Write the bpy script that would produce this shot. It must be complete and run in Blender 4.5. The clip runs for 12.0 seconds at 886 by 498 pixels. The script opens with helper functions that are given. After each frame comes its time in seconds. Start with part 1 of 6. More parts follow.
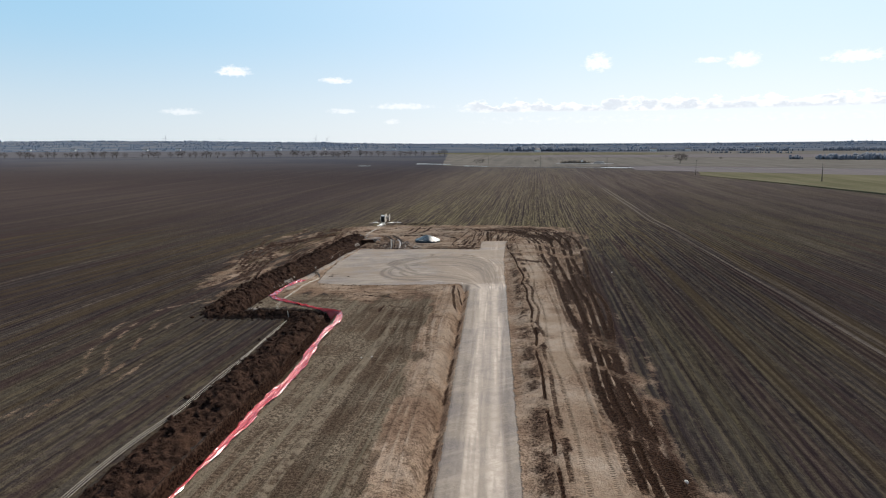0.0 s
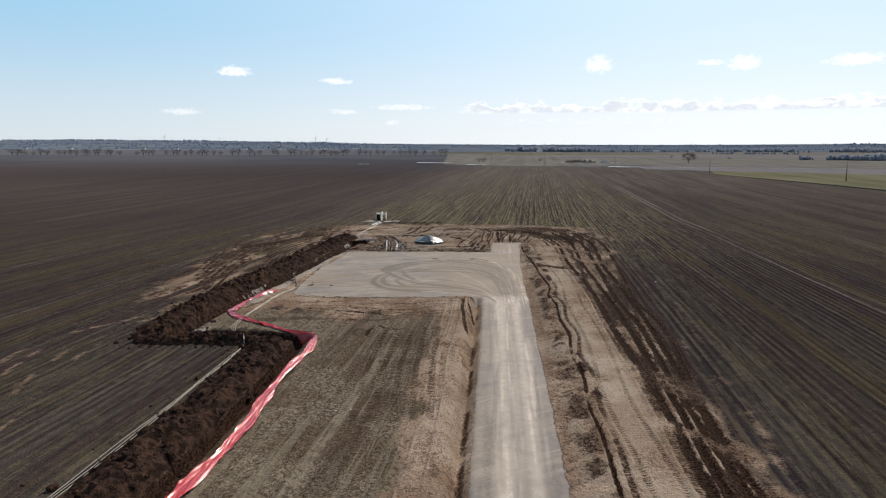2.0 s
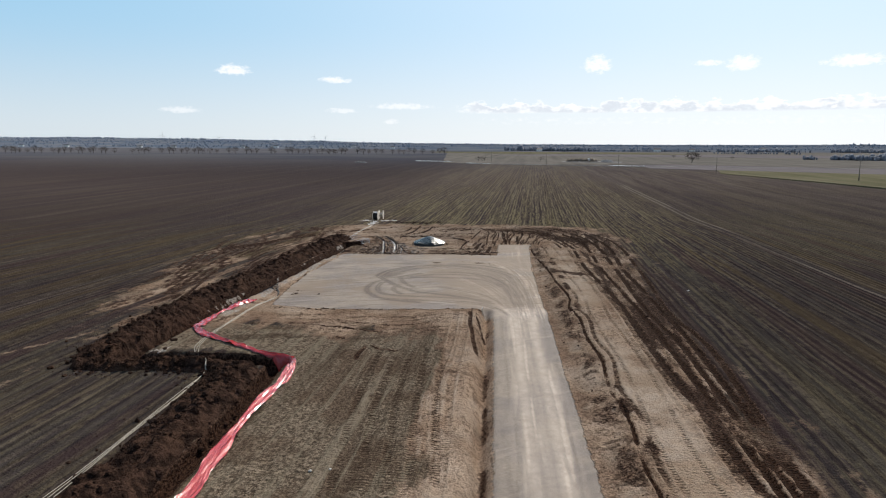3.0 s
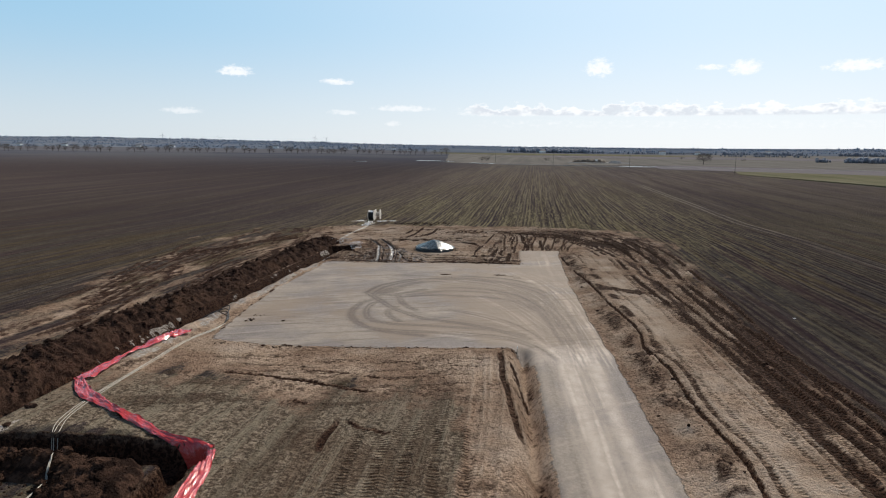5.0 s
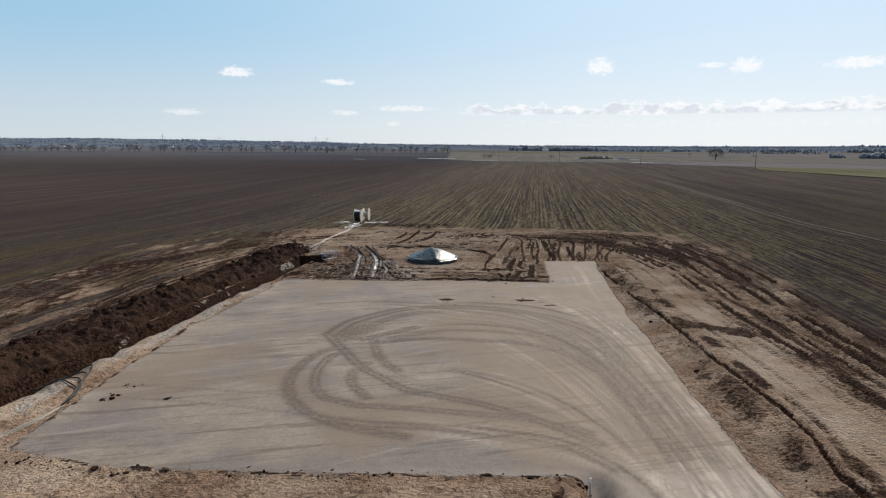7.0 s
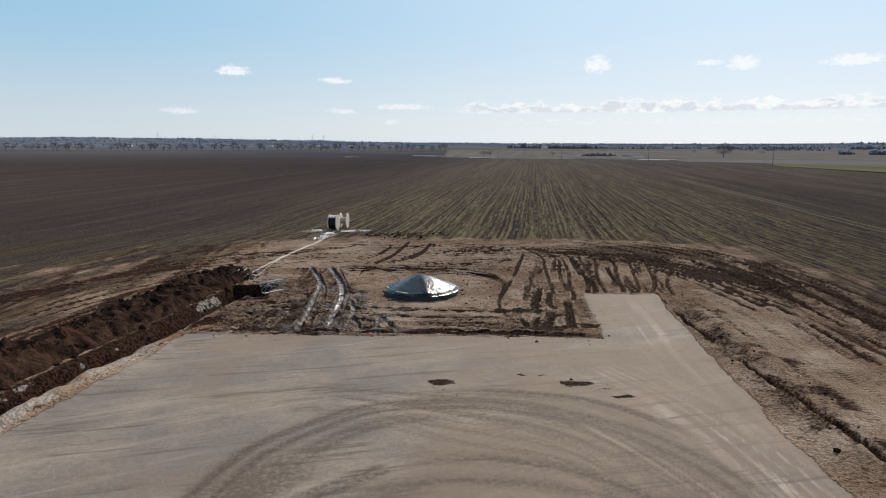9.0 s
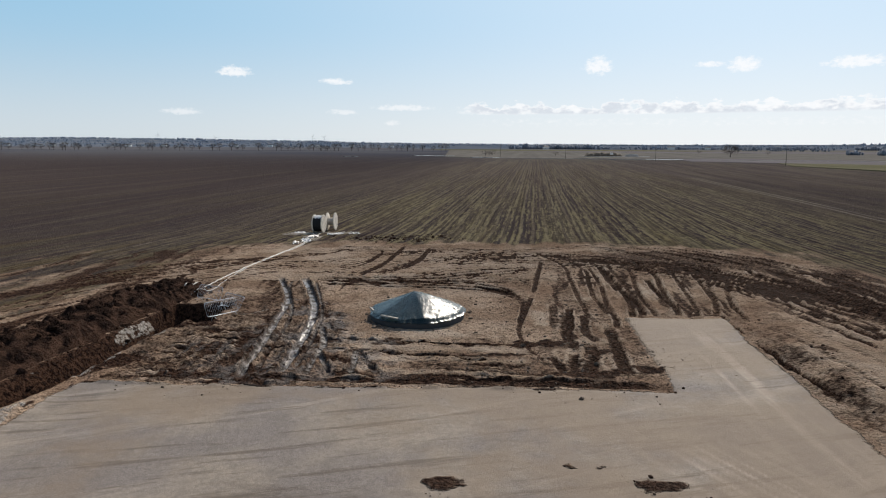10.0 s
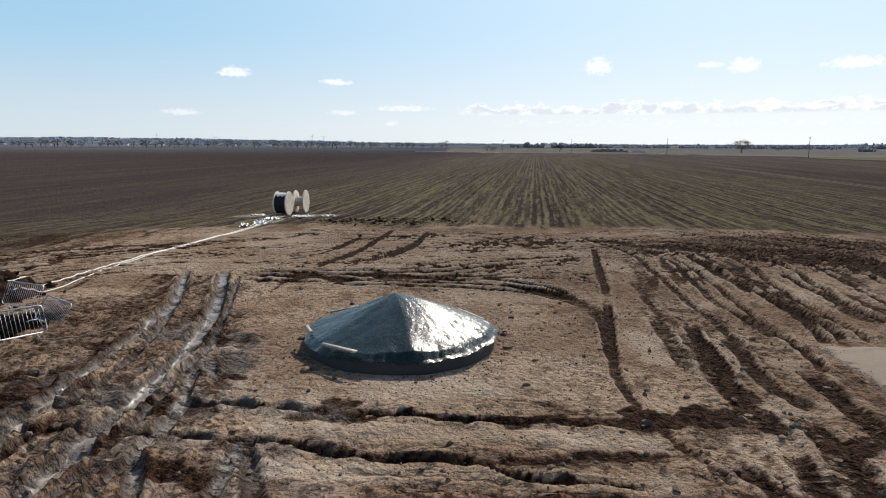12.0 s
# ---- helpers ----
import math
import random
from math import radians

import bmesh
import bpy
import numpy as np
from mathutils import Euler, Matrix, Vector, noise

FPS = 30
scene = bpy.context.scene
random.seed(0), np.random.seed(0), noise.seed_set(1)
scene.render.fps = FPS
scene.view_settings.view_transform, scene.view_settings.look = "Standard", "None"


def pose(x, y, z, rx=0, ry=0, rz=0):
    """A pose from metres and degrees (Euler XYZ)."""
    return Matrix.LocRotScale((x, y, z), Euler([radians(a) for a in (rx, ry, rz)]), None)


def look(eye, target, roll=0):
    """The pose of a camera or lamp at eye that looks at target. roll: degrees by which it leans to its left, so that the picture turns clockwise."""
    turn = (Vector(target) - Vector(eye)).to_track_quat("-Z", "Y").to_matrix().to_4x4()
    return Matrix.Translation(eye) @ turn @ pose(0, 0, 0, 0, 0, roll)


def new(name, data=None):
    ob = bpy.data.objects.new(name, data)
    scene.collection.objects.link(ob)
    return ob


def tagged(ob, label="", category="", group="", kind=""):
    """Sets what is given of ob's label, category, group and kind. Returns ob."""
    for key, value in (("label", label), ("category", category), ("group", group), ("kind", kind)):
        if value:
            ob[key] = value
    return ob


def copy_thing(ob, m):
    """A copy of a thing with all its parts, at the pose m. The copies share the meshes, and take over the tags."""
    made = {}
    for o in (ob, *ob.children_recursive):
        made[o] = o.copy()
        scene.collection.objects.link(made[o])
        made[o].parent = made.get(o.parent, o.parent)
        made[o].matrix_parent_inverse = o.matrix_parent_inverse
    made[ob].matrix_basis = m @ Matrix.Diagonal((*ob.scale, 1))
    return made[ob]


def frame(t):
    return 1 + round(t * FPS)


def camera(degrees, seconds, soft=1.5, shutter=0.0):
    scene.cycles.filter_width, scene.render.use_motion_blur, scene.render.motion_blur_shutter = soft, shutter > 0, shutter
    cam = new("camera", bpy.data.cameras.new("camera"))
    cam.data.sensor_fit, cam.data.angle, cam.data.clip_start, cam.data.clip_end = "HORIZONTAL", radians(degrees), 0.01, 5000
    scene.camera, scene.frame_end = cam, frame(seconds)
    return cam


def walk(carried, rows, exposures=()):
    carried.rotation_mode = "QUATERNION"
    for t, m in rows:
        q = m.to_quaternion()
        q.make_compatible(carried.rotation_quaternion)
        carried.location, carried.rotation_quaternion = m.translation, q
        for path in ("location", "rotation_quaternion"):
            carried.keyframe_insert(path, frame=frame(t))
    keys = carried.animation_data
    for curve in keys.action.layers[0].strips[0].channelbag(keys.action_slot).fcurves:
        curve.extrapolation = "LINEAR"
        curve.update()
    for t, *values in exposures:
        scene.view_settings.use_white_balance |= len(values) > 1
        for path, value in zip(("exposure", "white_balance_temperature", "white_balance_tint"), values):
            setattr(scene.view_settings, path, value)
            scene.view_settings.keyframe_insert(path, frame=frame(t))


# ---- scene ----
cam = camera(69.6, 12.0, soft=1.1)
PATH = [
    (0, (0.347, -1.246, 23.2), (0.322, 0.726, 22.87), -0.3),
    (0.5, (0.01, 3.409, 22.231), (-0.015, 5.382, 21.906), -0.2),
    (1, (-0.344, 8.332, 21.523), (-0.367, 10.305, 21.197), -0.1),
    (1.5, (-0.573, 13.578, 20.884), (-0.596, 15.551, 20.556), -0.1),
    (2, (-0.759, 19.178, 20.089), (-0.783, 21.151, 19.762), -0.0),
    (2.5, (-1.111, 24.829, 19.494), (-1.132, 26.802, 19.163), 0.1),
    (4.5, (-2.625, 46.215, 16.445), (-2.645, 48.189, 16.127), 0.55),
    (5, (-2.907, 51.959, 15.842), (-2.928, 53.933, 15.52), 0.6),
    (5.5, (-3.034, 57.653, 15.141), (-3.059, 59.627, 14.819), 0.6),
    (6, (-3.141, 63.236, 14.534), (-3.169, 65.21, 14.21), 0.5),
    (6.5, (-3.076, 69.05, 13.874), (-3.105, 71.023, 13.552), 0.4),
    (7, (-2.99, 75.07, 13.349), (-3.017, 77.044, 13.026), 0.25),
    (9, (-3.009, 97.927, 12.02), (-3.029, 99.9, 11.692), 0.1),
    (9.5, (-3.044, 103.903, 11.452), (-3.067, 105.877, 11.129), 0.2),
    (10, (-3.201, 109.88, 10.6), (-3.223, 111.854, 10.275), 0.2),
    (10.5, (-3.338, 115.689, 9.591), (-3.361, 117.662, 9.269), 0.2),
    (11, (-3.418, 121.185, 8.488), (-3.44, 123.159, 8.164), 0.2),
    (11.5, (-3.443, 125.864, 7.384), (-3.463, 127.838, 7.059), 0.25),
    (12, (-3.691, 129.145, 6.141), (-3.713, 131.118, 5.818), 0.2),
]
walk(cam, [(t, look(eye, target, roll)) for t, eye, target, roll in PATH],
     exposures=[(0, 0.1), (2.5, 0.08), (5.5, 0.0), (7.0, -0.06), (9.5, -0.08), (11.0, 0.0), (12.0, 0.06)])

# ---- sky, sun, exposure ----
SUN_AZ, SUN_EL = 22.0, 39.0      # degrees right of +y, degrees above the horizon
scene.view_settings.exposure = 0.0

SKY = 0.106                      # of the whole sky
HAZE_FAR, HAZE_SUN = (6.3, 7.0, 7.5), (8.5, 8.9, 9.2)
UPPER_FAR, UPPER_SUN = (3.4, 5.8, 7.8), (6.4, 8.0, 9.5)
CLOUD_TOP, CLOUD_BASE = (9.9, 9.9, 10.0), (6.6, 7.0, 7.7)
world = bpy.data.worlds.new("sky")
scene.world = world
world.use_nodes = True


# small fair-weather clouds: degrees right of +y, degrees up, half width, half height
CLOUDS = [(-18.3, 5.8, 1.9, 0.85), (-9.9, 5.2, 1.9, 0.5), (-22.5, 2.5, 2.2, 0.5), (-9.4, 2.65, 1.9, 0.42), (-4.2, 3.05, 3.9, 0.5),
          (12.6, 6.4, 1.7, 1.35), (23.9, 6.15, 1.7, 1.15), (21.4, 6.35, 1.9, 0.42), (31.4, 6.0, 2.9, 0.85), (-5.2, 1.75, 0.9, 0.45)]


def sky_nodes():
    nt = world.node_tree
    nt.nodes.clear()
    N, L = nt.nodes.new, nt.links.new

    def put(socket, v):
        if isinstance(v, bpy.types.NodeSocket):
            L(v, socket)
        elif v is not None:
            socket.default_value = v

    def m(op, p, q=None, r=None, clamp=False):
        n = N("ShaderNodeMath")
        n.operation, n.use_clamp = op, clamp
        for i, v in enumerate((p, q, r)):
            put(n.inputs[i], v)
        return n.outputs[0]

    def band(v, lo, hi, x=0.0, y=1.0):
        n = N("ShaderNodeMapRange")
        n.interpolation_type = "SMOOTHSTEP"
        for i, w in enumerate((v, lo, hi, x, y)):
            put(n.inputs[i], w)
        return n.outputs[0]

    def mix(f, p, q):
        n = N("ShaderNodeMix")
        n.data_type = "RGBA"
        put(n.inputs["Factor"], f), put(n.inputs[6], p), put(n.inputs[7], q)
        return n.outputs[2]

    out, bg = N("ShaderNodeOutputWorld"), N("ShaderNodeBackground")
    sky = N("ShaderNodeTexSky")
    sky.sky_type, sky.sun_disc = "NISHITA", False
    sky.sun_elevation, sky.sun_rotation = radians(SUN_EL), radians(SUN_AZ)
    sky.altitude, sky.air_density, sky.dust_density, sky.ozone_density = 50, 1.0, 0.6, 2.5
    way = N("ShaderNodeSeparateXYZ")
    L(N("ShaderNodeTexCoord").outputs["Generated"], way.inputs[0])
    az = m("DEGREES", m("ARCTAN2", way.outputs[0], way.outputs[1]))
    el = m("DEGREES", m("ARCSINE", way.outputs[2]))
    spot = N("ShaderNodeCombineXYZ")
    put(spot.inputs[0], az), put(spot.inputs[1], m("MULTIPLY", el, 1.7))

    def noise(scale, detail):
        n = N("ShaderNodeTexNoise")
        n.inputs["Scale"].default_value, n.inputs["Detail"].default_value, n.inputs["Roughness"].default_value = scale, detail, 0.6
        L(spot.outputs[0], n.inputs["Vector"])
        return n.outputs["Fac"]

    # pale haze towards the horizon, whiter on the sun's side
    sunward = band(az, -40.0, 30.0)
    haze = mix(sunward, (*HAZE_FAR, 1), (*HAZE_SUN, 1))
    upper = mix(sunward, (*UPPER_FAR, 1), (*UPPER_SUN, 1))
    haze = mix(band(el, -1.0, 11.0), haze, upper)
    colour = mix(band(m("ABSOLUTE", el), 8.0, 40.0, 0.95, 0.0), sky.outputs[0], haze)
    puff, lump = noise(1.9, 7), noise(0.6, 4)
    total = None
    for a0, e0, w, h in CLOUDS:
        x = m("DIVIDE", m("SUBTRACT", az, a0), w)
        y = m("DIVIDE", m("SUBTRACT", el, e0), h)
        y = m("MULTIPLY", y, band(y, -0.2, 0.2, 1.7, 1.0))
        g = m("SUBTRACT", 1.0, m("ADD", m("MULTIPLY", x, x), m("MULTIPLY", y, y)), None, True)
        total = g if total is None else m("MAXIMUM", total, g)
    top = m("ADD", 3.45, m("MULTIPLY", m("SUBTRACT", lump, 0.5), 3.2))
    bank = m("MULTIPLY", band(m("SUBTRACT", top, el), -0.25, 0.25), band(el, 2.3, 2.75))
    bank = m("MULTIPLY", m("MULTIPLY", bank, band(az, -1.5, 3.0)), 0.95)
    low = m("MULTIPLY", m("MULTIPLY", band(el, 1.2, 1.7), band(el, 2.6, 2.1)), m("MULTIPLY", band(az, -6.0, 8.0), 0.42))
    dense = band(m("ADD", total, m("MULTIPLY", m("SUBTRACT", puff, 0.5), 1.7)), 0.34, 1.05)
    sheet = band(m("ADD", m("MAXIMUM", bank, low), m("MULTIPLY", m("SUBTRACT", puff, 0.5), 1.3)), 0.3, 1.1)
    dense = m("MAXIMUM", m("MULTIPLY", dense, band(el, 2.0, 5.0, 0.55, 1.0)), sheet)
    under = m("MULTIPLY", m("MULTIPLY", bank, band(m("SUBTRACT", top, el), 0.05, 0.5)), band(noise(0.42, 3), 0.4, 0.54))
    cloud = mix(under, (*CLOUD_TOP, 1), (*CLOUD_BASE, 1))
    colour = mix(m("MULTIPLY", dense, 0.8), colour, cloud)
    bg.inputs["Strength"].default_value = SKY
    L(colour, bg.inputs["Color"])
    L(bg.outputs[0], out.inputs["Surface"])


sky_nodes()
sun = new("sun", bpy.data.lights.new("sun", "SUN"))
sun.data.energy, sun.data.angle, sun.data.color = 6.0, radians(0.5), (1.0, 0.92, 0.81)
a, e = radians(SUN_AZ), radians(SUN_EL)
sun.matrix_world = look((60 * math.sin(a) * math.cos(e), 60 * math.cos(a) * math.cos(e), 60 * math.sin(e)), (0, 0, 0))

# ---- materials ----
class Nodes:
    """A short hand for node trees."""

    def __init__(self, name):
        self.mat = bpy.data.materials.new(name)
        self.mat.use_nodes = True
        self.t = self.mat.node_tree
        self.bsdf = self.t.nodes["Principled BSDF"]
        self.pos = self.t.nodes.new("ShaderNodeNewGeometry").outputs["Position"]

    def put(self, socket, v):
        if isinstance(v, bpy.types.NodeSocket):
            self.t.links.new(v, socket)
        elif v is not None:
            if socket.type == "RGBA" and not isinstance(v, (int, float)) and len(v) == 3:
                v = (*v, 1.0)
            socket.default_value = v

    def set(self, **kw):
        for k, v in kw.items():
            self.put(self.bsdf.inputs[k.replace("_", " ")], v)
        return self.mat

    def math(self, op, a, b=None, clamp=False):
        n = self.t.nodes.new("ShaderNodeMath")
        n.operation, n.use_clamp = op, clamp
        self.put(n.inputs[0], a), self.put(n.inputs[1], b)
        return n.outputs[0]

    def mix(self, f, a, b, blend="MIX"):
        n = self.t.nodes.new("ShaderNodeMix")
        n.data_type, n.blend_type = "RGBA", blend
        self.put(n.inputs["Factor"], f), self.put(n.inputs[6], a), self.put(n.inputs[7], b)
        return n.outputs[2]

    def fmix(self, f, a, b):
        n = self.t.nodes.new("ShaderNodeMix")
        n.data_type = "FLOAT"
        self.put(n.inputs["Factor"], f), self.put(n.inputs[2], a), self.put(n.inputs[3], b)
        return n.outputs[0]

    def noise(self, scale, detail=4.0, rough=0.55, vec=None, distort=0.0):
        n = self.t.nodes.new("ShaderNodeTexNoise")
        n.inputs["Scale"].default_value, n.inputs["Detail"].default_value = scale, detail
        n.inputs["Roughness"].default_value, n.inputs["Distortion"].default_value = rough, distort
        self.put(n.inputs["Vector"], self.pos if vec is None else vec)
        return n.outputs["Fac"]

    def map(self, scale=(1, 1, 1), rot=(0, 0, 0), loc=(0, 0, 0), vec=None):
        n = self.t.nodes.new("ShaderNodeMapping")
        n.inputs["Scale"].default_value, n.inputs["Rotation"].default_value, n.inputs["Location"].default_value = scale, rot, loc
        self.put(n.inputs["Vector"], self.pos if vec is None else vec)
        return n.outputs[0]

    def vadd(self, vec, x):
        """Shifts a vector's x."""
        n, c = self.t.nodes.new("ShaderNodeVectorMath"), self.t.nodes.new("ShaderNodeCombineXYZ")
        self.put(c.inputs[0], x), self.put(n.inputs[0], vec), self.put(n.inputs[1], c.outputs[0])
        return n.outputs[0]

    def first(self, vec):
        """A vector's x."""
        n = self.t.nodes.new("ShaderNodeSeparateXYZ")
        self.put(n.inputs[0], vec)
        return n.outputs[0]

    def band(self, v, lo, hi, a=0.0, b=1.0):
        n = self.t.nodes.new("ShaderNodeMapRange")
        n.interpolation_type = "SMOOTHSTEP"
        for i, q in enumerate((v, lo, hi, a, b)):
            self.put(n.inputs[i], q)
        return n.outputs[0]

    def attr(self, name):
        n = self.t.nodes.new("ShaderNodeAttribute")
        n.attribute_name = name
        return n.outputs["Fac"]

    def random(self):
        return self.t.nodes.new("ShaderNodeObjectInfo").outputs["Random"]

    def bump(self, h, dist, strength=1.0, normal=None):
        n = self.t.nodes.new("ShaderNodeBump")
        n.inputs["Distance"].default_value, n.inputs["Strength"].default_value = dist, strength
        self.put(n.inputs["Height"], h)
        if normal is not None:
            self.put(n.inputs["Normal"], normal)
        return n.outputs[0]


def plain(name, colour, rough=0.7, metal=0.0, var=0.25, scale=3.0, bump=0.01):
    """A surface of one colour with grain and stains at two scales."""
    g = Nodes(name)
    fine, wide = g.noise(scale * 8, 5), g.noise(scale, 3)
    f = g.math("ADD", g.math("MULTIPLY", fine, 0.6), g.math("MULTIPLY", wide, 0.8))
    lo, hi = [c * (1 - var) for c in colour], [min(1, c * (1 + var)) for c in colour]
    g.set(Base_Color=g.mix(g.band(f, 0.35, 1.05), lo, hi), Roughness=g.band(fine, 0.2, 0.8, max(0.05, rough - 0.12), min(1, rough + 0.12)),
          Metallic=metal, Normal=g.bump(f, bump))
    return g.mat


ROW_DIR = radians(-7.5)          # the drill rows run 7.5 degrees right of +y


def ground_material():
    g = Nodes("ground_soil")
    grit = g.noise(24.0, 5, 0.7)
    crumb = g.noise(5.0, 7, 0.62)
    mid = g.noise(1.2, 7, 0.64)
    wide = g.noise(0.17, 6, 0.6)
    huge = g.noise(0.016, 4, 0.5)
    vor = g.t.nodes.new("ShaderNodeTexVoronoi")
    vor.feature, vor.inputs["Scale"].default_value, vor.inputs["Detail"].default_value, vor.inputs["Randomness"].default_value = "F1", 6.5, 2.0, 1.0
    g.put(vor.inputs["Vector"], g.vadd(g.pos, g.math("MULTIPLY", crumb, 0.25)))
    lumps = g.math("SUBTRACT", 1.0, vor.outputs["Distance"])
    c1 = g.band(crumb, 0.42, 0.58)
    # drill rows, tramlines and bands of the field, all drawn out along the rows
    rowvec = g.map(rot=(0, 0, -ROW_DIR))
    wander = g.noise(0.011, 2)
    rowvec = g.vadd(rowvec, g.math("MULTIPLY", g.math("SUBTRACT", wander, 0.5), 1.2))
    rows = g.noise(1.0, 5, 0.72, g.map((1.5, 0.035, 0.5), vec=rowvec))
    bands = g.noise(1.0, 5, 0.68, g.map((0.2, 0.009, 0.3), vec=rowvec))
    parcels = g.noise(1.0, 3, 0.6, g.map((0.03, 0.0016, 0.1), vec=rowvec))
    comb = g.math("SINE", g.math("ADD", g.math("MULTIPLY", g.first(rowvec), math.tau / 0.78), g.math("MULTIPLY", mid, 1.2)))
    rows = g.math("ADD", rows, g.math("MULTIPLY", comb, 0.02))
    r1 = g.band(g.math("ADD", g.math("MULTIPLY", comb, 0.16), g.math("ADD", g.math("MULTIPLY", g.math("SUBTRACT", mid, 0.5), 3.0), g.math("ADD", g.math("MULTIPLY", g.math("SUBTRACT", g.noise(1.0, 6, 0.7, g.map((2.6, 0.22, 1.0), loc=(7, 3, 0), vec=rowvec)), 0.5), 4.5), g.math("MULTIPLY", g.math("SUBTRACT", rows, 0.5), 5.0)))), -0.25, 0.75)
    tilth = g.noise(1.0, 6, 0.72, g.map((3.6, 0.3, 1.0), vec=rowvec))
    t1 = g.band(tilth, 0.44, 0.58)
    dry_haze = g.band(bands, 0.57, 0.70)
    # field: dark loam, olive where the crop comes up, pale dry crests
    field = g.mix(g.band(parcels, 0.38, 0.62), FIELD_DARK, FIELD_MID)
    olive = g.math("MULTIPLY", g.band(g.math("ADD", g.math("MULTIPLY", huge, 0.5), g.math("MULTIPLY", bands, 0.5)), 0.46, 0.58), 0.8)
    field = g.mix(olive, field, FIELD_OLIVE)
    field = g.mix(g.math("MULTIPLY", g.math("MULTIPLY", r1, g.band(wide, 0.38, 0.6, 0.5, 1.0)), 0.75), field, FIELD_PALE)
    field = g.mix(g.math("MULTIPLY", g.math("MULTIPLY", dry_haze, g.band(crumb, 0.35, 0.6, 0.3, 1.0)), 0.55), field, FIELD_DRY)
    place = g.t.nodes.new("ShaderNodeSeparateXYZ")
    g.put(place.inputs[0], g.pos)
    # pairs of wheel lines every 24.6 m, which bend a little towards the far end
    bent = g.math("ADD", g.first(rowvec), g.math("MULTIPLY", place.outputs[1], 0.012))
    pair = g.math("ABSOLUTE", g.math("SUBTRACT", g.math("ABSOLUTE", g.math("SUBTRACT", g.math("FRACT", g.math("ADD", g.math("MULTIPLY", bent, 1 / 24.6), -0.085)), 0.5)), 0.036))
    tram = g.math("MULTIPLY", g.band(pair, 0.018, 0.007), g.math("MULTIPLY", g.band(bands, 0.38, 0.56, 0.2, 1.0), g.band(g.math("ABSOLUTE", g.math("SUBTRACT", bent, 38.5)), 14.0, 8.0, 0.16, 1.0)))
    seam = g.band(g.noise(1.0, 3, 0.6, g.map((0.75, 0.006, 0.3), loc=(31, 0, 0), vec=rowvec)), 0.60, 0.67)
    field = g.mix(g.math("MULTIPLY", g.math("MULTIPLY", seam, g.band(mid, 0.38, 0.58, 0.3, 1.0)), 0.85), field, FIELD_DRY)
    ditch = g.band(g.noise(1.0, 3, 0.6, g.map((0.4, 0.012, 0.3), loc=(-17, 5, 0), vec=rowvec)), 0.57, 0.66)
    field = g.mix(g.math("MULTIPLY", ditch, 0.22), field, [c * 0.4 for c in FIELD_DARK])
    field = g.mix(g.math("MULTIPLY", t1, 0.6), field, [c * 0.4 for c in FIELD_DARK])
    # stubble between the trench and the road
    xline = g.first(rowvec)
    crop = g.math("MULTIPLY", g.math("MULTIPLY", g.band(xline, -75.0, -35.0), g.band(xline, 48.0, 10.0)), g.band(g.attr("dry_haze"), 0.0, 0.2, 0.3, 1.0))
    field = g.mix(g.math("MULTIPLY", g.math("MULTIPLY", crop, r1), 0.85), field, (0.285, 0.236, 0.122))
    drill = g.math("SINE", g.math("ADD", g.math("MULTIPLY", xline, math.tau / 1.7), g.math("MULTIPLY", g.noise(1.0, 3, 0.6, g.map((0.3, 0.02, 0.3), vec=rowvec)), 9.0)))
    drill = g.math("MULTIPLY", g.math("MULTIPLY", g.band(drill, 0.45, 0.95), crop), g.band(mid, 0.36, 0.56, 0.3, 0.8))
    rowcol = (0.27, 0.215, 0.135)
    field = g.mix(g.math("MULTIPLY", g.band(xline, -45.0, -130.0, 0.0, 0.6), g.band(g.attr("dry_haze"), 0.3, 1.0, 1.0, 0.3)), field, [c * 0.75 for c in FIELD_DARK])
    field = g.mix(g.math("MULTIPLY", g.band(xline, 18.0, 90.0), g.band(bands, 0.38, 0.6, 0.1, 0.35)), field, (0.14, 0.116, 0.09))
    # paler soil with distance: haze put into the field's colour
    hazed_soil = g.mix(g.band(bands, 0.4, 0.6), (0.155, 0.12, 0.106), (0.21, 0.164, 0.13))
    field = g.mix(g.math("MULTIPLY", g.attr("dry_haze"), 0.75), field, hazed_soil)
    field = g.mix(g.math("MULTIPLY", g.math("MULTIPLY", g.attr("dry_haze"), g.band(xline, -25.0, -110.0)), 0.85), field, FIELD_MID)
    field = g.mix(g.math("MULTIPLY", drill, 0.6), field, rowcol)
    tint = g.noise(1.0, 3, 0.65, g.map((0.3, 0.005, 0.3), loc=(3, 19, 0), vec=rowvec))
    field = g.mix(g.math("MULTIPLY", g.band(tint, 0.54, 0.64), g.band(g.attr("dry_haze"), 0.3, 0.0, 0.12, 0.55)), field, (0.118, 0.084, 0.038))
    field = g.mix(g.math("MULTIPLY", g.band(tint, 0.46, 0.38), g.band(g.attr("dry_haze"), 0.3, 0.0, 0.12, 0.5)), field, (0.078, 0.047, 0.041))
    field = g.mix(g.math("MULTIPLY", g.band(g.math("ABSOLUTE", g.math("SUBTRACT", tint, 0.5)), 0.03, 0.01), g.band(g.attr("dry_haze"), 0.3, 0.0, 0.0, 0.4)), field, (0.085, 0.079, 0.064))
    field = g.mix(g.band(g.attr("dry_haze"), 0.05, 0.0, 0.0, 0.34), field, [c * 0.6 for c in FIELD_DARK])
    # seed-row ridges: furrow shade painted in, crest paler, each row of its own strength
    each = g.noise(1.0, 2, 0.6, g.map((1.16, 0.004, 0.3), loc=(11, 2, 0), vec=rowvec))
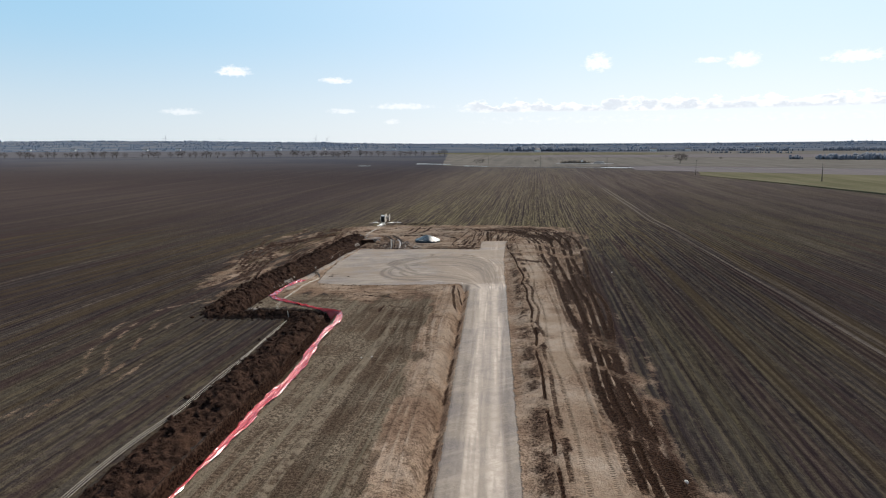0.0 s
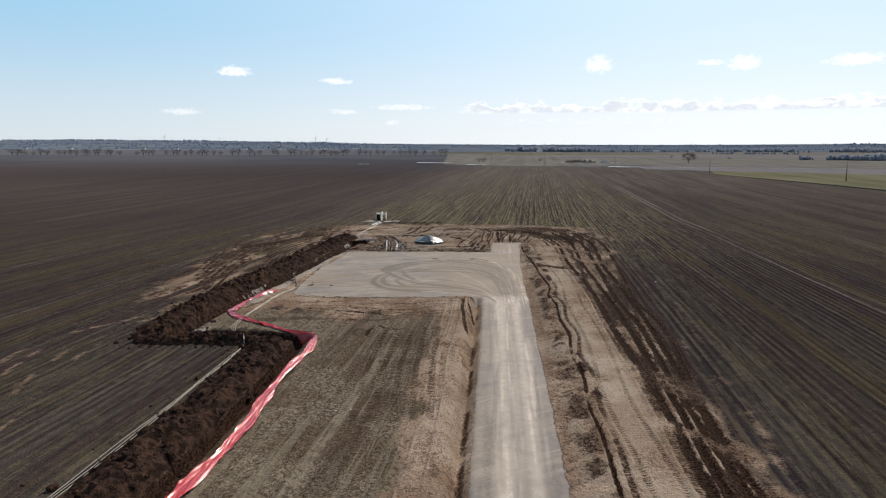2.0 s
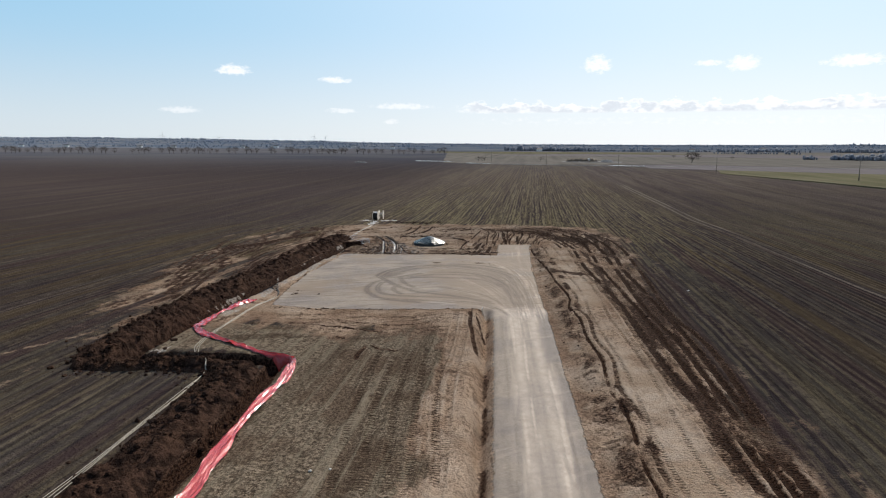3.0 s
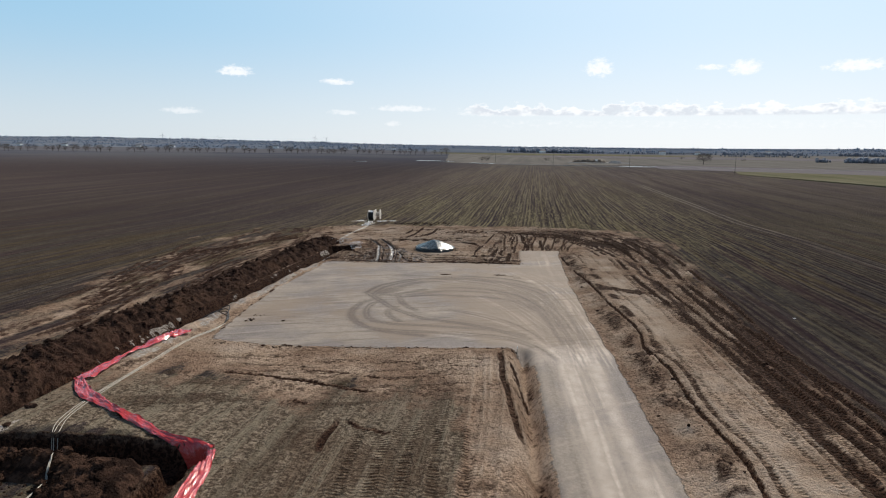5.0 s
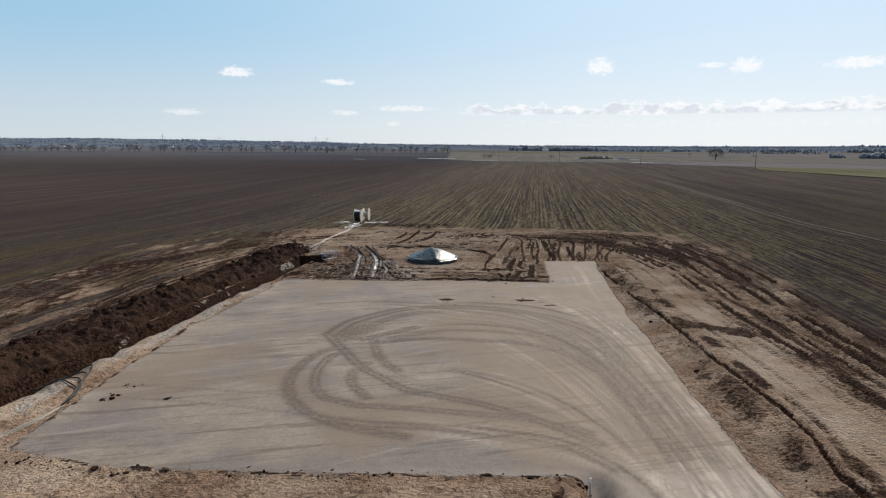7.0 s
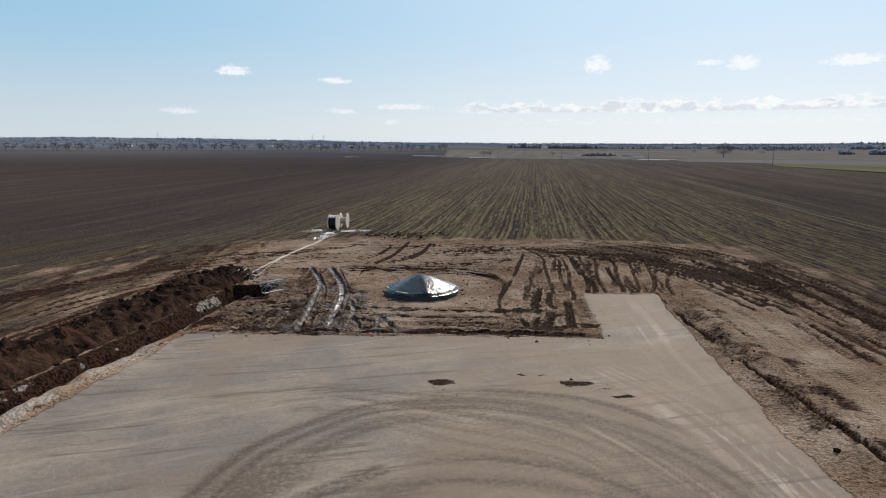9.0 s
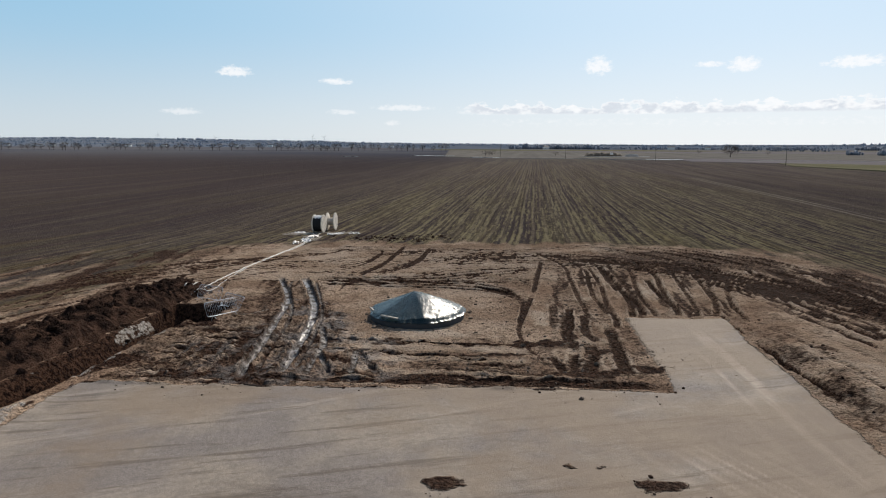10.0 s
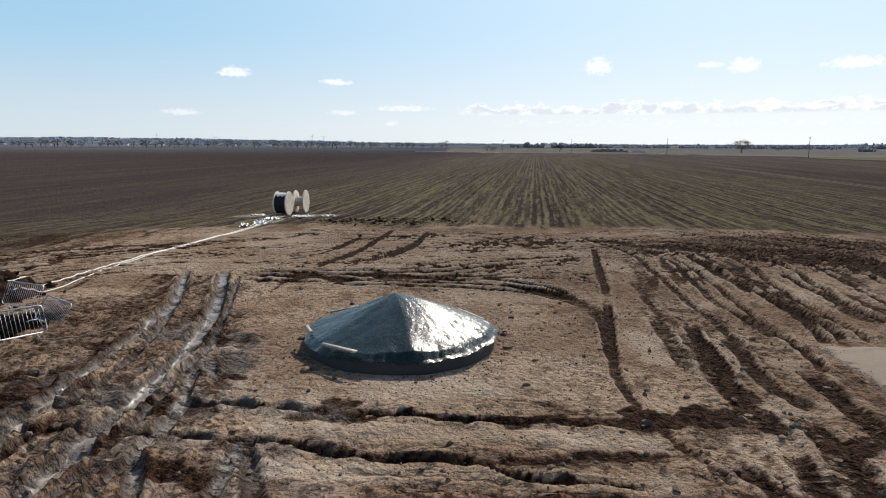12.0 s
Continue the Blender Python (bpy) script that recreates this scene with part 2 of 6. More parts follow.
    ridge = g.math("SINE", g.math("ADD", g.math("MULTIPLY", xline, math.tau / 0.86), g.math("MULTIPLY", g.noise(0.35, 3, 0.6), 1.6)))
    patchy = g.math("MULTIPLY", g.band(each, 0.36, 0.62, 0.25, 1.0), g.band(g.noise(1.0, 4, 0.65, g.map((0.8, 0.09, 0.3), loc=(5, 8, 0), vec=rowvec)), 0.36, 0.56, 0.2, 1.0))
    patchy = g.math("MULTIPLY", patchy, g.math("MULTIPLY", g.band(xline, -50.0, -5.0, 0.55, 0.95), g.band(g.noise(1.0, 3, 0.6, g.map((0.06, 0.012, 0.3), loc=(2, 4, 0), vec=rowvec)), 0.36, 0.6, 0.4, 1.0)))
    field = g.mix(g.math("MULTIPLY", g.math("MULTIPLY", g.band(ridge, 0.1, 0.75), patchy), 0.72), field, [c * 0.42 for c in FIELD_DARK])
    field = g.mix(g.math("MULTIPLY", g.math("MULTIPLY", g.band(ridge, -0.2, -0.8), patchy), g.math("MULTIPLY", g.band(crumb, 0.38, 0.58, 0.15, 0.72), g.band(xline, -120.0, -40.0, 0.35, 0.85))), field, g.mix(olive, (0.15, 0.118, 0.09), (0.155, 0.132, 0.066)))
    field = g.mix(g.math("MULTIPLY", g.math("MULTIPLY", tram, g.band(mid, 0.36, 0.5, 0.35, 1.0)), 0.85), field, (0.25, 0.205, 0.165))
    # distance haze: blue-grey mixed into the colour of the far ground
    far_haze = g.mix(g.band(g.noise(0.004, 4), 0.42, 0.58), (0.12, 0.145, 0.185), (0.19, 0.2, 0.215))
    field = g.mix(g.attr("far"), field, far_haze)
    grass = g.mix(c1, (0.13, 0.096, 0.067), (0.3, 0.235, 0.166))
    tuft = g.band(g.noise(3.2, 4, 0.7, distort=0.6), 0.47, 0.6)
    grass = g.mix(g.math("MULTIPLY", tuft, 0.7), grass, (0.046, 0.036, 0.025))
    grass = g.mix(g.math("MULTIPLY", g.band(wide, 0.44, 0.58), 0.75), grass, g.mix(c1, (0.075, 0.05, 0.034), (0.15, 0.104, 0.07)))
    grass = g.mix(g.math("MULTIPLY", g.band(rows, 0.5, 0.6), 0.6), grass, (0.24, 0.2, 0.14))
    grass = g.mix(g.math("MULTIPLY", g.band(bands, 0.56, 0.66), 0.12), grass, (0.09, 0.092, 0.045))
    grass = g.mix(g.math("MULTIPLY", ditch, 0.42), grass, (0.055, 0.036, 0.024))
    grass = g.mix(g.math("MULTIPLY", g.math("MULTIPLY", seam, g.band(mid, 0.4, 0.56)), 0.7), grass, (0.3, 0.24, 0.17))
    # driven sandy subsoil
    sand = g.mix(g.band(wide, 0.40, 0.60), (0.3, 0.198, 0.133), (0.475, 0.342, 0.237))
    sand = g.mix(g.math("MULTIPLY", g.band(mid, 0.5, 0.6), 0.55), sand, (0.12, 0.078, 0.052))
    sand = g.mix(g.math("MULTIPLY", g.attr("pale"), g.band(mid, 0.3, 0.55, 0.5, 1.0)), sand, g.mix(g.band(wide, 0.4, 0.6), (0.42, 0.312, 0.218), (0.52, 0.41, 0.31)))
    sand = g.mix(g.math("MULTIPLY", g.band(crumb, 0.5, 0.62), g.band(g.attr("pale"), 0.2, 0.8, 0.5, 0.18)), sand, (0.09, 0.056, 0.037))
    # pits between clods: damp and shade, both darkened into the sand colour
    pits = g.band(g.noise(3.4, 6, 0.7, distort=0.7), 0.53, 0.6)
    sand = g.mix(g.math("MULTIPLY", pits, g.band(g.attr("pale"), 0.3, 0.8, 0.6, 0.12)), sand, (0.062, 0.037, 0.024))
    sand = g.mix(g.band(grit, 0.52, 0.66, 0.0, 0.4), sand, (0.08, 0.054, 0.039))
    # crushed stone of road and hardstand
    gravel = g.mix(g.band(grit, 0.38, 0.62), (0.128, 0.11, 0.1), (0.226, 0.195, 0.176))
    gravel = g.mix(g.band(wide, 0.42, 0.6, 0.0, 0.7), gravel, (0.27, 0.226, 0.178))
    gravel = g.mix(g.band(mid, 0.5, 0.68, 0.0, 0.45), gravel, (0.15, 0.13, 0.11))
    gravel = g.mix(g.math("MULTIPLY", c1, 0.3), gravel, (0.125, 0.11, 0.097))
    wear = g.mix(g.band(mid, 0.35, 0.65), (0.4, 0.338, 0.28), (0.53, 0.455, 0.38))
    # mud and dug-out topsoil
    damp = g.band(g.math("ADD", g.math("MULTIPLY", mid, 0.6), g.math("MULTIPLY", g.noise(2.6, 5, 0.65, distort=0.5), 0.4)), 0.45, 0.55)
    mud = g.mix(c1, (0.27, 0.17, 0.112), (0.05, 0.027, 0.018))
    mud = g.mix(g.math("MULTIPLY", damp, 0.72), mud, (0.03, 0.0165, 0.0115))
    mud = g.mix(g.math("MULTIPLY", g.band(wide, 0.45, 0.62), 0.55), mud, (0.068, 0.039, 0.028))
    mud = g.mix(g.math("MULTIPLY", g.band(mid, 0.56, 0.66), 0.45), mud, (0.28, 0.196, 0.137))
    deep = g.mix(c1, (0.072, 0.038, 0.024), (0.019, 0.0105, 0.0075))
    mud = g.mix(g.band(g.attr("mud"), 0.55, 0.85), mud, deep)
    clay = g.mix(c1, (0.26, 0.222, 0.182), (0.52, 0.465, 0.4))

    ragged = g.math("ADD", g.math("MULTIPLY", g.math("SUBTRACT", mid, 0.5), 1.1), g.math("MULTIPLY", g.math("SUBTRACT", crumb, 0.5), 1.1))

    def cover(name, soft=0.12, much=1.0):
        return g.band(g.math("ADD", g.attr(name), g.math("MULTIPLY", ragged, much)), 0.5 - soft, 0.5 + soft)

    m_grass, m_sand, m_gravel = cover("grass", 0.25), cover("sand", 0.25), cover("gravel", 0.12)
    m_mud, m_clay = cover("mud", 0.2, 0.62), cover("clay", 0.12)
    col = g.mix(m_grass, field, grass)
    col = g.mix(m_sand, col, sand)
    col = g.mix(m_gravel, col, gravel)
    col = g.mix(g.math("MULTIPLY", g.attr("wear"), g.band(crumb, 0.3, 0.6, 0.75, 1.0)), col, wear)
    scratch = g.noise(1.0, 6, 0.7, g.map((0.9, 0.05, 0.5), vec=g.map(rot=(0, 0, radians(62)))))
    col = g.mix(g.math("MULTIPLY", m_gravel, g.band(scratch, 0.54, 0.64, 0.0, 0.38)), col, (0.32, 0.272, 0.222))
    on_pad = g.math("MULTIPLY", m_gravel, g.band(place.outputs[1], 95.0, 101.0))
    smear = g.noise(1.0, 6, 0.72, g.map((0.16, 1.9, 0.5), loc=(3, 9, 0), vec=g.map(rot=(0, 0, radians(-14)))))
    col = g.mix(g.math("MULTIPLY", on_pad, g.band(smear, 0.52, 0.63, 0.0, 0.72)), col, (0.105, 0.084, 0.066))
    col = g.mix(g.math("MULTIPLY", on_pad, g.band(g.math("ADD", g.noise(0.09, 5, 0.65), g.band(place.outputs[0], -12.0, 4.0, 0.0, 0.16)), 0.5, 0.64, 0.0, 0.68)), col, (0.19, 0.144, 0.104))
    col = g.mix(g.math("MULTIPLY", g.attr("tyre"), g.band(crumb, 0.3, 0.6, 0.4, 1.0)), col, (0.082, 0.064, 0.052))
    col = g.mix(m_mud, col, mud)
    col = g.mix(g.math("MULTIPLY", m_clay, g.band(crumb, 0.36, 0.52, 0.3, 0.8)), col, clay)
    # wet silt, its colour paled to stand in for some sky reflection
    col = g.mix(g.math("MULTIPLY", g.attr("wet"), 0.8), col, g.mix(g.band(mid, 0.4, 0.6), (0.19, 0.163, 0.142), (0.3, 0.26, 0.226)))
    yy = g.t.nodes.new("ShaderNodeSeparateXYZ")
    g.put(yy.inputs[0], g.pos)
    bars = g.math("SINE", g.math("ADD", g.math("MULTIPLY", g.math("ADD", yy.outputs[1], g.math("MULTIPLY", yy.outputs[0], 0.14)), math.tau / 0.27), g.math("MULTIPLY", mid, 9.0)))
    lug = g.math("MULTIPLY", g.math("MULTIPLY", g.attr("lug"), g.band(bars, -0.3, 0.5)), g.band(crumb, 0.36, 0.56, 0.35, 1.0))
    col = g.mix(g.math("MULTIPLY", lug, 0.85), col, (0.045, 0.027, 0.018))
    wet = g.math("MULTIPLY", g.attr("wet"), g.band(mid, 0.36, 0.5))
    rough = g.fmix(wet, 0.95, 0.25)
    rough = g.fmix(g.math("MULTIPLY", m_mud, 0.3), rough, 0.6)
    rough = g.fmix(m_gravel, rough, 0.72)
    hard = g.math("MULTIPLY", m_gravel, g.math("SUBTRACT", 1.0, m_mud, True))
    loose = g.math("ADD", g.math("MULTIPLY", mid, 0.5), g.math("ADD", g.math("MULTIPLY", crumb, 0.42), g.math("ADD", g.math("MULTIPLY", grit, 0.05), g.math("MULTIPLY", lumps, 0.17))))
    relief = g.fmix(hard, loose, g.math("ADD", g.math("MULTIPLY", grit, 0.05), g.math("MULTIPLY", mid, 0.12)))
    furrow = g.math("MULTIPLY", rows, g.math("SUBTRACT", 1.0, g.math("MAXIMUM", m_sand, m_gravel), True))
    h = g.math("SUBTRACT", g.math("ADD", relief, g.math("MULTIPLY", furrow, 0.6)), g.math("MULTIPLY", lug, 0.28))
    smooth = g.math("MULTIPLY", m_sand, g.math("SUBTRACT", 1.0, m_mud, True))
    h = g.math("MULTIPLY", h, g.fmix(smooth, g.fmix(m_mud, 1.0, 1.6), 1.05))
    h = g.math("MULTIPLY", h, g.fmix(wet, 1.0, 0.15))
    g.set(Base_Color=col, Roughness=rough, Normal=g.bump(h, 0.3), Specular_IOR_Level=g.fmix(wet, g.fmix(hard, g.math("MULTIPLY", m_mud, 0.012), 0.06), 0.5), Diffuse_Roughness=g.fmix(hard, 0.66, 0.1))
    return g.mat


FIELD_DARK, FIELD_MID, FIELD_OLIVE = (0.048, 0.0365, 0.0385), (0.066, 0.052, 0.0505), (0.09, 0.074, 0.042)
FIELD_PALE, FIELD_DRY = (0.135, 0.105, 0.077), (0.205, 0.165, 0.127)
GROUND = ground_material()


def soil_material():
    g = Nodes("dug_topsoil")
    fine, mid, wide = g.noise(8.0, 8, 0.65), g.noise(1.6, 6, 0.6), g.noise(0.3, 4)
    col = g.mix(g.band(mid, 0.4, 0.6), (0.024, 0.0145, 0.011), (0.08, 0.046, 0.032))
    col = g.mix(g.band(fine, 0.5, 0.62, 0.0, 0.6), col, (0.022, 0.0135, 0.01))
    col = g.mix(g.band(wide, 0.52, 0.7, 0.0, 0.6), col, (0.088, 0.05, 0.032))
    g.set(Base_Color=col, Roughness=0.92, Specular_IOR_Level=0.01, Diffuse_Roughness=0.5, Normal=g.bump(g.math("ADD", mid, g.math("MULTIPLY", fine, 0.6)), 0.4))
    return g.mat


TOPSOIL = soil_material()

# ---- the lie of the land ----
def hash2(ix, iy, seed):
    h = (ix.astype(np.int64) * 374761393 + iy.astype(np.int64) * 668265263 + seed * 974634777) & 0xFFFFFFFF
    h = ((h ^ (h >> 13)) * 1274126177) & 0xFFFFFFFF
    return ((h ^ (h >> 16)) & 0xFFFF) / 65535.0


def vnoise(x, y, seed=0):
    fx, fy = np.floor(x), np.floor(y)
    u, v = x - fx, y - fy
    u, v = u * u * (3 - 2 * u), v * v * (3 - 2 * v)
    a, b = hash2(fx, fy, seed), hash2(fx + 1, fy, seed)
    c, d = hash2(fx, fy + 1, seed), hash2(fx + 1, fy + 1, seed)
    return (a + (b - a) * u) * (1 - v) + (c + (d - c) * u) * v


def fbm(x, y, size, octaves=3, seed=0):
    """Noise from -1 to 1 with features of that many metres."""
    total, amp, norm = 0.0, 1.0, 0.0
    for k in range(octaves):
        total = total + amp * (vnoise(x / size + 17.3 * k, y / size - 9.1 * k, seed + k) * 2 - 1)
        norm += amp
        amp, size = amp * 0.5, size * 0.5
    return total / norm


def ramp(v, lo, hi):
    k = np.clip((v - lo) / (hi - lo), 0, 1)
    return k * k * (3 - 2 * k)


def base(y):
    """The gentle fall of the site, before any digging."""
    return np.interp(y, [0, 90, 135, 160, 195, 260, 440], [0.9, 0.9, 0.15, -0.1, -0.9, -0.6, 0])


def curve_points(pts, n=8):
    """A smooth line through the points."""
    p = [np.array(q, float) for q in pts]
    p = [2 * p[0] - p[1]] + p + [2 * p[-1] - p[-2]]
    out = []
    for i in range(1, len(p) - 2):
        for k in range(n):
            t = k / n
            out.append(0.5 * (2 * p[i] + (p[i + 1] - p[i - 1]) * t + (2 * p[i - 1] - 5 * p[i] + 4 * p[i + 1] - p[i + 2]) * t * t
                              + (3 * p[i] - p[i - 1] - 3 * p[i + 1] + p[i + 2]) * t ** 3))
    out.append(p[-2])
    return np.array(out)


def along(X, Y, line, reach, GX=None, GY=None):
    """For all points: the distance from the line, the way run along it, and the side (right is plus)."""
    GX, GY = (X[0], Y[:, 0]) if GX is None else (GX, GY)
    D, S, R = np.full(X.shape, 1e3), np.zeros(X.shape), np.zeros(X.shape)
    run = 0.0
    for (x0, y0), (x1, y1) in zip(line[:-1], line[1:]):
        length = math.hypot(x1 - x0, y1 - y0)
        i0, i1 = np.searchsorted(GX, (min(x0, x1) - reach, max(x0, x1) + reach))
        j0, j1 = np.searchsorted(GY, (min(y0, y1) - reach, max(y0, y1) + reach))
        if length > 0 and i1 > i0 and j1 > j0:
            w = np.s_[j0:j1, i0:i1]
            px, py = X[w] - x0, Y[w] - y0
            dx, dy = (x1 - x0) / length, (y1 - y0) / length
            t = np.clip(px * dx + py * dy, 0, length)
            d = np.hypot(px - t * dx, py - t * dy)
            near = d < D[w]
            D[w] = np.where(near, d, D[w])
            S[w] = np.where(near, run + t, S[w])
            R[w] = np.where(near, np.sign(px * dy - py * dx), R[w])
        run += length
    return D, S, R


def inside(X, Y, poly):
    """The depth inside a closed outline: plus inside, minus outside."""
    D, inn = np.full(X.shape, 1e3), np.zeros(X.shape, bool)
    for (x0, y0), (x1, y1) in zip(poly, poly[1:] + poly[:1]):
        length = math.hypot(x1 - x0, y1 - y0)
        dx, dy = (x1 - x0) / length, (y1 - y0) / length
        t = np.clip((X - x0) * dx + (Y - y0) * dy, 0, length)
        D = np.minimum(D, np.hypot(X - x0 - t * dx, Y - y0 - t * dy))
        if y0 != y1:
            inn ^= ((y0 > Y) != (y1 > Y)) & (X < (x1 - x0) * (Y - y0) / (y1 - y0) + x0)
    return np.where(inn, D, -D)


def steps(*spans):
    """Grid lines: spans of (start, end, spacing)."""
    out = []
    for a0, b0, s in spans:
        out.append(np.linspace(a0, b0, max(1, round((b0 - a0) / s)), endpoint=False))
    return np.concatenate(out + [np.array([spans[-1][1]])])


GX = np.concatenate([-np.geomspace(4800, 56, 26), steps((-52, -34, 0.45), (-34, -30, 0.25), (-30, -22, 0.14), (-22, -15, 0.125), (-15, 9, 0.095), (9, 16, 0.125), (16, 30, 0.22), (30, 52, 0.45)), np.geomspace(56, 4800, 26)])
GY = np.concatenate([np.linspace(-600, 20, 12), steps((28, 76, 0.25), (76, 96, 0.2), (96, 134, 0.16), (134, 151, 0.085), (151, 162, 0.11), (162, 184, 0.15), (184, 200, 0.28)), np.geomspace(202, 4900, 46)])
X, Y = np.meshgrid(GX, GY)
U = X - 0.068 * (Y - 100)                          # metres right of the road's own line
WOB = fbm(X, Y, 3.0, 3, 5)
H = base(Y).astype(float)
H = H + 0.10 * fbm(X, Y, 14.0, 2, 3) * ramp(Y, 10, 40)

# outlines of the plan
PAD = [(-21.4, 99.6), (-16.8, 98.2), (2.0, 97.3), (3.2, 94.0), (8.6, 94.0), (9.4, 105), (10.7, 122), (12.8, 143), (13.8, 148.2), (7.7, 148.3),
       (6.5, 135.9), (-6.3, 136.2), (-19.6, 136.7), (-21.4, 121), (-21.9, 110)]
WORKS = [(-33, 84), (-41, 102), (-44, 125), (-46, 150), (-40, 172), (-25, 181), (0, 182.5), (20, 182), (33, 176), (33, 160), (29, 140),
         (24.5, 115), (20.5, 88), (18.0, 60), (16.3, 35), (14.5, 5), (-5.0, 5), (-2.6, 40), (-1.2, 70), (-0.8, 86), (-14, 88), (-21, 91), (-27, 88)]
MUD = [(-19.5, 136.9), (6.7, 136.2), (8.0, 148.5), (5.0, 157), (2.6, 152), (2.0, 143), (-8.6, 143.2), (-10.4, 148), (-12.5, 158), (-20, 154)]
STUBBLE = [(-14.0, 80), (-14.6, 62), (-17.6, 36), (-20, 5), (-5.0, 5), (-2.6, 40), (-1.2, 70), (-0.8, 90), (-14, 90), (-25, 93), (-27.2, 88), (-26.6, 83.4), (-16, 82.4)]
pad_in = inside(X, Y, PAD)
works_in = inside(X, Y, WORKS)
road_in = np.minimum(np.minimum(U - 3.5, 9.2 - U), 98 - Y)
hard_in = np.maximum(pad_in, road_in)

gravel = ramp(hard_in + np.where(Y < 93, 0.07, 0.25) * WOB, -0.35, 0.35)
grass = ramp(inside(X, Y, STUBBLE) + WOB, -1, 1)
DRIFT = fbm(X * 1.6 - 0.25 * Y, Y * 0.25 + 0.1 * X, 2.2, 3, 7)      # streaks along the way machines drove
west = ramp(-X, 26, 31)
sand = ramp(works_in + 3.0 * WOB + 4.0 * DRIFT, -4.0, 4.5) * (1 - west * (0.6 - 0.75 * DRIFT))
mud = (0.44 + 0.06 * ramp(-X, 4, 8)) * ramp(inside(X, Y, MUD) + 0.8 * WOB, -0.9, 0.9)
wet, tyre, wear, clay, pale, lug = (np.zeros(X.shape) for _ in range(6))

# rough ground where machines have worked, rows in the stubble and the near field
rough = np.clip(np.maximum(sand, mud) * (1 - gravel), 0, 1)
lumps = np.maximum(fbm(X, Y, 0.55, 3, 22), 0)
H += rough * (0.09 * fbm(X, Y, 1.6, 4, 21) + (0.045 + 0.06 * mud) * lumps)
ROWX = X * math.cos(ROW_DIR) + Y * math.sin(ROW_DIR)
field_part = (1 - rough) * (1 - gravel) * ramp(Y, 15, 32) * (1 - ramp(Y, 185, 199)) * (1 - ramp(np.abs(X), 40, 50))
H += field_part * (0.035 * np.sin(ROWX * 2 * math.pi / 1.3 + 2 * WOB) + 0.03 * fbm(ROWX * 3, Y * 0.4, 1.0, 3, 31))

# the road between its ditch and bank
yy = ramp(98.5 - Y, 0, 2.5)
H += yy * (0.42 * ramp(2.6 - U, 0, 1.3) * ramp(Y, -40, 5) * ramp(U, -9, 0.5) - 0.75 * np.exp(-((U - 2.75 + 0.15 * WOB) / 0.5) ** 2))
# muddy ditch floor, darkened to carry the shade in the cut
mud = np.maximum(mud, 0.7 * yy * np.exp(-((U - 2.95) / 0.35) ** 2) * ramp(fbm(X, Y, 3.0, 3, 41), -0.5, 0.2))
ybank = ramp(152 - Y, 0, 14)
bank = ramp(U, 9.3, 12.0 + 0.5 * WOB) * (1 - ramp(U, 17.0, 21.0))
H += 0.62 * bank * ybank
sand = np.maximum(sand, ybank * ramp(U, 9.2, 9.8) * ramp(18.2 - U, 0, 1.0))
slope = np.exp(-((U - 10.9) / 1.2) ** 2) * ybank
H += slope * (0.16 * fbm(X, Y, 0.9, 3, 44) + 0.12 * fbm(X, Y, 2.4, 2, 43))
mud = np.maximum(mud, 0.62 * slope * ramp(fbm(X, Y, 1.5, 4, 45), -0.45, 0.15))
H += 0.06 * gravel
H += gravel * 0.012 * fbm(X, Y, 2.2, 2, 46)


DEEP, RISE, LUGS = (np.zeros(X.shape) for _ in range(3))


def window(line, reach):
    """The part of the grid that lies within reach of a line."""
    i0, i1 = np.searchsorted(GX, (line[:, 0].min() - reach, line[:, 0].max() + reach))
    j0, j1 = np.searchsorted(GY, (line[:, 1].min() - reach, line[:, 1].max() + reach))
    return np.s_[j0:j1, i0:i1]


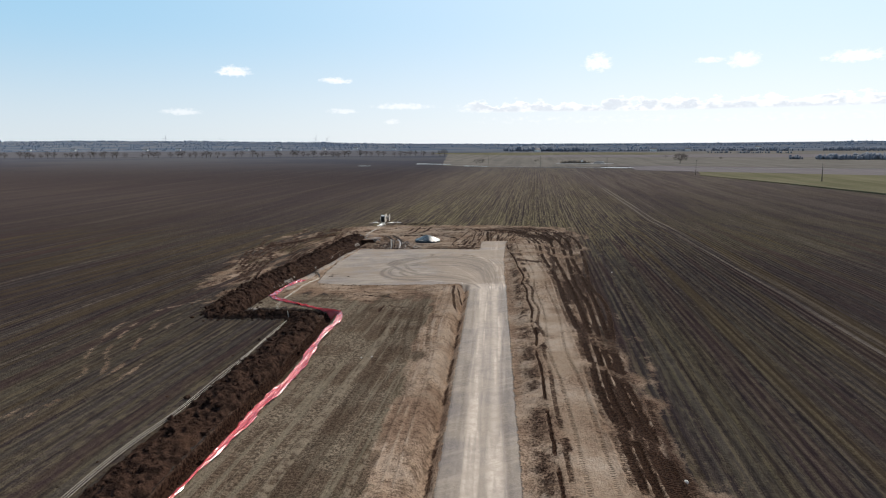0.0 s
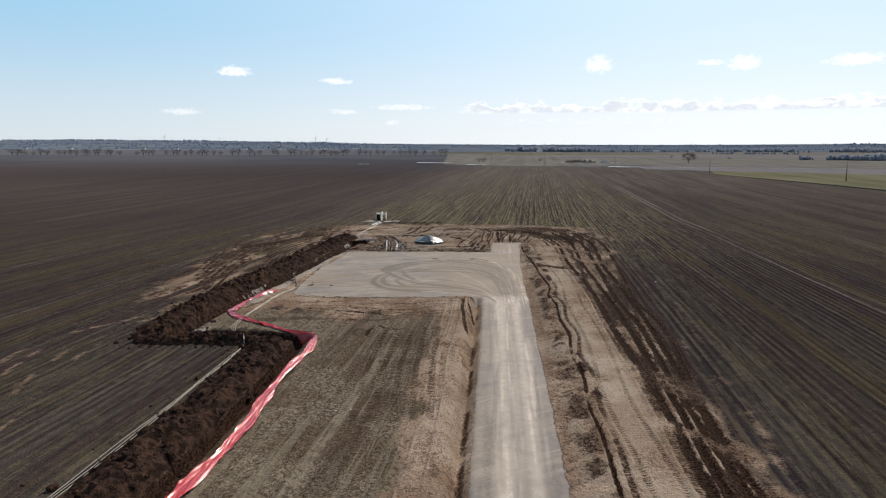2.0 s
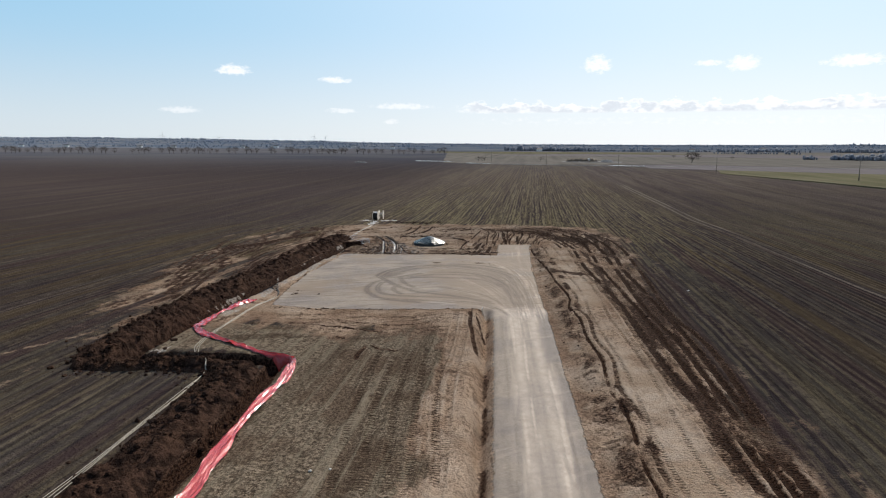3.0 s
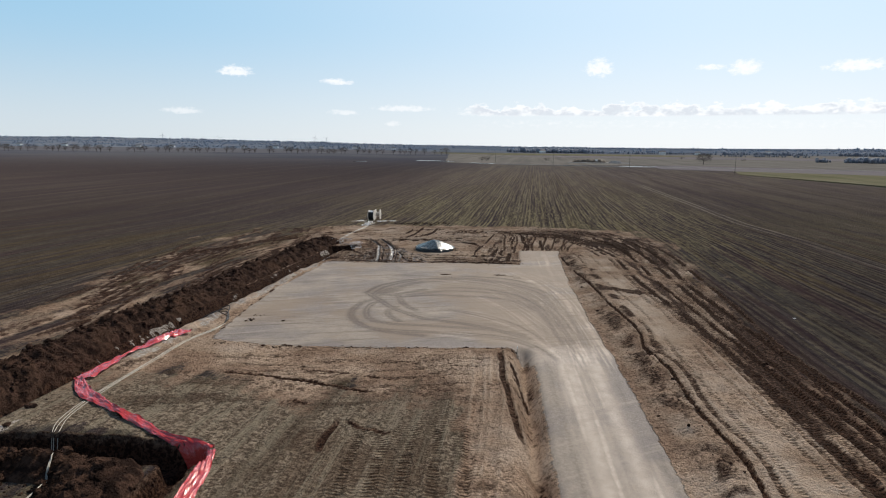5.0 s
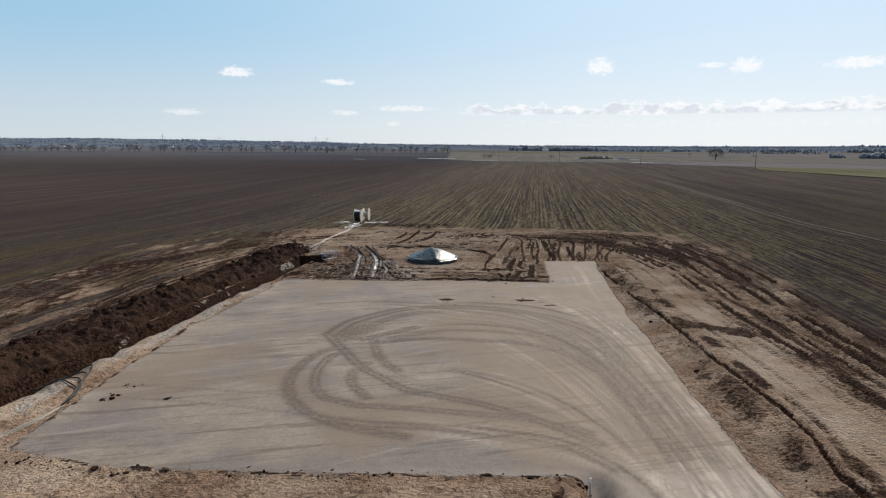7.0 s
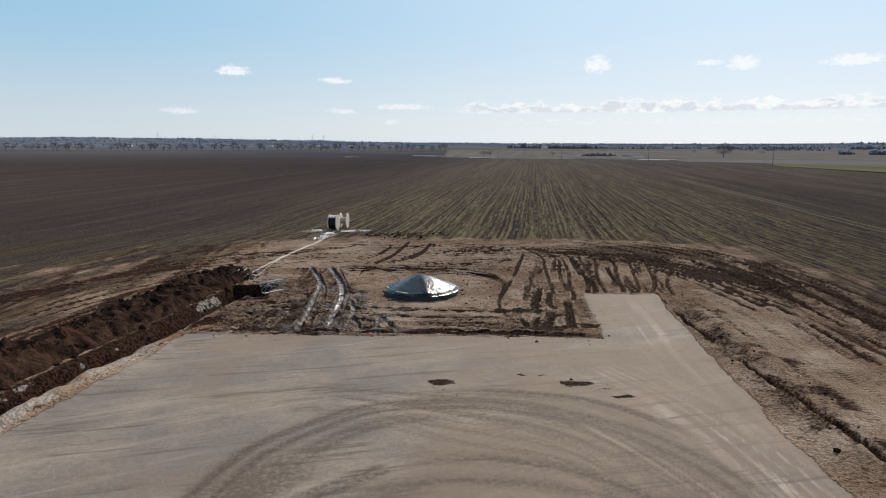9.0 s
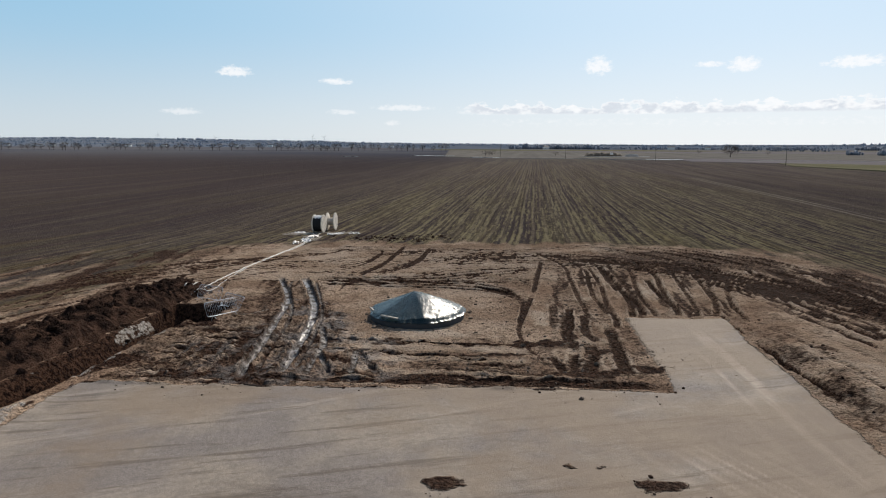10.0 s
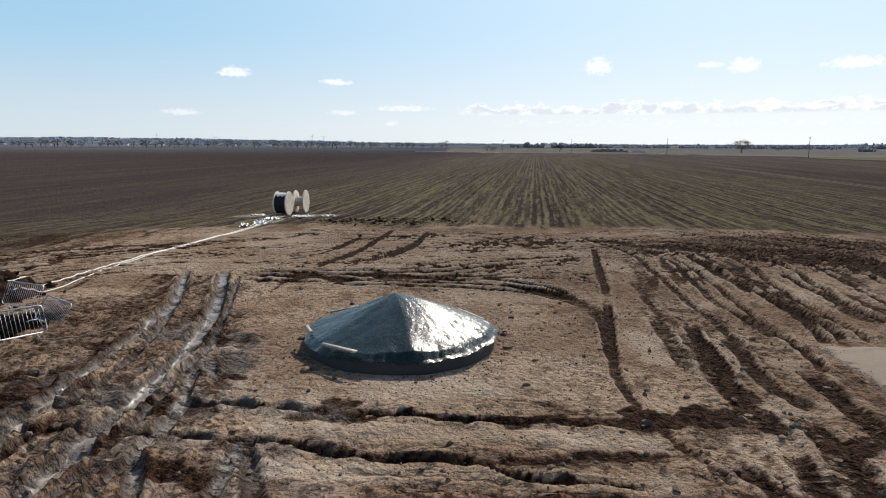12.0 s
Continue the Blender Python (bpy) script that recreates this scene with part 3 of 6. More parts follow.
def rut(pts, width=0.55, depth=0.12, rim=0.06, lugs=0.0, dark=0.5, water=0.0, pitch=0.42, whole=False):
    """A wheel or track rut pressed into the ground, with soil pushed up along its sides."""
    line = curve_points(pts)
    w = window(line, 2.2 * width + 0.5)
    x, y = X[w], Y[w]
    d, s, _ = along(x, y, line, 2.2 * width + 0.5, GX[w[1]], GY[w[0]])
    length = float(np.linalg.norm(np.diff(line, axis=0), axis=1).sum())
    d = d + (0.10 * width + 0.04) * fbm(x, y, 0.45, 3, 61)
    ends = ramp(s, 0.0, 1.2) * ramp(length - s, 0.0, 1.2)
    free = (1 - gravel[w]) * ends
    keep = ramp(fbm(s + pts[0][0], s * 0 + pts[0][1], 4.0, 3, 62), -0.7, -0.05)
    keep = np.ones_like(keep) if whole else keep
    core = (1 - ramp(d, 0.68 * width, width)) * free
    edge_on = np.exp(-((d - 1.3 * width) / (0.38 * width)) ** 2) * free * keep * (d < 50)
    DEEP[w] = np.maximum(DEEP[w], 0.7 * depth * core * keep)
    RISE[w] = np.maximum(RISE[w], 0.6 * rim * edge_on * (0.5 + vnoise(x * 2.3, y * 2.3, 63)))
    if lugs:
        lug[w] = np.maximum(lug[w], core * keep * min(1.0, lugs * 28))
        LUGS[w] = np.where(core > 0.5, 0.7 * lugs * np.sin((s + 0.35 * np.abs(d)) * 2 * math.pi / pitch), LUGS[w])
    mud[w] = np.maximum(mud[w], dark * (1 - ramp(d, 0.75 * width, 1.35 * width)) * free * (0.35 + 0.65 * keep))
    pale[w] = np.maximum(pale[w], (0.7 if water else 0.85) * edge_on * ramp(vnoise(x * 0.9, y * 0.9, 65), 0.25, 0.6))
    if water:
        wet[w] = np.maximum(wet[w], water * core * ramp(fbm(s, s * 0 + 3 * pts[0][0], 2.4, 2, 64), -0.45 - 0.6 * (water > 0.9), 0.1 - 0.6 * (water > 0.9)))


def tracks(pts, gauge=2.0, **kw):
    """Two ruts side by side."""
    line = np.array(pts, float)
    run = np.gradient(line, axis=0)
    across = np.stack([run[:, 1], -run[:, 0]], 1) / np.linalg.norm(run, axis=1)[:, None]
    for k in (-0.5, 0.5):
        rut([tuple(q) for q in line + across * gauge * k], **kw)


def u_line(*uy):
    """Points given as metres right of the road's line, and y."""
    return [(u + 0.068 * (y - 100), y) for u, y in uy]


# ruts across the mud west of the mound: two deep pairs that swing away, and short scuffs beside them
for a, b in ((0.0, 0.0), (1.75, 0.06)):
    rut([(-12.9 + a, 137.6), (-13.2 + 1.12 * a, 142.2), (-13.7 + 1.2 * a, 147.5), (-14.4 + 1.0 * a, 152.8), (-17.0 + 1.1 * a, 160.6)], 0.24 + b, 0.32, 0.26, 0.0, 0.85, 1.0)
    rut([(-12.3 + a, 138.4), (-12.6 + 1.1 * a, 143), (-13.2 + 1.1 * a, 149), (-15.2 + 1.2 * a, 156.4), (-15.6 + a, 159.5)], 0.13, 0.16, 0.14, 0.02, 0.8, 0.5)
rut([(-9.9, 137.4), (-9.9, 140.1), (-9.9, 142.5), (-10.8, 146.2)], 0.19, 0.22, 0.18, 0.03, 0.85, 0.8)
rut([(-10.2, 141.4), (-9.4, 139.8), (-8.6, 137.4)], 0.19, 0.2, 0.18, 0.0, 0.85, 0.8)
rut([(-7.8, 137.4), (-7.85, 139.6), (-8.1, 142.0)], 0.18, 0.2, 0.16, 0.04, 0.85, 0.7)
rut([(-8.1, 141.9), (-7.2, 139.6), (-6.3, 137.4)], 0.2, 0.16, 0.1, 0.0, 0.9, 0.2)
rut([(-10.9, 147.0), (-9.7, 144.8), (-8.5, 142.6)], 0.22, 0.16, 0.16, 0.04, 0.7, 0.6)
rut([(-11.9, 139.0), (-11.0, 140.4), (-10.4, 142.9)], 0.2, 0.12, 0.1, 0.03, 0.7, 0.4)
for k in range(6):
    rut([(-19.0, 138.0 + 1.5 * k), (-16.5, 138.3 + 1.4 * k + 0.4 * math.sin(k * 2)), (-13.8, 137.9 + 1.5 * k)], 0.16, 0.1, 0.09, 0.0, 0.7)
for k in range(4):
    rut([(-15.6 - 0.8 * k, 137.4), (-14.9 - 0.7 * k, 140.0), (-15.2 - 0.5 * k, 143.4)], 0.18, 0.1, 0.09, 0.02, 0.7, 0.3)
# ruts in front of the mound, their crease shade darkened into the mud colour
rut([(-20.6, 144.2), (-17.0, 143.6), (-13.6, 143.1), (-10.9, 143.5), (-8.7, 143.3), (-5.1, 142.8), (-1.4, 142.4), (0.8, 142.3)], 0.17, 0.2, 0.12, 0, 0.95)
rut([(-18.6, 141.4), (-14.0, 141.9), (-8.1, 141.5), (-5.2, 140.8), (-3.5, 140.7), (-2.0, 139.9), (0.4, 139.7)], 0.17, 0.2, 0.12, 0, 0.95)
rut([(-3.0, 139.3), (-0.6, 139.1), (1.4, 139.2)], 0.2, 0.12, 0.1, 0, 0.9)
rut([(-6.2, 138.0), (-3.7, 137.8), (-2.0, 137.3), (1.4, 137.2), (4.0, 137.0)], 0.24, 0.15, 0.12, 0.0, 0.95)
rut([(-18.0, 137.6), (-12, 137.4), (-5.2, 136.9), (0.6, 136.7), (6.4, 136.5)], 0.34, 0.08, 0.12, 0.02, 0.9)
for k in range(5):
    rut([(-6.0 + 0.4 * k, 140.2 - 0.5 * k), (-3.4, 140.0 - 0.5 * k), (-0.4 + 0.3 * k, 139.0 - 0.35 * k)], 0.14, 0.06, 0.07, 0.03, 0.5)
# crawler prints east of the mound
rut([(5.4, 169.6), (3.6, 160), (2.8, 154.6), (1.6, 150), (0.8, 145.3), (0.9, 142.3), (1.6, 139)], 0.14, 0.09, 0.1, 0, 0.72)
rut([(3.9, 152.6), (3.3, 148.6), (2.8, 145.3), (2.3, 142.3)], 0.3, 0.08, 0.1, 0.04, 0.55)
rut([(4.3, 150.4), (4.0, 148.0), (3.3, 144.4), (3.2, 141.0), (2.6, 138.4)], 0.36, 0.1, 0.1, 0.05, 0.6, pitch=0.3)
rut([(5.4, 150.0), (5.0, 147.6), (4.5, 144.4), (5.3, 142.6)], 0.26, 0.12, 0.12, 0.02, 0.8)
rut([(4.4, 143.4), (4.1, 141.4), (3.7, 139.6), (3.5, 137.6)], 0.4, 0.1, 0.08, 0.05, 0.6, pitch=0.3)
rut([(6.1, 146.5), (5.7, 143), (5.2, 139.8), (5.0, 137.3)], 0.34, 0.1, 0.1, 0.04, 0.75, pitch=0.3)
rut([(1.6, 141.2), (2.0, 139.4), (2.2, 137.4)], 0.24, 0.12, 0.1, 0.03, 0.85)
rut([(10.2, 166.8), (9.4, 158.1), (9.5, 153.2), (9.1, 148.9)], 0.3, 0.34, 0.22, 0.0, 0.85)
rut([(12.7, 161.0), (12.0, 155.8), (11.6, 150.2)], 0.26, 0.3, 0.2, 0.0, 0.85)
rut([(9.2, 166.7), (8.4, 158.0), (7.4, 151.9), (7.0, 147.9), (6.4, 145.4)], 0.2, 0.2, 0.18, 0.0, 0.75)
rut([(5.4, 169.0), (3.4, 157.9), (2.3, 152.6), (1.2, 147.6), (0.6, 144.5)], 0.18, 0.16, 0.14, 0.0, 0.95)
rut([(4.75, 151.4), (4.0, 146.8), (3.5, 144.0)], 0.24, 0.12, 0.1, 0.05, 0.95, pitch=0.3)
for x0, y0, a0, b0 in ((2.4, 142.8, 0.9, 0.5), (0.8, 142.9, 0.5, 0.4), (17.4, 168.2, 3.4, 1.1), (4.6, 141.2, 0.9, 0.5), (6.0, 138.6, 1.0, 0.6)):
    mud = np.maximum(mud, 0.95 * ramp(1 - np.hypot((X - x0) / a0, (Y - y0) / b0) + 1.1 * fbm(X, Y, 0.6, 3, 86), -0.2, 0.5))
for k, (xa, ya, xb, yb, dp) in enumerate(((7.0, 167.0, 5.4, 147.6, 0.12), (8.5, 164.6, 6.9, 148.9, 0.14), (10.0, 164.6, 8.2, 148.4, 0.26), (12.3, 164.6, 9.8, 148.5, 0.18), (13.8, 162.4, 11.3, 148.6, 0.24),
                                          (17.1, 162.4, 13.5, 148.6, 0.2), (19.7, 162.4, 14.9, 147.5, 0.2), (15.6, 163.4, 12.4, 148.6, 0.12), (11.0, 166, 9.0, 148.6, 0.1), (18.4, 163, 14.2, 148, 0.12))):
    bow = 0.5 * math.sin(k * 2.3)
    rut([(xb, yb), (xb + 0.3 * (xa - xb) - bow, yb + 0.3 * (ya - yb)), (xb + 0.65 * (xa - xb) - 0.6 * bow, yb + 0.65 * (ya - yb)), (xa, ya), (xa - 1.5 + 0.4 * k, ya + 8)],
        0.15 + 0.35 * dp, dp, 0.9 * dp, 0.03, 0.66)
for k in range(7):
    tracks([(19 + 1.5 * k, 140 + 2 * k), (19.5 + 0.9 * k, 152), (17 + 0.4 * k, 161 + 0.6 * k), (9 - k, 167.5 + 1.3 * k), (-4 - 2 * k, 169 + 1.4 * k)], 1.9, width=0.28, depth=0.17, rim=0.14, lugs=0.02, dark=0.88)
# ring round the mound and the sweeps behind it
rut([(2.0, 150.5), (1.6, 153.6), (-1.0, 157), (-5.5, 158.6), (-10, 157.5)], 0.4, 0.12, 0.07, 0.0, 0.6)
rut([(-13.6, 158.9), (-6.7, 158.1), (0.0, 157.3), (1.8, 153.3), (0.9, 146.5)], 0.14, 0.1, 0.1, 0.0, 0.85)
for line, wide, deep_one in (
        ([(-13.7, 159.2), (-7.5, 158.2), (-1.1, 157.2), (1.9, 154.5)], 0.3, 0.2), ([(-13.0, 158.4), (-9.1, 159.6), (-4.7, 160.5), (-0.5, 163.2), (4.3, 165.5)], 0.26, 0.2),
        ([(-13.4, 160.2), (-9.9, 163.9), (-4.9, 167.4), (0.4, 172.1), (4.5, 174.3)], 0.16, 0.12), ([(-9.5, 162.0), (-6.4, 168.6), (-5.3, 177.4)], 0.22, 0.1), ([(-10.8, 161.3), (-9.2, 168.5), (-8.1, 179.0)], 0.22, 0.1),
        ([(-6.4, 160.6), (-3.6, 163.7), (1.3, 165.1), (4.3, 165.5)], 0.2, 0.18), ([(-3.6, 166.3), (0.0, 168.8), (5.6, 170.1)], 0.2, 0.16), ([(-2.2, 160.5), (0.9, 162.4), (4.0, 163.4)], 0.18, 0.16),
        ([(-2.9, 168.7), (0.2, 171.2), (4.1, 171.9)], 0.16, 0.14), ([(-13.5, 165.9), (-11.0, 168.4), (-10.0, 174.3)], 0.2, 0.1), ([(-14, 159.9), (-6, 159.3), (1.0, 160.2), (3.4, 158.6)], 0.2, 0.18),
        ([(-18, 166), (-12, 170.5), (-4, 175.6), (6, 177)], 0.18, 0.14), ([(-15, 162), (-10, 166.4), (-3, 171.5), (3, 175.5)], 0.18, 0.12)):
    for k in (-1, 0, 1):
        rut([(x, y + 1.05 * k + 0.15 * math.sin(x + k)) for x, y in line], (1.2 - 0.3 * abs(k)) * wide, 1.1 * deep_one, 0.55 * deep_one, 0.0, 0.95 - 0.1 * abs(k), whole=True)
for k in range(0, 17, 3):
    y0 = 158.9 + 1.15 * k + 0.5 * math.sin(k * 2.7)
    rut([(-19 + 3 * math.sin(k * 1.9), y0 + 1.8 * math.sin(k * 1.1)), (-8, y0 + 0.5 * math.sin(k)), (0, y0 + 1.0 * math.cos(k * 1.3)), (8 + 2 * math.cos(k), y0 + 2.2 + 1.8 * math.sin(k * 0.8)),
         (16, y0 + 5 + 3 * math.sin(k))], 0.19 + 0.07 * math.sin(k * 3.1), 0.12, 0.11, 0.0, 0.8 + 0.15 * math.cos(k * 2.2))
for k in range(7):
    rut([(-31 - 1.6 * k, 92 + 4 * k), (-35 - 1.3 * k, 118 + 2 * k), (-36 - 1.2 * k, 140), (-33 + 0.8 * k, 160), (-24 + 2.0 * k, 170 + 1.2 * k)], 0.3, 0.12, 0.1, 0.0, 0.85)
for k in range(9):
    rut([(-28 - 1.1 * k, 104 + 5 * k), (-30 - 0.8 * k, 118 + 4.0 * k), (-29.5 - 0.4 * k, 134 + 3 * k), (-25.5 + 0.2 * k, 152 + 1.4 * k), (-20 + k, 159 + 1.7 * k)], 0.2 + 0.06 * math.sin(k * 2.1), 0.1, 0.1, 0.0, 0.85)
# haul ruts east of the road
for u0, u1, u2, dep, dk in ((16.9, 17.2, 17.2, 0.12, 0.7), (16.3, 16.6, 16.2, 0.06, 0.4), (17.7, 18.9, 20.3, 0.22, 0.9),
                            (18.6, 20.2, 22.4, 0.14, 0.8), (19.0, 21.6, 24.4, 0.16, 0.85), (19.4, 22.6, 26.6, 0.12, 0.7)):
    j = 0.5 * math.sin(u0 * 9)
    rut(u_line((u0 - 0.3, 6), (u0, 40), (u0 - 0.4 * j, 52), (u0 + 0.35 * (u1 - u0) + 0.3 * j, 64), (u1 - 0.3 * j, 84), (u1 + 0.4 * j, 96), (u1 + 0.25 * (u2 - u1), 108), (u1 + 0.5 * (u2 - u1) - 0.7 * j, 122), (u2, 148), (u2 - 3.2, 168), (u2 - 10, 180)),
        0.34, 1.6 * dep, 0.22, 0.03, min(1.0, 1.25 * dk))
EDGE_RUT = u_line((11.6, 6), (11.7, 36), (11.75, 50), (11.95, 57), (11.8, 63), (12.2, 69), (11.9, 74), (12.3, 80), (12.0, 86), (12.15, 92), (11.7, 97), (12.2, 101), (12.0, 105.5), (11.6, 111.7), (11.5, 117), (11.3, 121), (10.6, 131), (10.2, 141), (10.6, 150))
rut(EDGE_RUT, 0.15, 0.3, 0.12, 0.0, 0.95)
rut([(x + 0.8 + 0.12 * math.sin(y * 0.5), y) for x, y in EDGE_RUT[1:-6]], 0.22, 0.07, 0.08, 0.03, 0.6)
tracks(u_line((14.2, 30), (14.4, 52), (14.0, 64), (14.6, 78), (14.3, 92), (14.8, 108), (13.6, 126), (13.0, 145)), 1.8, width=0.2, depth=0.05, rim=0.05, lugs=0.03, dark=0.35)
haul = ramp(U + 0.7 * WOB, 16.3 + 0.006 * (Y - 40), 17.2 + 0.01 * (Y - 40)) * ramp(works_in + WOB, -1.2, 0.6) * ramp(Y, 10, 30) * ramp(176 - Y, 0, 14)
mud = np.maximum(mud, (0.4 + 0.34 * ramp(fbm(X * 2 - 0.3 * Y, Y * 0.2, 2.0, 3, 66), -0.1, 0.3)) * haul)
mud = np.maximum(mud, 0.7 * ramp(1.6 - np.abs(Y - 117.6 + 0.8 * (U - 14)) + 1.4 * WOB, -0.6, 0.8) * ramp(U, 11, 12) * ramp(17 - U, 0, 1))
mud = np.maximum(mud, 0.75 * np.exp(-((U - 12.5 + 0.5 * WOB) / 0.8) ** 2) * ybank * ramp(fbm(X, Y, 2.6, 3, 67), -0.05, 0.35))
lug = np.maximum(lug, 0.8 * haul * ramp(fbm(X, Y * 0.3, 2.5, 2, 68), 0.0, 0.3))
lug = np.maximum(lug, 0.4 * ramp(inside(X, Y, [(-8.4, 70), (-7.6, 84.4), (-2.6, 85.2), (-1.0, 82), (-1.4, 60), (-6.5, 60)]) + 1.5 * WOB, -0.5, 1.0) * ramp(fbm(X * 1.2, Y * 0.3, 1.6, 2, 69), -0.15, 0.25))
mud = np.maximum(mud, 0.62 * ramp(6.5 - np.hypot((X - 19) / 1.5, Y - 170) + 2 * WOB, -1, 1.5))
# sandy track on the west shoulder of the road, and scrapes at the foot of the hardstand
for k, (x0, x1) in enumerate(((-1.2, -0.4), (0.3, 0.7))):
    rut(u_line((x0, 10), (x0 + 0.2, 45), (x1, 62), (x1 - 0.3, 75), (x1 + 0.1, 86), (x1, 96)), 0.3, 0.08, 0.07, 0.0, 0.35)
sand = np.maximum(sand, ramp(U + 1.3 * WOB + 1.6 * DRIFT, -2.4, 0.2) * ramp(3.6 - U, 0, 0.3) * yy * ramp(Y, -30, 10))
rut([(0.8, 97.0), (0.75, 93.7), (0.6, 91.1), (0.7, 88.3), (0.7, 85.8), (0.9, 82)], 0.22, 0.26, 0.14, 0.0, 0.72)
rut([(1.2, 94.6), (1.5, 92.2), (1.7, 89.8), (1.9, 87.0)], 0.14, 0.16, 0.1, 0.0, 0.9)
for k in range(6):
    rut([(0.9, 95.8 - 2.1 * k), (1.5, 94.9 - 2.1 * k), (2.3, 94.4 - 2.1 * k)], 0.13, 0.12, 0.08, 0.0, 0.85)
rut([(-18.5, 92.4), (-15.8, 91.9), (-12.2, 90.8), (-9.6, 89.6), (-7, 88.6)], 0.24, 0.14, 0.1, 0.0, 0.9)
rut([(-13.6, 93.0), (-9.5, 92.2), (-5.6, 90.4)], 0.18, 0.1, 0.08, 0.0, 0.75)
rut([(-8.2, 94.8), (-6.4, 94.5), (-4.6, 94.0)], 0.16, 0.06, 0.05, 0.04, 0.6, pitch=0.3)
rut([(-9.2, 80.6), (-9.3, 82.4), (-9.0, 85.0), (-10.6, 86.8), (-13, 87.8)], 0.22, 0.1, 0.1, 0.0, 0.8)
rut([(-9.0, 85.2), (-7.4, 83.8), (-5.0, 82.6)], 0.2, 0.1, 0.1, 0.0, 0.8)
for k in range(4):
    rut([(-20 + 2 * math.sin(k), 90.8 + 1.7 * k), (-12, 90.2 + 1.7 * k + 0.5 * math.sin(2 * k)), (-6, 89.4 + 1.6 * k), (0.2 - math.cos(k), 89.6 + 1.6 * k)], 0.2, 0.05, 0.05, 0.02, 0.4)
for k in range(5):
    rut([(-7.6 + 1.35 * k, 60), (-7.9 + 1.4 * k, 72), (-7.4 + 1.35 * k, 84)], 0.3, 0.03, 0.05, 0.05, 0.3)

# churned soil: fine dark streaks along the ways that machines took
CHURN = np.zeros(X.shape)
works = ramp(works_in + 1.5 * WOB, -1.5, 1.5) * (1 - gravel)
lean_x = X - 0.14 * (Y - 150)
for part_on, across, run, st in (
        (ramp(Y + 0.6 * WOB, 155.5, 158.5) * ramp(14 - X + 2 * WOB, -3, 5), Y - 0.32 * X + 0.8 * WOB, X, 0.35),
        (ramp(X + 0.5 * WOB, 1.2, 2.6) * ramp(176 - Y, 0, 12) * ramp(Y, 136.5, 138) * (1 - ramp(pale, 0.4, 0.7)) * ramp(np.where(Y > 149, 30, 9.2) - U, 0, 1), lean_x + 0.5 * WOB, Y, 1.0),
        (ramp(-X + 0.5 * WOB, 9.8, 11.5) * ramp(Y, 136.5, 137.5) * ramp(162 - Y, 0, 4) * ramp(X, -24, -21), X - 0.02 * (Y - 137) + 0.4 * WOB, Y, 0.9),
        (ramp(-X, 22.5, 25) * ramp(Y, 86, 96), X + 0.1 * Y + 1.2 * WOB, Y, 1.0),
        (ramp(U, 9.4, 10.4) * ramp(12.9 - U + 0.5 * WOB, -0.5, 0.7) * ramp(150 - Y, 0, 4), U + 0.5 * WOB, Y, 0.5), (ramp(U + 0.5 * WOB, 15.8, 16.8) * ramp(150 - Y, 0, 4), U + 0.5 * WOB, Y, 0.95)):
    fine_one = fbm(across / 0.55, run / 9.0, 1.0, 3, 301)
    broad = fbm(across / 2.4, run / 16.0, 1.0, 3, 302)
    CHURN = np.maximum(CHURN, 0.85 * st * part_on * works * ramp(0.75 * fine_one + 0.55 * broad, -0.12, 0.42))
front = ramp(inside(X, Y, [(-21, 136.6), (7, 136.2), (3.0, 143.0), (-1.5, 143.6), (-8.5, 144.4), (-11, 152), (-20, 153)]) + 0.7 * WOB, -0.5, 0.8)
CHURN = np.maximum(CHURN, 0.95 * front * ramp(fbm(X * 0.6, Y * 1.6, 1.2, 4, 303) + 0.1 * ramp(-X, 7, 9), -0.1, 0.35))
mud = np.maximum(mud, 0.92 * CHURN)
H -= 0.07 * CHURN * (1 - ramp(DEEP, 0.02, 0.08))
wet = np.maximum(wet, 0.3 * front * ramp(-X, 4.5, 7) * ramp(X, -16, -13) * ramp(fbm(X * 1.3, Y, 0.9, 3, 305), -0.05, 0.3))
H += front * (0.12 * np.maximum(fbm(X, Y, 0.5, 3, 304), 0) + 0.1 * (1 - np.abs(fbm(X, Y, 0.7, 3, 306)) * 3).clip(0, 1) * ramp(-X, 5, 9))

H += RISE * (1 - ramp(DEEP, 0.02, 0.08)) - DEEP + LUGS

# pale wheel tracks that swing across the field west of the heaps
for pts in ([(-31.5, 90), (-35.5, 80), (-35.0, 70), (-32.5, 62), (-32.5, 54)], [(-34.5, 88), (-40, 78), (-38.5, 66), (-35.0, 58), (-36, 48)]):
    line = curve_points(pts, 10)
    run = np.gradient(line, axis=0)
    across = np.stack([run[:, 1], -run[:, 0]], 1) / np.linalg.norm(run, axis=1)[:, None]
    for k in (-0.9, 0.9):
        d, s, _ = along(X, Y, line + across * k, 1.6)
        sand = np.maximum(sand, 0.6 * np.exp(-(d / 0.4) ** 2) * ramp(fbm(X, Y, 3.0, 3, 89), -0.4, 0.2))

# cable trenches
TRENCH_A = [(-29.2, 79.8), (-27.9, 90), (-26.6, 100), (-24.9, 112), (-22.9, 127), (-21.4, 139), (-20.2, 149)]
TRENCH_B = [(-28.6, 81.2), (-22, 81.6), (-15.6, 80.6)]
TRENCH_C = [(-15.6, 80.8), (-15.9, 70), (-16.9, 55), (-18.3, 37), (-20.6, 5)]


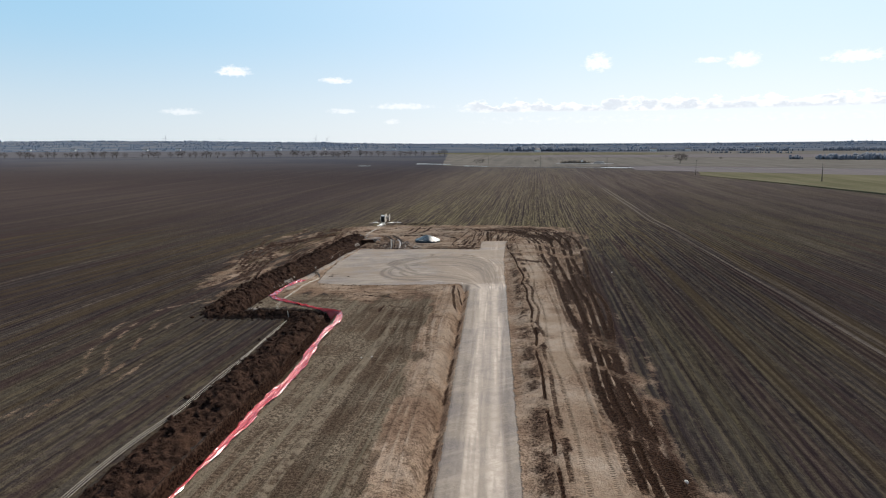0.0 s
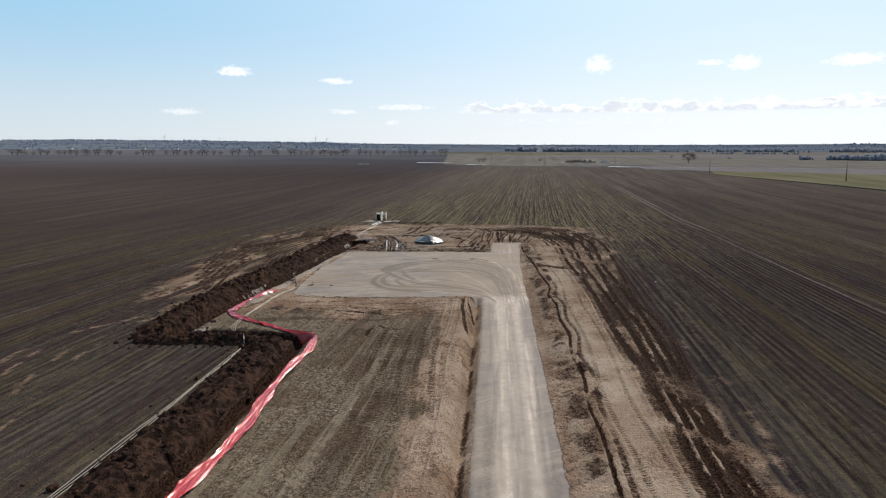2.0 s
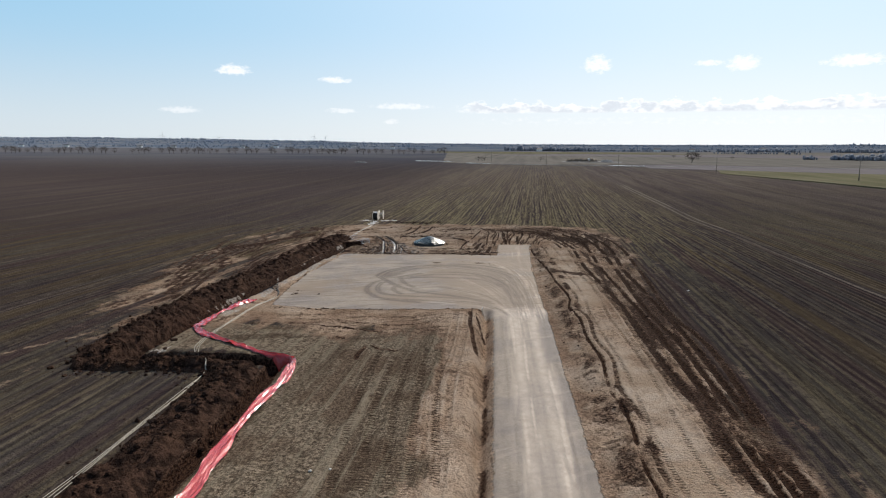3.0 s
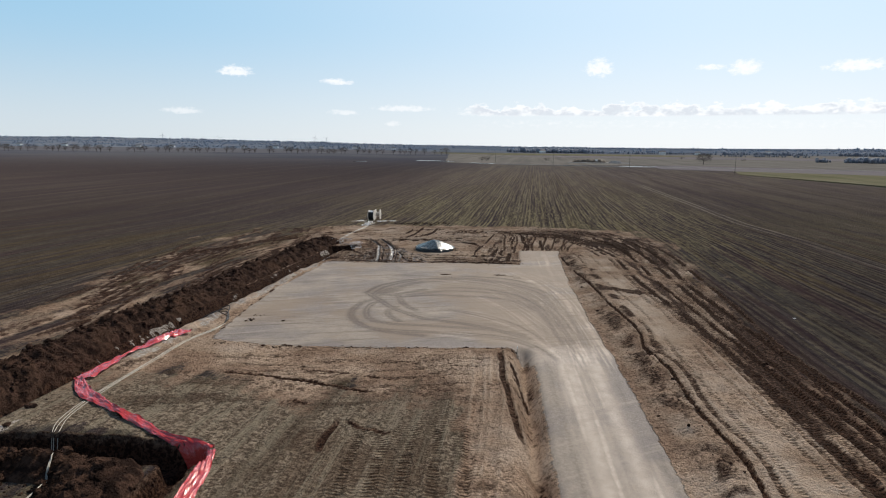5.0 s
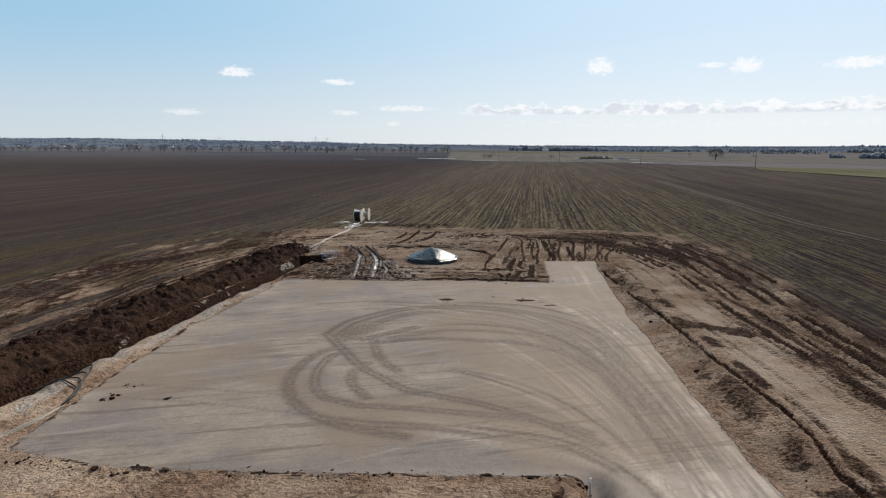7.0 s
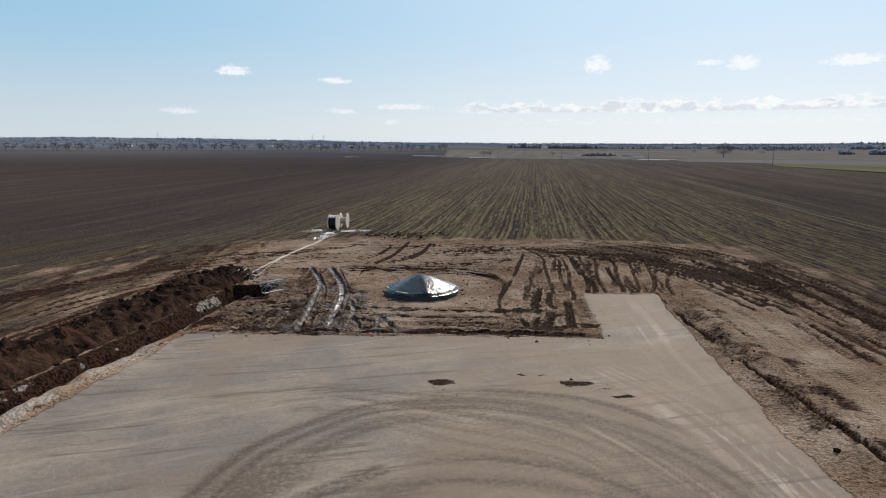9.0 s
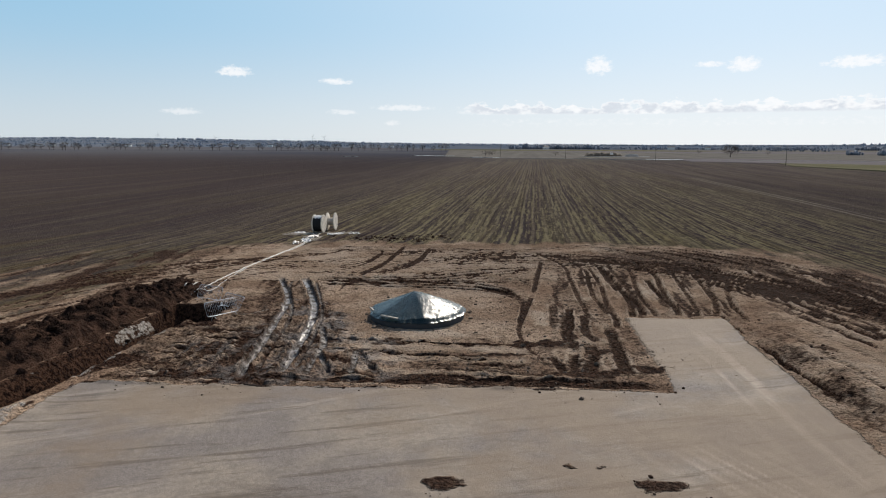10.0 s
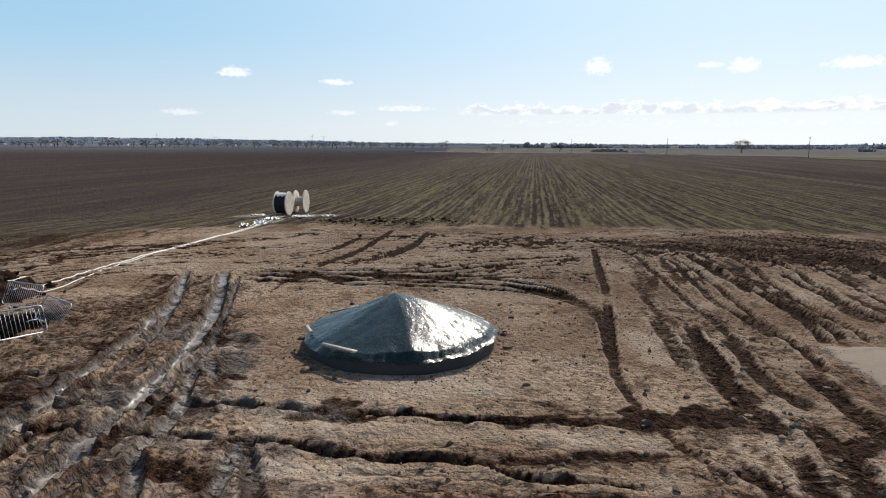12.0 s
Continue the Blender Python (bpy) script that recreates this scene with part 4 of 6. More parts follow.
def trench(pts, half, depth, slack=0.35):
    global H, mud, gravel, sand
    d, s, side = along(X, Y, curve_points(pts), 4)
    d = d + 0.18 * fbm(X, Y, 1.1, 3, 71)
    cut = 1 - ramp(d, half + 0.35 - slack, half + slack)
    H = H - depth * cut
    mud = np.maximum(mud, 0.9 * (1 - ramp(d, half + 0.1, half + 0.8)))
    gravel = gravel * ramp(d, half, half + 0.7)
    return d, s, side


d, s, side = trench(TRENCH_A, 0.55, 1.05, 0.8)
mud = np.maximum(mud, 0.85 * (side < 0) * (1 - ramp(d, 1.2, 2.0)))
lip = np.exp(-((d - 1.85 - 0.35 * ramp(34 - s, 0, 18)) / (0.7 + 0.5 * ramp(34 - s, 0, 18))) ** 2) * (side > 0) * ramp(s, 8, 20) * ramp(58 - s, 0, 6)
H += lip * (0.32 + 0.34 * fbm(X, Y, 1.2, 3, 72))
sand = np.maximum(sand, ramp(lip, 0.15, 0.5))
mud *= 1 - 0.9 * ramp(lip, 0.3, 0.7)
gravel *= 1 - ramp(lip, 0.15, 0.5)
pale = np.maximum(pale, 0.75 * ramp(lip, 0.3, 0.8))
clay = np.maximum(clay, ramp(lip, 0.3, 0.8) * (0.25 + 0.6 * ramp(fbm(X, Y, 1.3, 3, 79), -0.35, 0.15)))
clay = np.maximum(clay, 0.7 * (side > 0) * np.exp(-((d - 1.1) / 0.45) ** 2) * ramp(0.7 * fbm(X, Y, 0.55, 3, 73) + 0.6 * fbm(X, Y, 3.7, 2, 90), -0.05, 0.35) * ramp(s, 8, 16))
clay = np.maximum(clay, 0.72 * (side < 0) * np.exp(-((d - 0.95) / 0.4) ** 2) * ramp(0.7 * fbm(X, Y, 0.6, 3, 74) + 0.6 * fbm(X, Y, 4.3, 2, 91), -0.02, 0.35) * ramp(s, 6, 16))
trench(TRENCH_B, 0.8, 1.3)
d, s, side = trench(TRENCH_C, 0.45, 0.9)
pit = np.maximum(np.abs(X + 19.6) / 1.75, np.abs(Y - 149.2) / 1.8) + 0.12 * WOB
H -= 1.4 * (1 - ramp(pit, 0.8, 1.15))
mud = np.maximum(mud, 0.95 * (1 - ramp(pit, 1.0, 1.5)))
clay = np.maximum(clay, 0.62 * ramp(1.3 - np.hypot(X + 27.5, (Y - 83.6) * 1.6) + 2.2 * fbm(X, Y, 0.9, 3, 77), -0.5, 1.2))
clay = np.maximum(clay, 0.72 * ramp(0.7 - np.hypot((X + 9.4) / 1.3, (Y - 78.3) / 0.5) + 2.0 * fbm(X, Y, 0.8, 3, 78), -0.2, 1.4))

# turning circles on the hardstand, wheel lanes on the road
def wheel_marks(pts, strength, gauge=1.9, width=0.2):
    """A pair of dark tyre marks on the hard surface."""
    line = curve_points(pts, 10)
    run = np.gradient(line, axis=0)
    across = np.stack([run[:, 1], -run[:, 0]], 1) / np.linalg.norm(run, axis=1)[:, None]
    for k in (-0.5, 0.5):
        way = line + across * gauge * k
        w = window(way, 1.5)
        d, s, _ = along(X[w], Y[w], way, 1.5, GX[w[1]], GY[w[0]])
        fade = ramp(fbm(s, s * 0 + pts[1][0] * 7, 6.0, 3, 95), -0.9, 0.0)
        tyre[w] = np.maximum(tyre[w], strength * fade * np.exp(-((d + 0.06 * WOB[w]) / width) ** 2))


def streaks(pts, half, strength, seed, grain=0.42, dark=False, fade_right=False):
    """Fine streaks that follow a driven line: scuffed pale, or dark with rubber and dirt."""
    line = curve_points(pts, 10)
    w = window(line, 2.4 * half)
    d, s, side = along(X[w], Y[w], line, 2.4 * half, GX[w[1]], GY[w[0]])
    q = d * side
    v = fbm(q / grain + 40, s / 9.0 + seed * 3.7, 1.0, 3, 200 + seed)
    length = float(np.linalg.norm(np.diff(line, axis=0), axis=1).sum())
    m = strength * ramp(v, -0.15, 0.45) * np.exp(-(d / half) ** 2) * (d < 2.3 * half) * ramp(s, 0.0, 4.0) * ramp(length - s, 0.0, 4.0)
    if fade_right:
        m = m * (0.25 + 0.75 * ramp(1.0 - X[w], -5, 4))
    target = tyre if dark else wear
    target[w] = np.maximum(target[w], m)


# the turning ways, arcs over the north and hooks at the west end
LOOPS = [
    ([(-11.2, 117.3), (-10.4, 120.3), (-9.0, 122.3), (-6.5, 124.6), (-2.9, 125.3), (0.2, 124.8), (3.2, 123.4), (5.5, 121.1), (7.2, 117.4), (7.6, 112.0), (7.4, 104)], 0.8, 1.0),
    ([(-10.4, 115.7), (-9.3, 118.8), (-7.2, 122.0), (-4.7, 123.6), (-0.7, 123.2), (2.5, 121.0), (4.4, 118.0), (5.6, 111.9), (6.0, 104)], 0.5, 0.8),
    ([(-9.0, 116.0), (-7.6, 117.4), (-5.4, 119.2)], 0.4, 0.9),
    ([(-7.1, 116.3), (-4.5, 118.0), (-2.1, 118.5), (1.0, 118.0), (3.2, 116.9), (5.8, 113.8)], 0.45, 1.0),
    ([(-7.4, 115.5), (-5.2, 116.3), (-2.2, 116.2), (2.6, 115.0), (5.7, 110.9)], 0.35, 0.85),
    ([(-9.9, 114.9), (-11.2, 112.9), (-11.8, 110.4), (-11.8, 108.0), (-11.2, 106.0), (-10.2, 104.2), (-9.0, 103.0), (-7.6, 102.1), (-4.9, 101.1)], 0.3, 0.8),
    ([(-9.5, 113.7), (-10.4, 112.0), (-10.6, 109.9), (-10.3, 107.7), (-9.6, 106.0), (-8.6, 105.3), (-7.4, 104.7), (-5.7, 104.5), (-1.6, 103.7), (1.0, 102.9), (3.3, 101.6)], 0.35, 0.8),
    ([(-7.9, 111.2), (-8.5, 109.7), (-8.4, 108.1), (-7.9, 106.9), (-7.2, 105.6)], 0.3, 0.9),
    ([(-8.2, 116.2), (-7.6, 113.2), (-7.0, 111.5), (-6.0, 109.8)], 0.3, 0.8),
    ([(-9.3, 103.2), (-6.8, 102.5), (-3.9, 102.2), (-1.7, 101.8), (0.3, 101.3), (1.9, 100.5), (3.6, 98.4)], 0.5, 0.8),
    ([(-11.5, 117.3), (-10.2, 114.6), (-8.2, 110.5), (-6.7, 108.6), (-5.3, 106.9), (-3.5, 106.0), (-1.5, 105.0), (1.0, 103.1), (3.4, 100.4)], 0.4, 0.95),
    ([(-6.1, 109.1), (-4.1, 107.4), (-1.5, 105.9), (0.7, 104.7), (2.8, 102.8)], 0.4, 0.6)]
for k, (loop, gauge, much) in enumerate(LOOPS):
    wheel_marks(loop, much, gauge, (0.32 if k in (0, 1, 3) else 0.2) + 0.03 * (k % 3))
    streaks(loop, 0.5, (0.8 if k < 5 else 0.5) * much, k, 0.3, True)
tyre = np.maximum(tyre, 0.75 * ramp(1.5 - np.hypot((X + 10.0 - 0.5 * (Y - 117.6)) / 1.2, (Y - 117.6) / 2.0) + 0.9 * WOB, -0.2, 1.1))
tyre *= 0.75 + 0.25 * ramp(0.0 - X, -6, 4.5)
for k in range(6):
    streaks([(-12 + k, 127.6 - 0.5 * k), (-4, 126.4 - 0.9 * k), (2.4, 124.6 - 1.3 * k), (6.2 - 0.3 * k, 118 - 1.4 * k), (7.6 - 0.4 * k, 108), (7.2 - 0.3 * k, 96)], 0.95, 0.72, 10 + k, 0.2, True)
for k, pts in enumerate(([(4.6, 132), (7.8, 124.3), (8.8, 115.1), (8.6, 106.2), (8.0, 94)], [(1.6, 125.8), (5.6, 117.8), (6.9, 109.7), (7.2, 101.6), (6.8, 92)], [(-0.9, 119.9), (3.1, 111.7), (4.8, 104.7), (5.6, 99.0), (6.0, 92)],
                         [(-6.5, 103.6), (-1.5, 101.9), (2.5, 100.2), (4.9, 97.0), (5.7, 91)], [(-3, 110), (0.5, 107), (3.4, 102.6), (5.2, 96), (5.6, 91)], [(-9, 126), (-3, 124), (2, 121), (6, 113), (7.4, 102)])):
    streaks(pts, 1.7 if k < 3 else 1.3, 1.0 if k < 3 else 0.8, 20 + k, 0.17)
for k, pts in enumerate(([(-4, 127.0), (0.5, 126.6), (4.5, 125.0), (7.6, 120), (8.4, 112)], [(-9, 123.2), (-3, 123.6), (2.5, 122.0), (6.0, 117.5), (7.2, 108)], [(-6, 119.6), (-1, 119.8), (3.6, 117.4), (6.0, 111), (6.6, 102)],
                         [(-8, 103.2), (-3, 102.4), (1.4, 101.0), (4.0, 98.4), (5.2, 94)], [(-5, 111), (-1, 109), (2.5, 105), (4.6, 99)])):
    streaks(pts, 0.55, 0.95, 50 + k, 0.3, True)
streaks([(9.4, 120), (9.9, 134), (10.8, 147.6)], 1.3, 0.6, 30, 0.4)
for u0, st in ((5.75, 0.95), (7.45, 0.95), (6.6, 0.35)):
    streaks(u_line((u0, 2), (u0, 40), (u0 + 0.1, 70), (u0, 103)), 0.8, st, int(u0 * 10), 0.4)
    wear = np.maximum(wear, 0.62 * st * np.exp(-((U - u0 + 0.1 * DRIFT) / 0.5) ** 2) * ramp(102 - Y, 0, 7))
streaks(u_line((4.6, 2), (4.7, 50), (4.6, 97)), 0.7, 0.35, 91, 0.3, True)
streaks(u_line((8.5, 2), (8.4, 50), (8.5, 97)), 0.6, 0.3, 92, 0.3, True)
wear *= gravel
for y0, y1, y2 in ((107.2, 106.6, 105.6), (105.5, 104.8, 103.4)):
    d, s, _ = along(X, Y, curve_points([(-19.8, y0), (-14.8, y1), (-9.0, y2)]), 1)
    tyre = np.maximum(tyre, 0.5 * np.exp(-(d / 0.14) ** 2) * (0.45 + 0.55 * (np.sin(s * 16) > 0)) * ramp(-X, 0, 6))
tyre *= gravel
for x0, y0, a0, b0 in ((-3.4, 128.2, 0.7, 0.8), (1.6, 129.1, 1.0, 0.35), (3.3, 128.0, 1.1, 0.4), (-19.5, 101.9, 0.6, 0.35), (5.2, 126.3, 1.0, 0.25)):
    mud = np.maximum(mud, 0.75 * ramp(0.8 - np.hypot((X - x0 + 0.4 * (Y - y0)) / a0, (Y - y0) / b0) + 1.3 * fbm(X, Y, 0.7, 3, 83), -0.1, 0.6))
edge = np.exp(-((pad_in - 0.05) / 0.15) ** 2) * ramp(Y, 92, 97) * (X < 2)
H += 0.09 * edge * ramp(fbm(X, Y, 0.8, 3, 81), -0.1, 0.4)
mud = np.maximum(mud, 0.8 * edge * ramp(fbm(X, Y, 0.8, 3, 82), -0.05, 0.3))

pale = np.maximum(pale, 0.6 * np.exp(-((U - 10.5 + 0.3 * WOB) / 0.75) ** 4) * ybank * ramp(fbm(X, Y, 1.6, 3, 53), -0.15, 0.2))
# dry pale sand: the strip beside the haul ruts, the trodden ring round the mound, crests of the ruts in front of it
pale = np.maximum(pale, 0.95 * np.exp(-((U - 14.3 + 0.4 * WOB) / 1.95) ** 4) * ybank * ramp(fbm(X, Y, 5.0, 3, 51), -0.5, 0.2))
pale = np.maximum(pale, 0.3 * ramp(5.6 - np.hypot((X + 4.4) / 1.1, Y - 148.5) + WOB, -0.8, 1.2))
for y0, y1 in ((141.9, 0.45), (140.1, 0.4), (138.3, 0.3)):
    strip = np.exp(-((Y - y0 + 0.09 * (X + 4) + 0.15 * WOB) / y1) ** 4) * ramp(X, -9, -7.4) * ramp(1.2 - X, 0, 1)
    pale = np.maximum(pale, 0.9 * strip)
    mud *= 1 - 0.75 * strip * (DEEP < 0.03)
north = ramp(Y + WOB, 158, 161) * ramp(180 - Y + WOB, 0, 4) * ramp(9 - X, 0, 6) * ramp(X, -23, -15) * (1 - ramp(DEEP, 0.02, 0.06))
pale = np.maximum(pale, 0.62 * north)
mud *= 1 - 0.6 * north
mud = np.maximum(mud, 0.66 * np.exp(-((Y - 158.9 + 0.06 * X + 0.4 * WOB) / 0.75) ** 2) * ramp(X, -16, -12) * ramp(3 - X, 0, 3) * ramp(fbm(X * 0.25, Y * 2.2, 0.8, 3, 88), -0.35, 0.1))
for x0, y0, a0, b0 in ((6.4, 153.6, 1.3, 0.7), (2.3, 148.6, 0.5, 2.4), (5.2, 143.4, 1.5, 0.6), (2.9, 141.2, 1.0, 0.8), (-4.5, 144.6, 3.5, 0.8), (9.0, 161, 0.6, 4), (11.3, 158, 0.5, 4), (20.5, 160, 1.5, 3), (5.8, 146, 0.4, 1.2)):
    spot = ramp(1 - np.hypot((X - x0) / a0, (Y - y0) / b0) + 0.9 * fbm(X, Y, 0.9, 3, 87), -0.2, 0.5) * (1 - ramp(DEEP, 0.02, 0.06))
    pale = np.maximum(pale, 0.9 * spot)
    mud *= 1 - 0.75 * spot
pale = np.maximum(pale, 0.7 * ramp(2.2 - np.abs(X + 21.0 - 0.1 * (Y - 165)) + WOB, -0.5, 1.5) * ramp(Y, 155, 160) * ramp(184 - Y, 0, 4))
pale = np.maximum(pale, 0.55 * ramp(fbm(X, Y, 4.5, 3, 52), 0.05, 0.4) * sand)
mud *= 1 - 0.35 * ramp(pale, 0.5, 0.8) * (mud < 0.6)

foot = ramp(97 - Y, 0, 1) * ramp(Y, 84, 87) * ramp(X, -24, -21) * ramp(-X, 0, 3)
pale *= 1 - 0.6 * foot
mud = np.maximum(mud, 0.45 * foot * ramp(fbm(X * 0.4, Y * 1.6, 1.4, 3, 92), -0.3, 0.2))
for x0, y0, a0, b0 in ((-22.4, 190.6, 2.4, 1.6), (-16.8, 191.2, 2.8, 1.5), (-20.0, 186, 1.0, 3.0)):
    clay = np.maximum(clay, 0.9 * ramp(1 - np.hypot((X - x0) / a0, (Y - y0) / b0) + 0.9 * fbm(X, Y, 0.9, 3, 75), -0.3, 0.5))
mud = np.maximum(mud, 0.74 * ramp(-X, 23, 27) * sand * ramp(fbm(X * 1.5, Y * 0.35, 2.0, 3, 76), -0.45, 0.25))

# far fields lie level up to a low rise at the skyline
H = H + (9 + 6 * ramp(-X, -600, 600)) * ramp(Y, 2000, 4300) + 24 * ramp(Y, 2300, 4300) * ramp(-X, 100, 2400) + 8 * ramp(Y, 2600, 4300) * ramp(X, 1600, 3400)

# dug-out topsoil lies in long heaps beside the trenches
HEAP_A = [(-30.9, 81.5), (-30.6, 90), (-30.0, 100), (-28.6, 112), (-26.7, 127), (-25.1, 140), (-23.9, 151), (-22.9, 154.5)]
HEAP_B = [(-30.8, 79.2), (-25, 79.4), (-20.5, 78.8)]
HEAP_C = [(-18.6, 78.2), (-18.6, 70), (-19.7, 55), (-21.3, 37), (-23.4, 8)]


REACH = []


def heap(pts, half, height, seed):
    d, s, _ = along(X, Y, curve_points(pts), half + 3)
    REACH.append(d < half + 0.9)
    d = d + 0.32 * fbm(X, Y, 2.2, 3, seed + 1)
    h = height * np.clip(1 - (np.maximum(d, 0) / half) ** 1.6, -0.4, 1) * (0.85 + 0.3 * fbm(X, Y, 4.0, 2, seed + 2))
    lump = 0.26 * np.abs(fbm(X, Y, 1.5, 4, seed + 3)) + 0.24 * fbm(X, Y, 0.7, 3, seed + 4)
    return h + lump * ramp(h, -0.1, 0.3) * 1.6 - 0.06


HEAPS = [(heap(HEAP_A, 2.3, 1.2, 100), "long heap of dark topsoil dug out beside the cable trench"),
         (heap(HEAP_B, 1.35, 0.75, 120), "low ridge of dark soil across the trench end"),
         (heap(HEAP_C, 2.1, 0.95, 140), "long heap of dark cloddy soil along the red sheeting")]


def ground_z(x, y):
    """The ground's height, for things to stand on."""
    i, j = min(max(np.searchsorted(GX, x) - 1, 0), len(GX) - 2), min(max(np.searchsorted(GY, y) - 1, 0), len(GY) - 2)
    u, v = (x - GX[i]) / (GX[i + 1] - GX[i]), (y - GY[j]) / (GY[j + 1] - GY[j])
    return float((H[j, i] * (1 - u) + H[j, i + 1] * u) * (1 - v) + (H[j + 1, i] * (1 - u) + H[j + 1, i + 1] * u) * v)


def top_z(x, y):
    """The same with the soil heaps on it."""
    i, j = min(np.searchsorted(GX, x), len(GX) - 1), min(np.searchsorted(GY, y), len(GY) - 1)
    return ground_z(x, y) + max(0.0, *(float(h[j, i]) for h, _ in HEAPS))


# the last two masks grow with distance and carry haze into the ground colour
MASKS = dict(sand=sand, grass=grass, gravel=gravel, mud=mud, wet=wet, clay=clay, wear=wear, tyre=tyre, lug=lug, pale=pale, far=0.45 * ramp(Y, 350, 1000) + 0.55 * ramp(Y, 1250, 1900), dry_haze=ramp(Y, 90, 430))
ROWS_N, COLS_N = X.shape
CORNER = (np.arange(ROWS_N - 1)[:, None] * COLS_N + np.arange(COLS_N - 1)[None, :])
QUADS = np.stack([CORNER, CORNER + 1, CORNER + COLS_N + 1, CORNER + COLS_N], -1)
CX, CY = (X[:-1, :-1] + X[1:, 1:]) / 2, (Y[:-1, :-1] + Y[1:, 1:]) / 2


def sheet(name, pick, z, material, masks=None):
    """A mesh of the grid's faces that are picked, at the heights z."""
    quads = QUADS[pick]
    used, flat = np.unique(quads, return_inverse=True)
    me = bpy.data.meshes.new(name)
    me.vertices.add(len(used))
    me.vertices.foreach_set("co", np.stack([X.ravel()[used], Y.ravel()[used], z.ravel()[used]], 1).astype(np.float32).ravel())
    me.loops.add(flat.size)
    me.loops.foreach_set("vertex_index", flat.ravel().astype(np.int32))
    me.polygons.add(len(quads))
    me.polygons.foreach_set("loop_start", np.arange(0, flat.size, 4, dtype=np.int32))
    me.polygons.foreach_set("loop_total", np.full(len(quads), 4, np.int32))
    me.polygons.foreach_set("use_smooth", np.ones(len(quads), bool))
    me.update(calc_edges=True)
    for key, values in (masks or {}).items():
        me.attributes.new(key, "FLOAT", "POINT").data.foreach_set("value", values.ravel()[used].astype(np.float32))
    me.materials.append(material)
    return new(name, me)


def centre(values):
    return (values[:-1, :-1] + values[1:, 1:]) / 2


is_pad = centre(pad_in) > 0
is_road = (centre(road_in) > 0) & ~is_pad
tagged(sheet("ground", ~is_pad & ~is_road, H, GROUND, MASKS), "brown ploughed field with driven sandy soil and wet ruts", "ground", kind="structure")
tagged(sheet("gravel_pad", is_pad, H, GROUND, MASKS), "grey crushed-stone hardstand with dark turning tyre marks", "gravel pad", kind="structure")
tagged(sheet("road", is_road, H, GROUND, MASKS), "grey gravel access road with two pale wheel lanes", "road", kind="structure")
for (heights, words), near in zip(HEAPS, REACH):
    up = near[:-1, :-1] & near[1:, 1:] & (CY > 6) & (CY < 160)
    tagged(sheet("soil_ridge", up, H + heights, TOPSOIL), words, "soil ridge", "dug-out soil ridges")

# ---- helpers for things ----
def part(name, bm, material, parent=None, label="", smooth=True):
    """Links a bmesh as one mesh object, under its thing where one is given."""
    me = bpy.data.meshes.new(name)
    for f in bm.faces:
        f.smooth = smooth
    bm.to_mesh(me)
    bm.free()
    me.materials.append(material)
    ob = new(name, me)
    if parent is not None:
        ob.parent = parent
    return tagged(ob, label)


def thing(name, place, turn, label, category, group=""):
    """An Empty at a thing's base, for its parts."""
    ob = new(name)
    ob.matrix_basis = pose(*place, 0, 0, turn)
    return tagged(ob, label, category, group)


def box(bm, lo, hi, m=None):
    c = [(a0 + b0) / 2 for a0, b0 in zip(lo, hi)]
    s = [b0 - a0 for a0, b0 in zip(lo, hi)]
    mat = Matrix.Translation(c) @ Matrix.Diagonal((*s, 1))
    bmesh.ops.create_cube(bm, size=1, matrix=(m or Matrix()) @ mat)
    return bm


def stick(bm, p, q, r0, r1, n=6):
    """A tapered rod from p to q."""
    p, q = Vector(p), Vector(q)
    turn = (q - p).to_track_quat("Z", "Y").to_matrix()
    rings = []
    for at, r in ((p, r0), (q, r1)):
        rings.append([bm.verts.new(at + turn @ Vector((r * math.cos(k * math.tau / n), r * math.sin(k * math.tau / n), 0))) for k in range(n)])
    for k in range(n):
        bm.faces.new((rings[0][k], rings[0][(k + 1) % n], rings[1][(k + 1) % n], rings[1][k]))
    bm.faces.new(rings[0][::-1]), bm.faces.new(rings[1])
    return bm


def tube(bm, pts, r, n=6):
    """A round bar along a line of points."""
    pts = [Vector(p) for p in pts]
    rings = []
    for i, p in enumerate(pts):
        run = (pts[min(i + 1, len(pts) - 1)] - pts[max(i - 1, 0)]).normalized()
        turn = run.to_track_quat("Z", "Y").to_matrix()
        rings.append([bm.verts.new(p + turn @ Vector((r * math.cos(k * math.tau / n), r * math.sin(k * math.tau / n), 0))) for k in range(n)])
    for a0, b0 in zip(rings[:-1], rings[1:]):
        for k in range(n):
            bm.faces.new((a0[k], a0[(k + 1) % n], b0[(k + 1) % n], b0[k]))
    bm.faces.new(rings[0][::-1]), bm.faces.new(rings[-1])
    return bm


def lathe(bm, profile, n=48, axis="z"):
    """Turns a profile of (radius, height) round its axis."""
    rings = []
    for r, z in profile:
        ring = []
        for k in range(n):
            c, s = r * math.cos(k * math.tau / n), r * math.sin(k * math.tau / n)
            ring.append(bm.verts.new((c, s, z) if axis == "z" else (z, c, s)))
        rings.append(ring)
    for a0, b0 in zip(rings[:-1], rings[1:]):
        for k in range(n):
            bm.faces.new((a0[k], a0[(k + 1) % n], b0[(k + 1) % n], b0[k]))
    bmesh.ops.recalc_face_normals(bm, faces=bm.faces)
    return bm


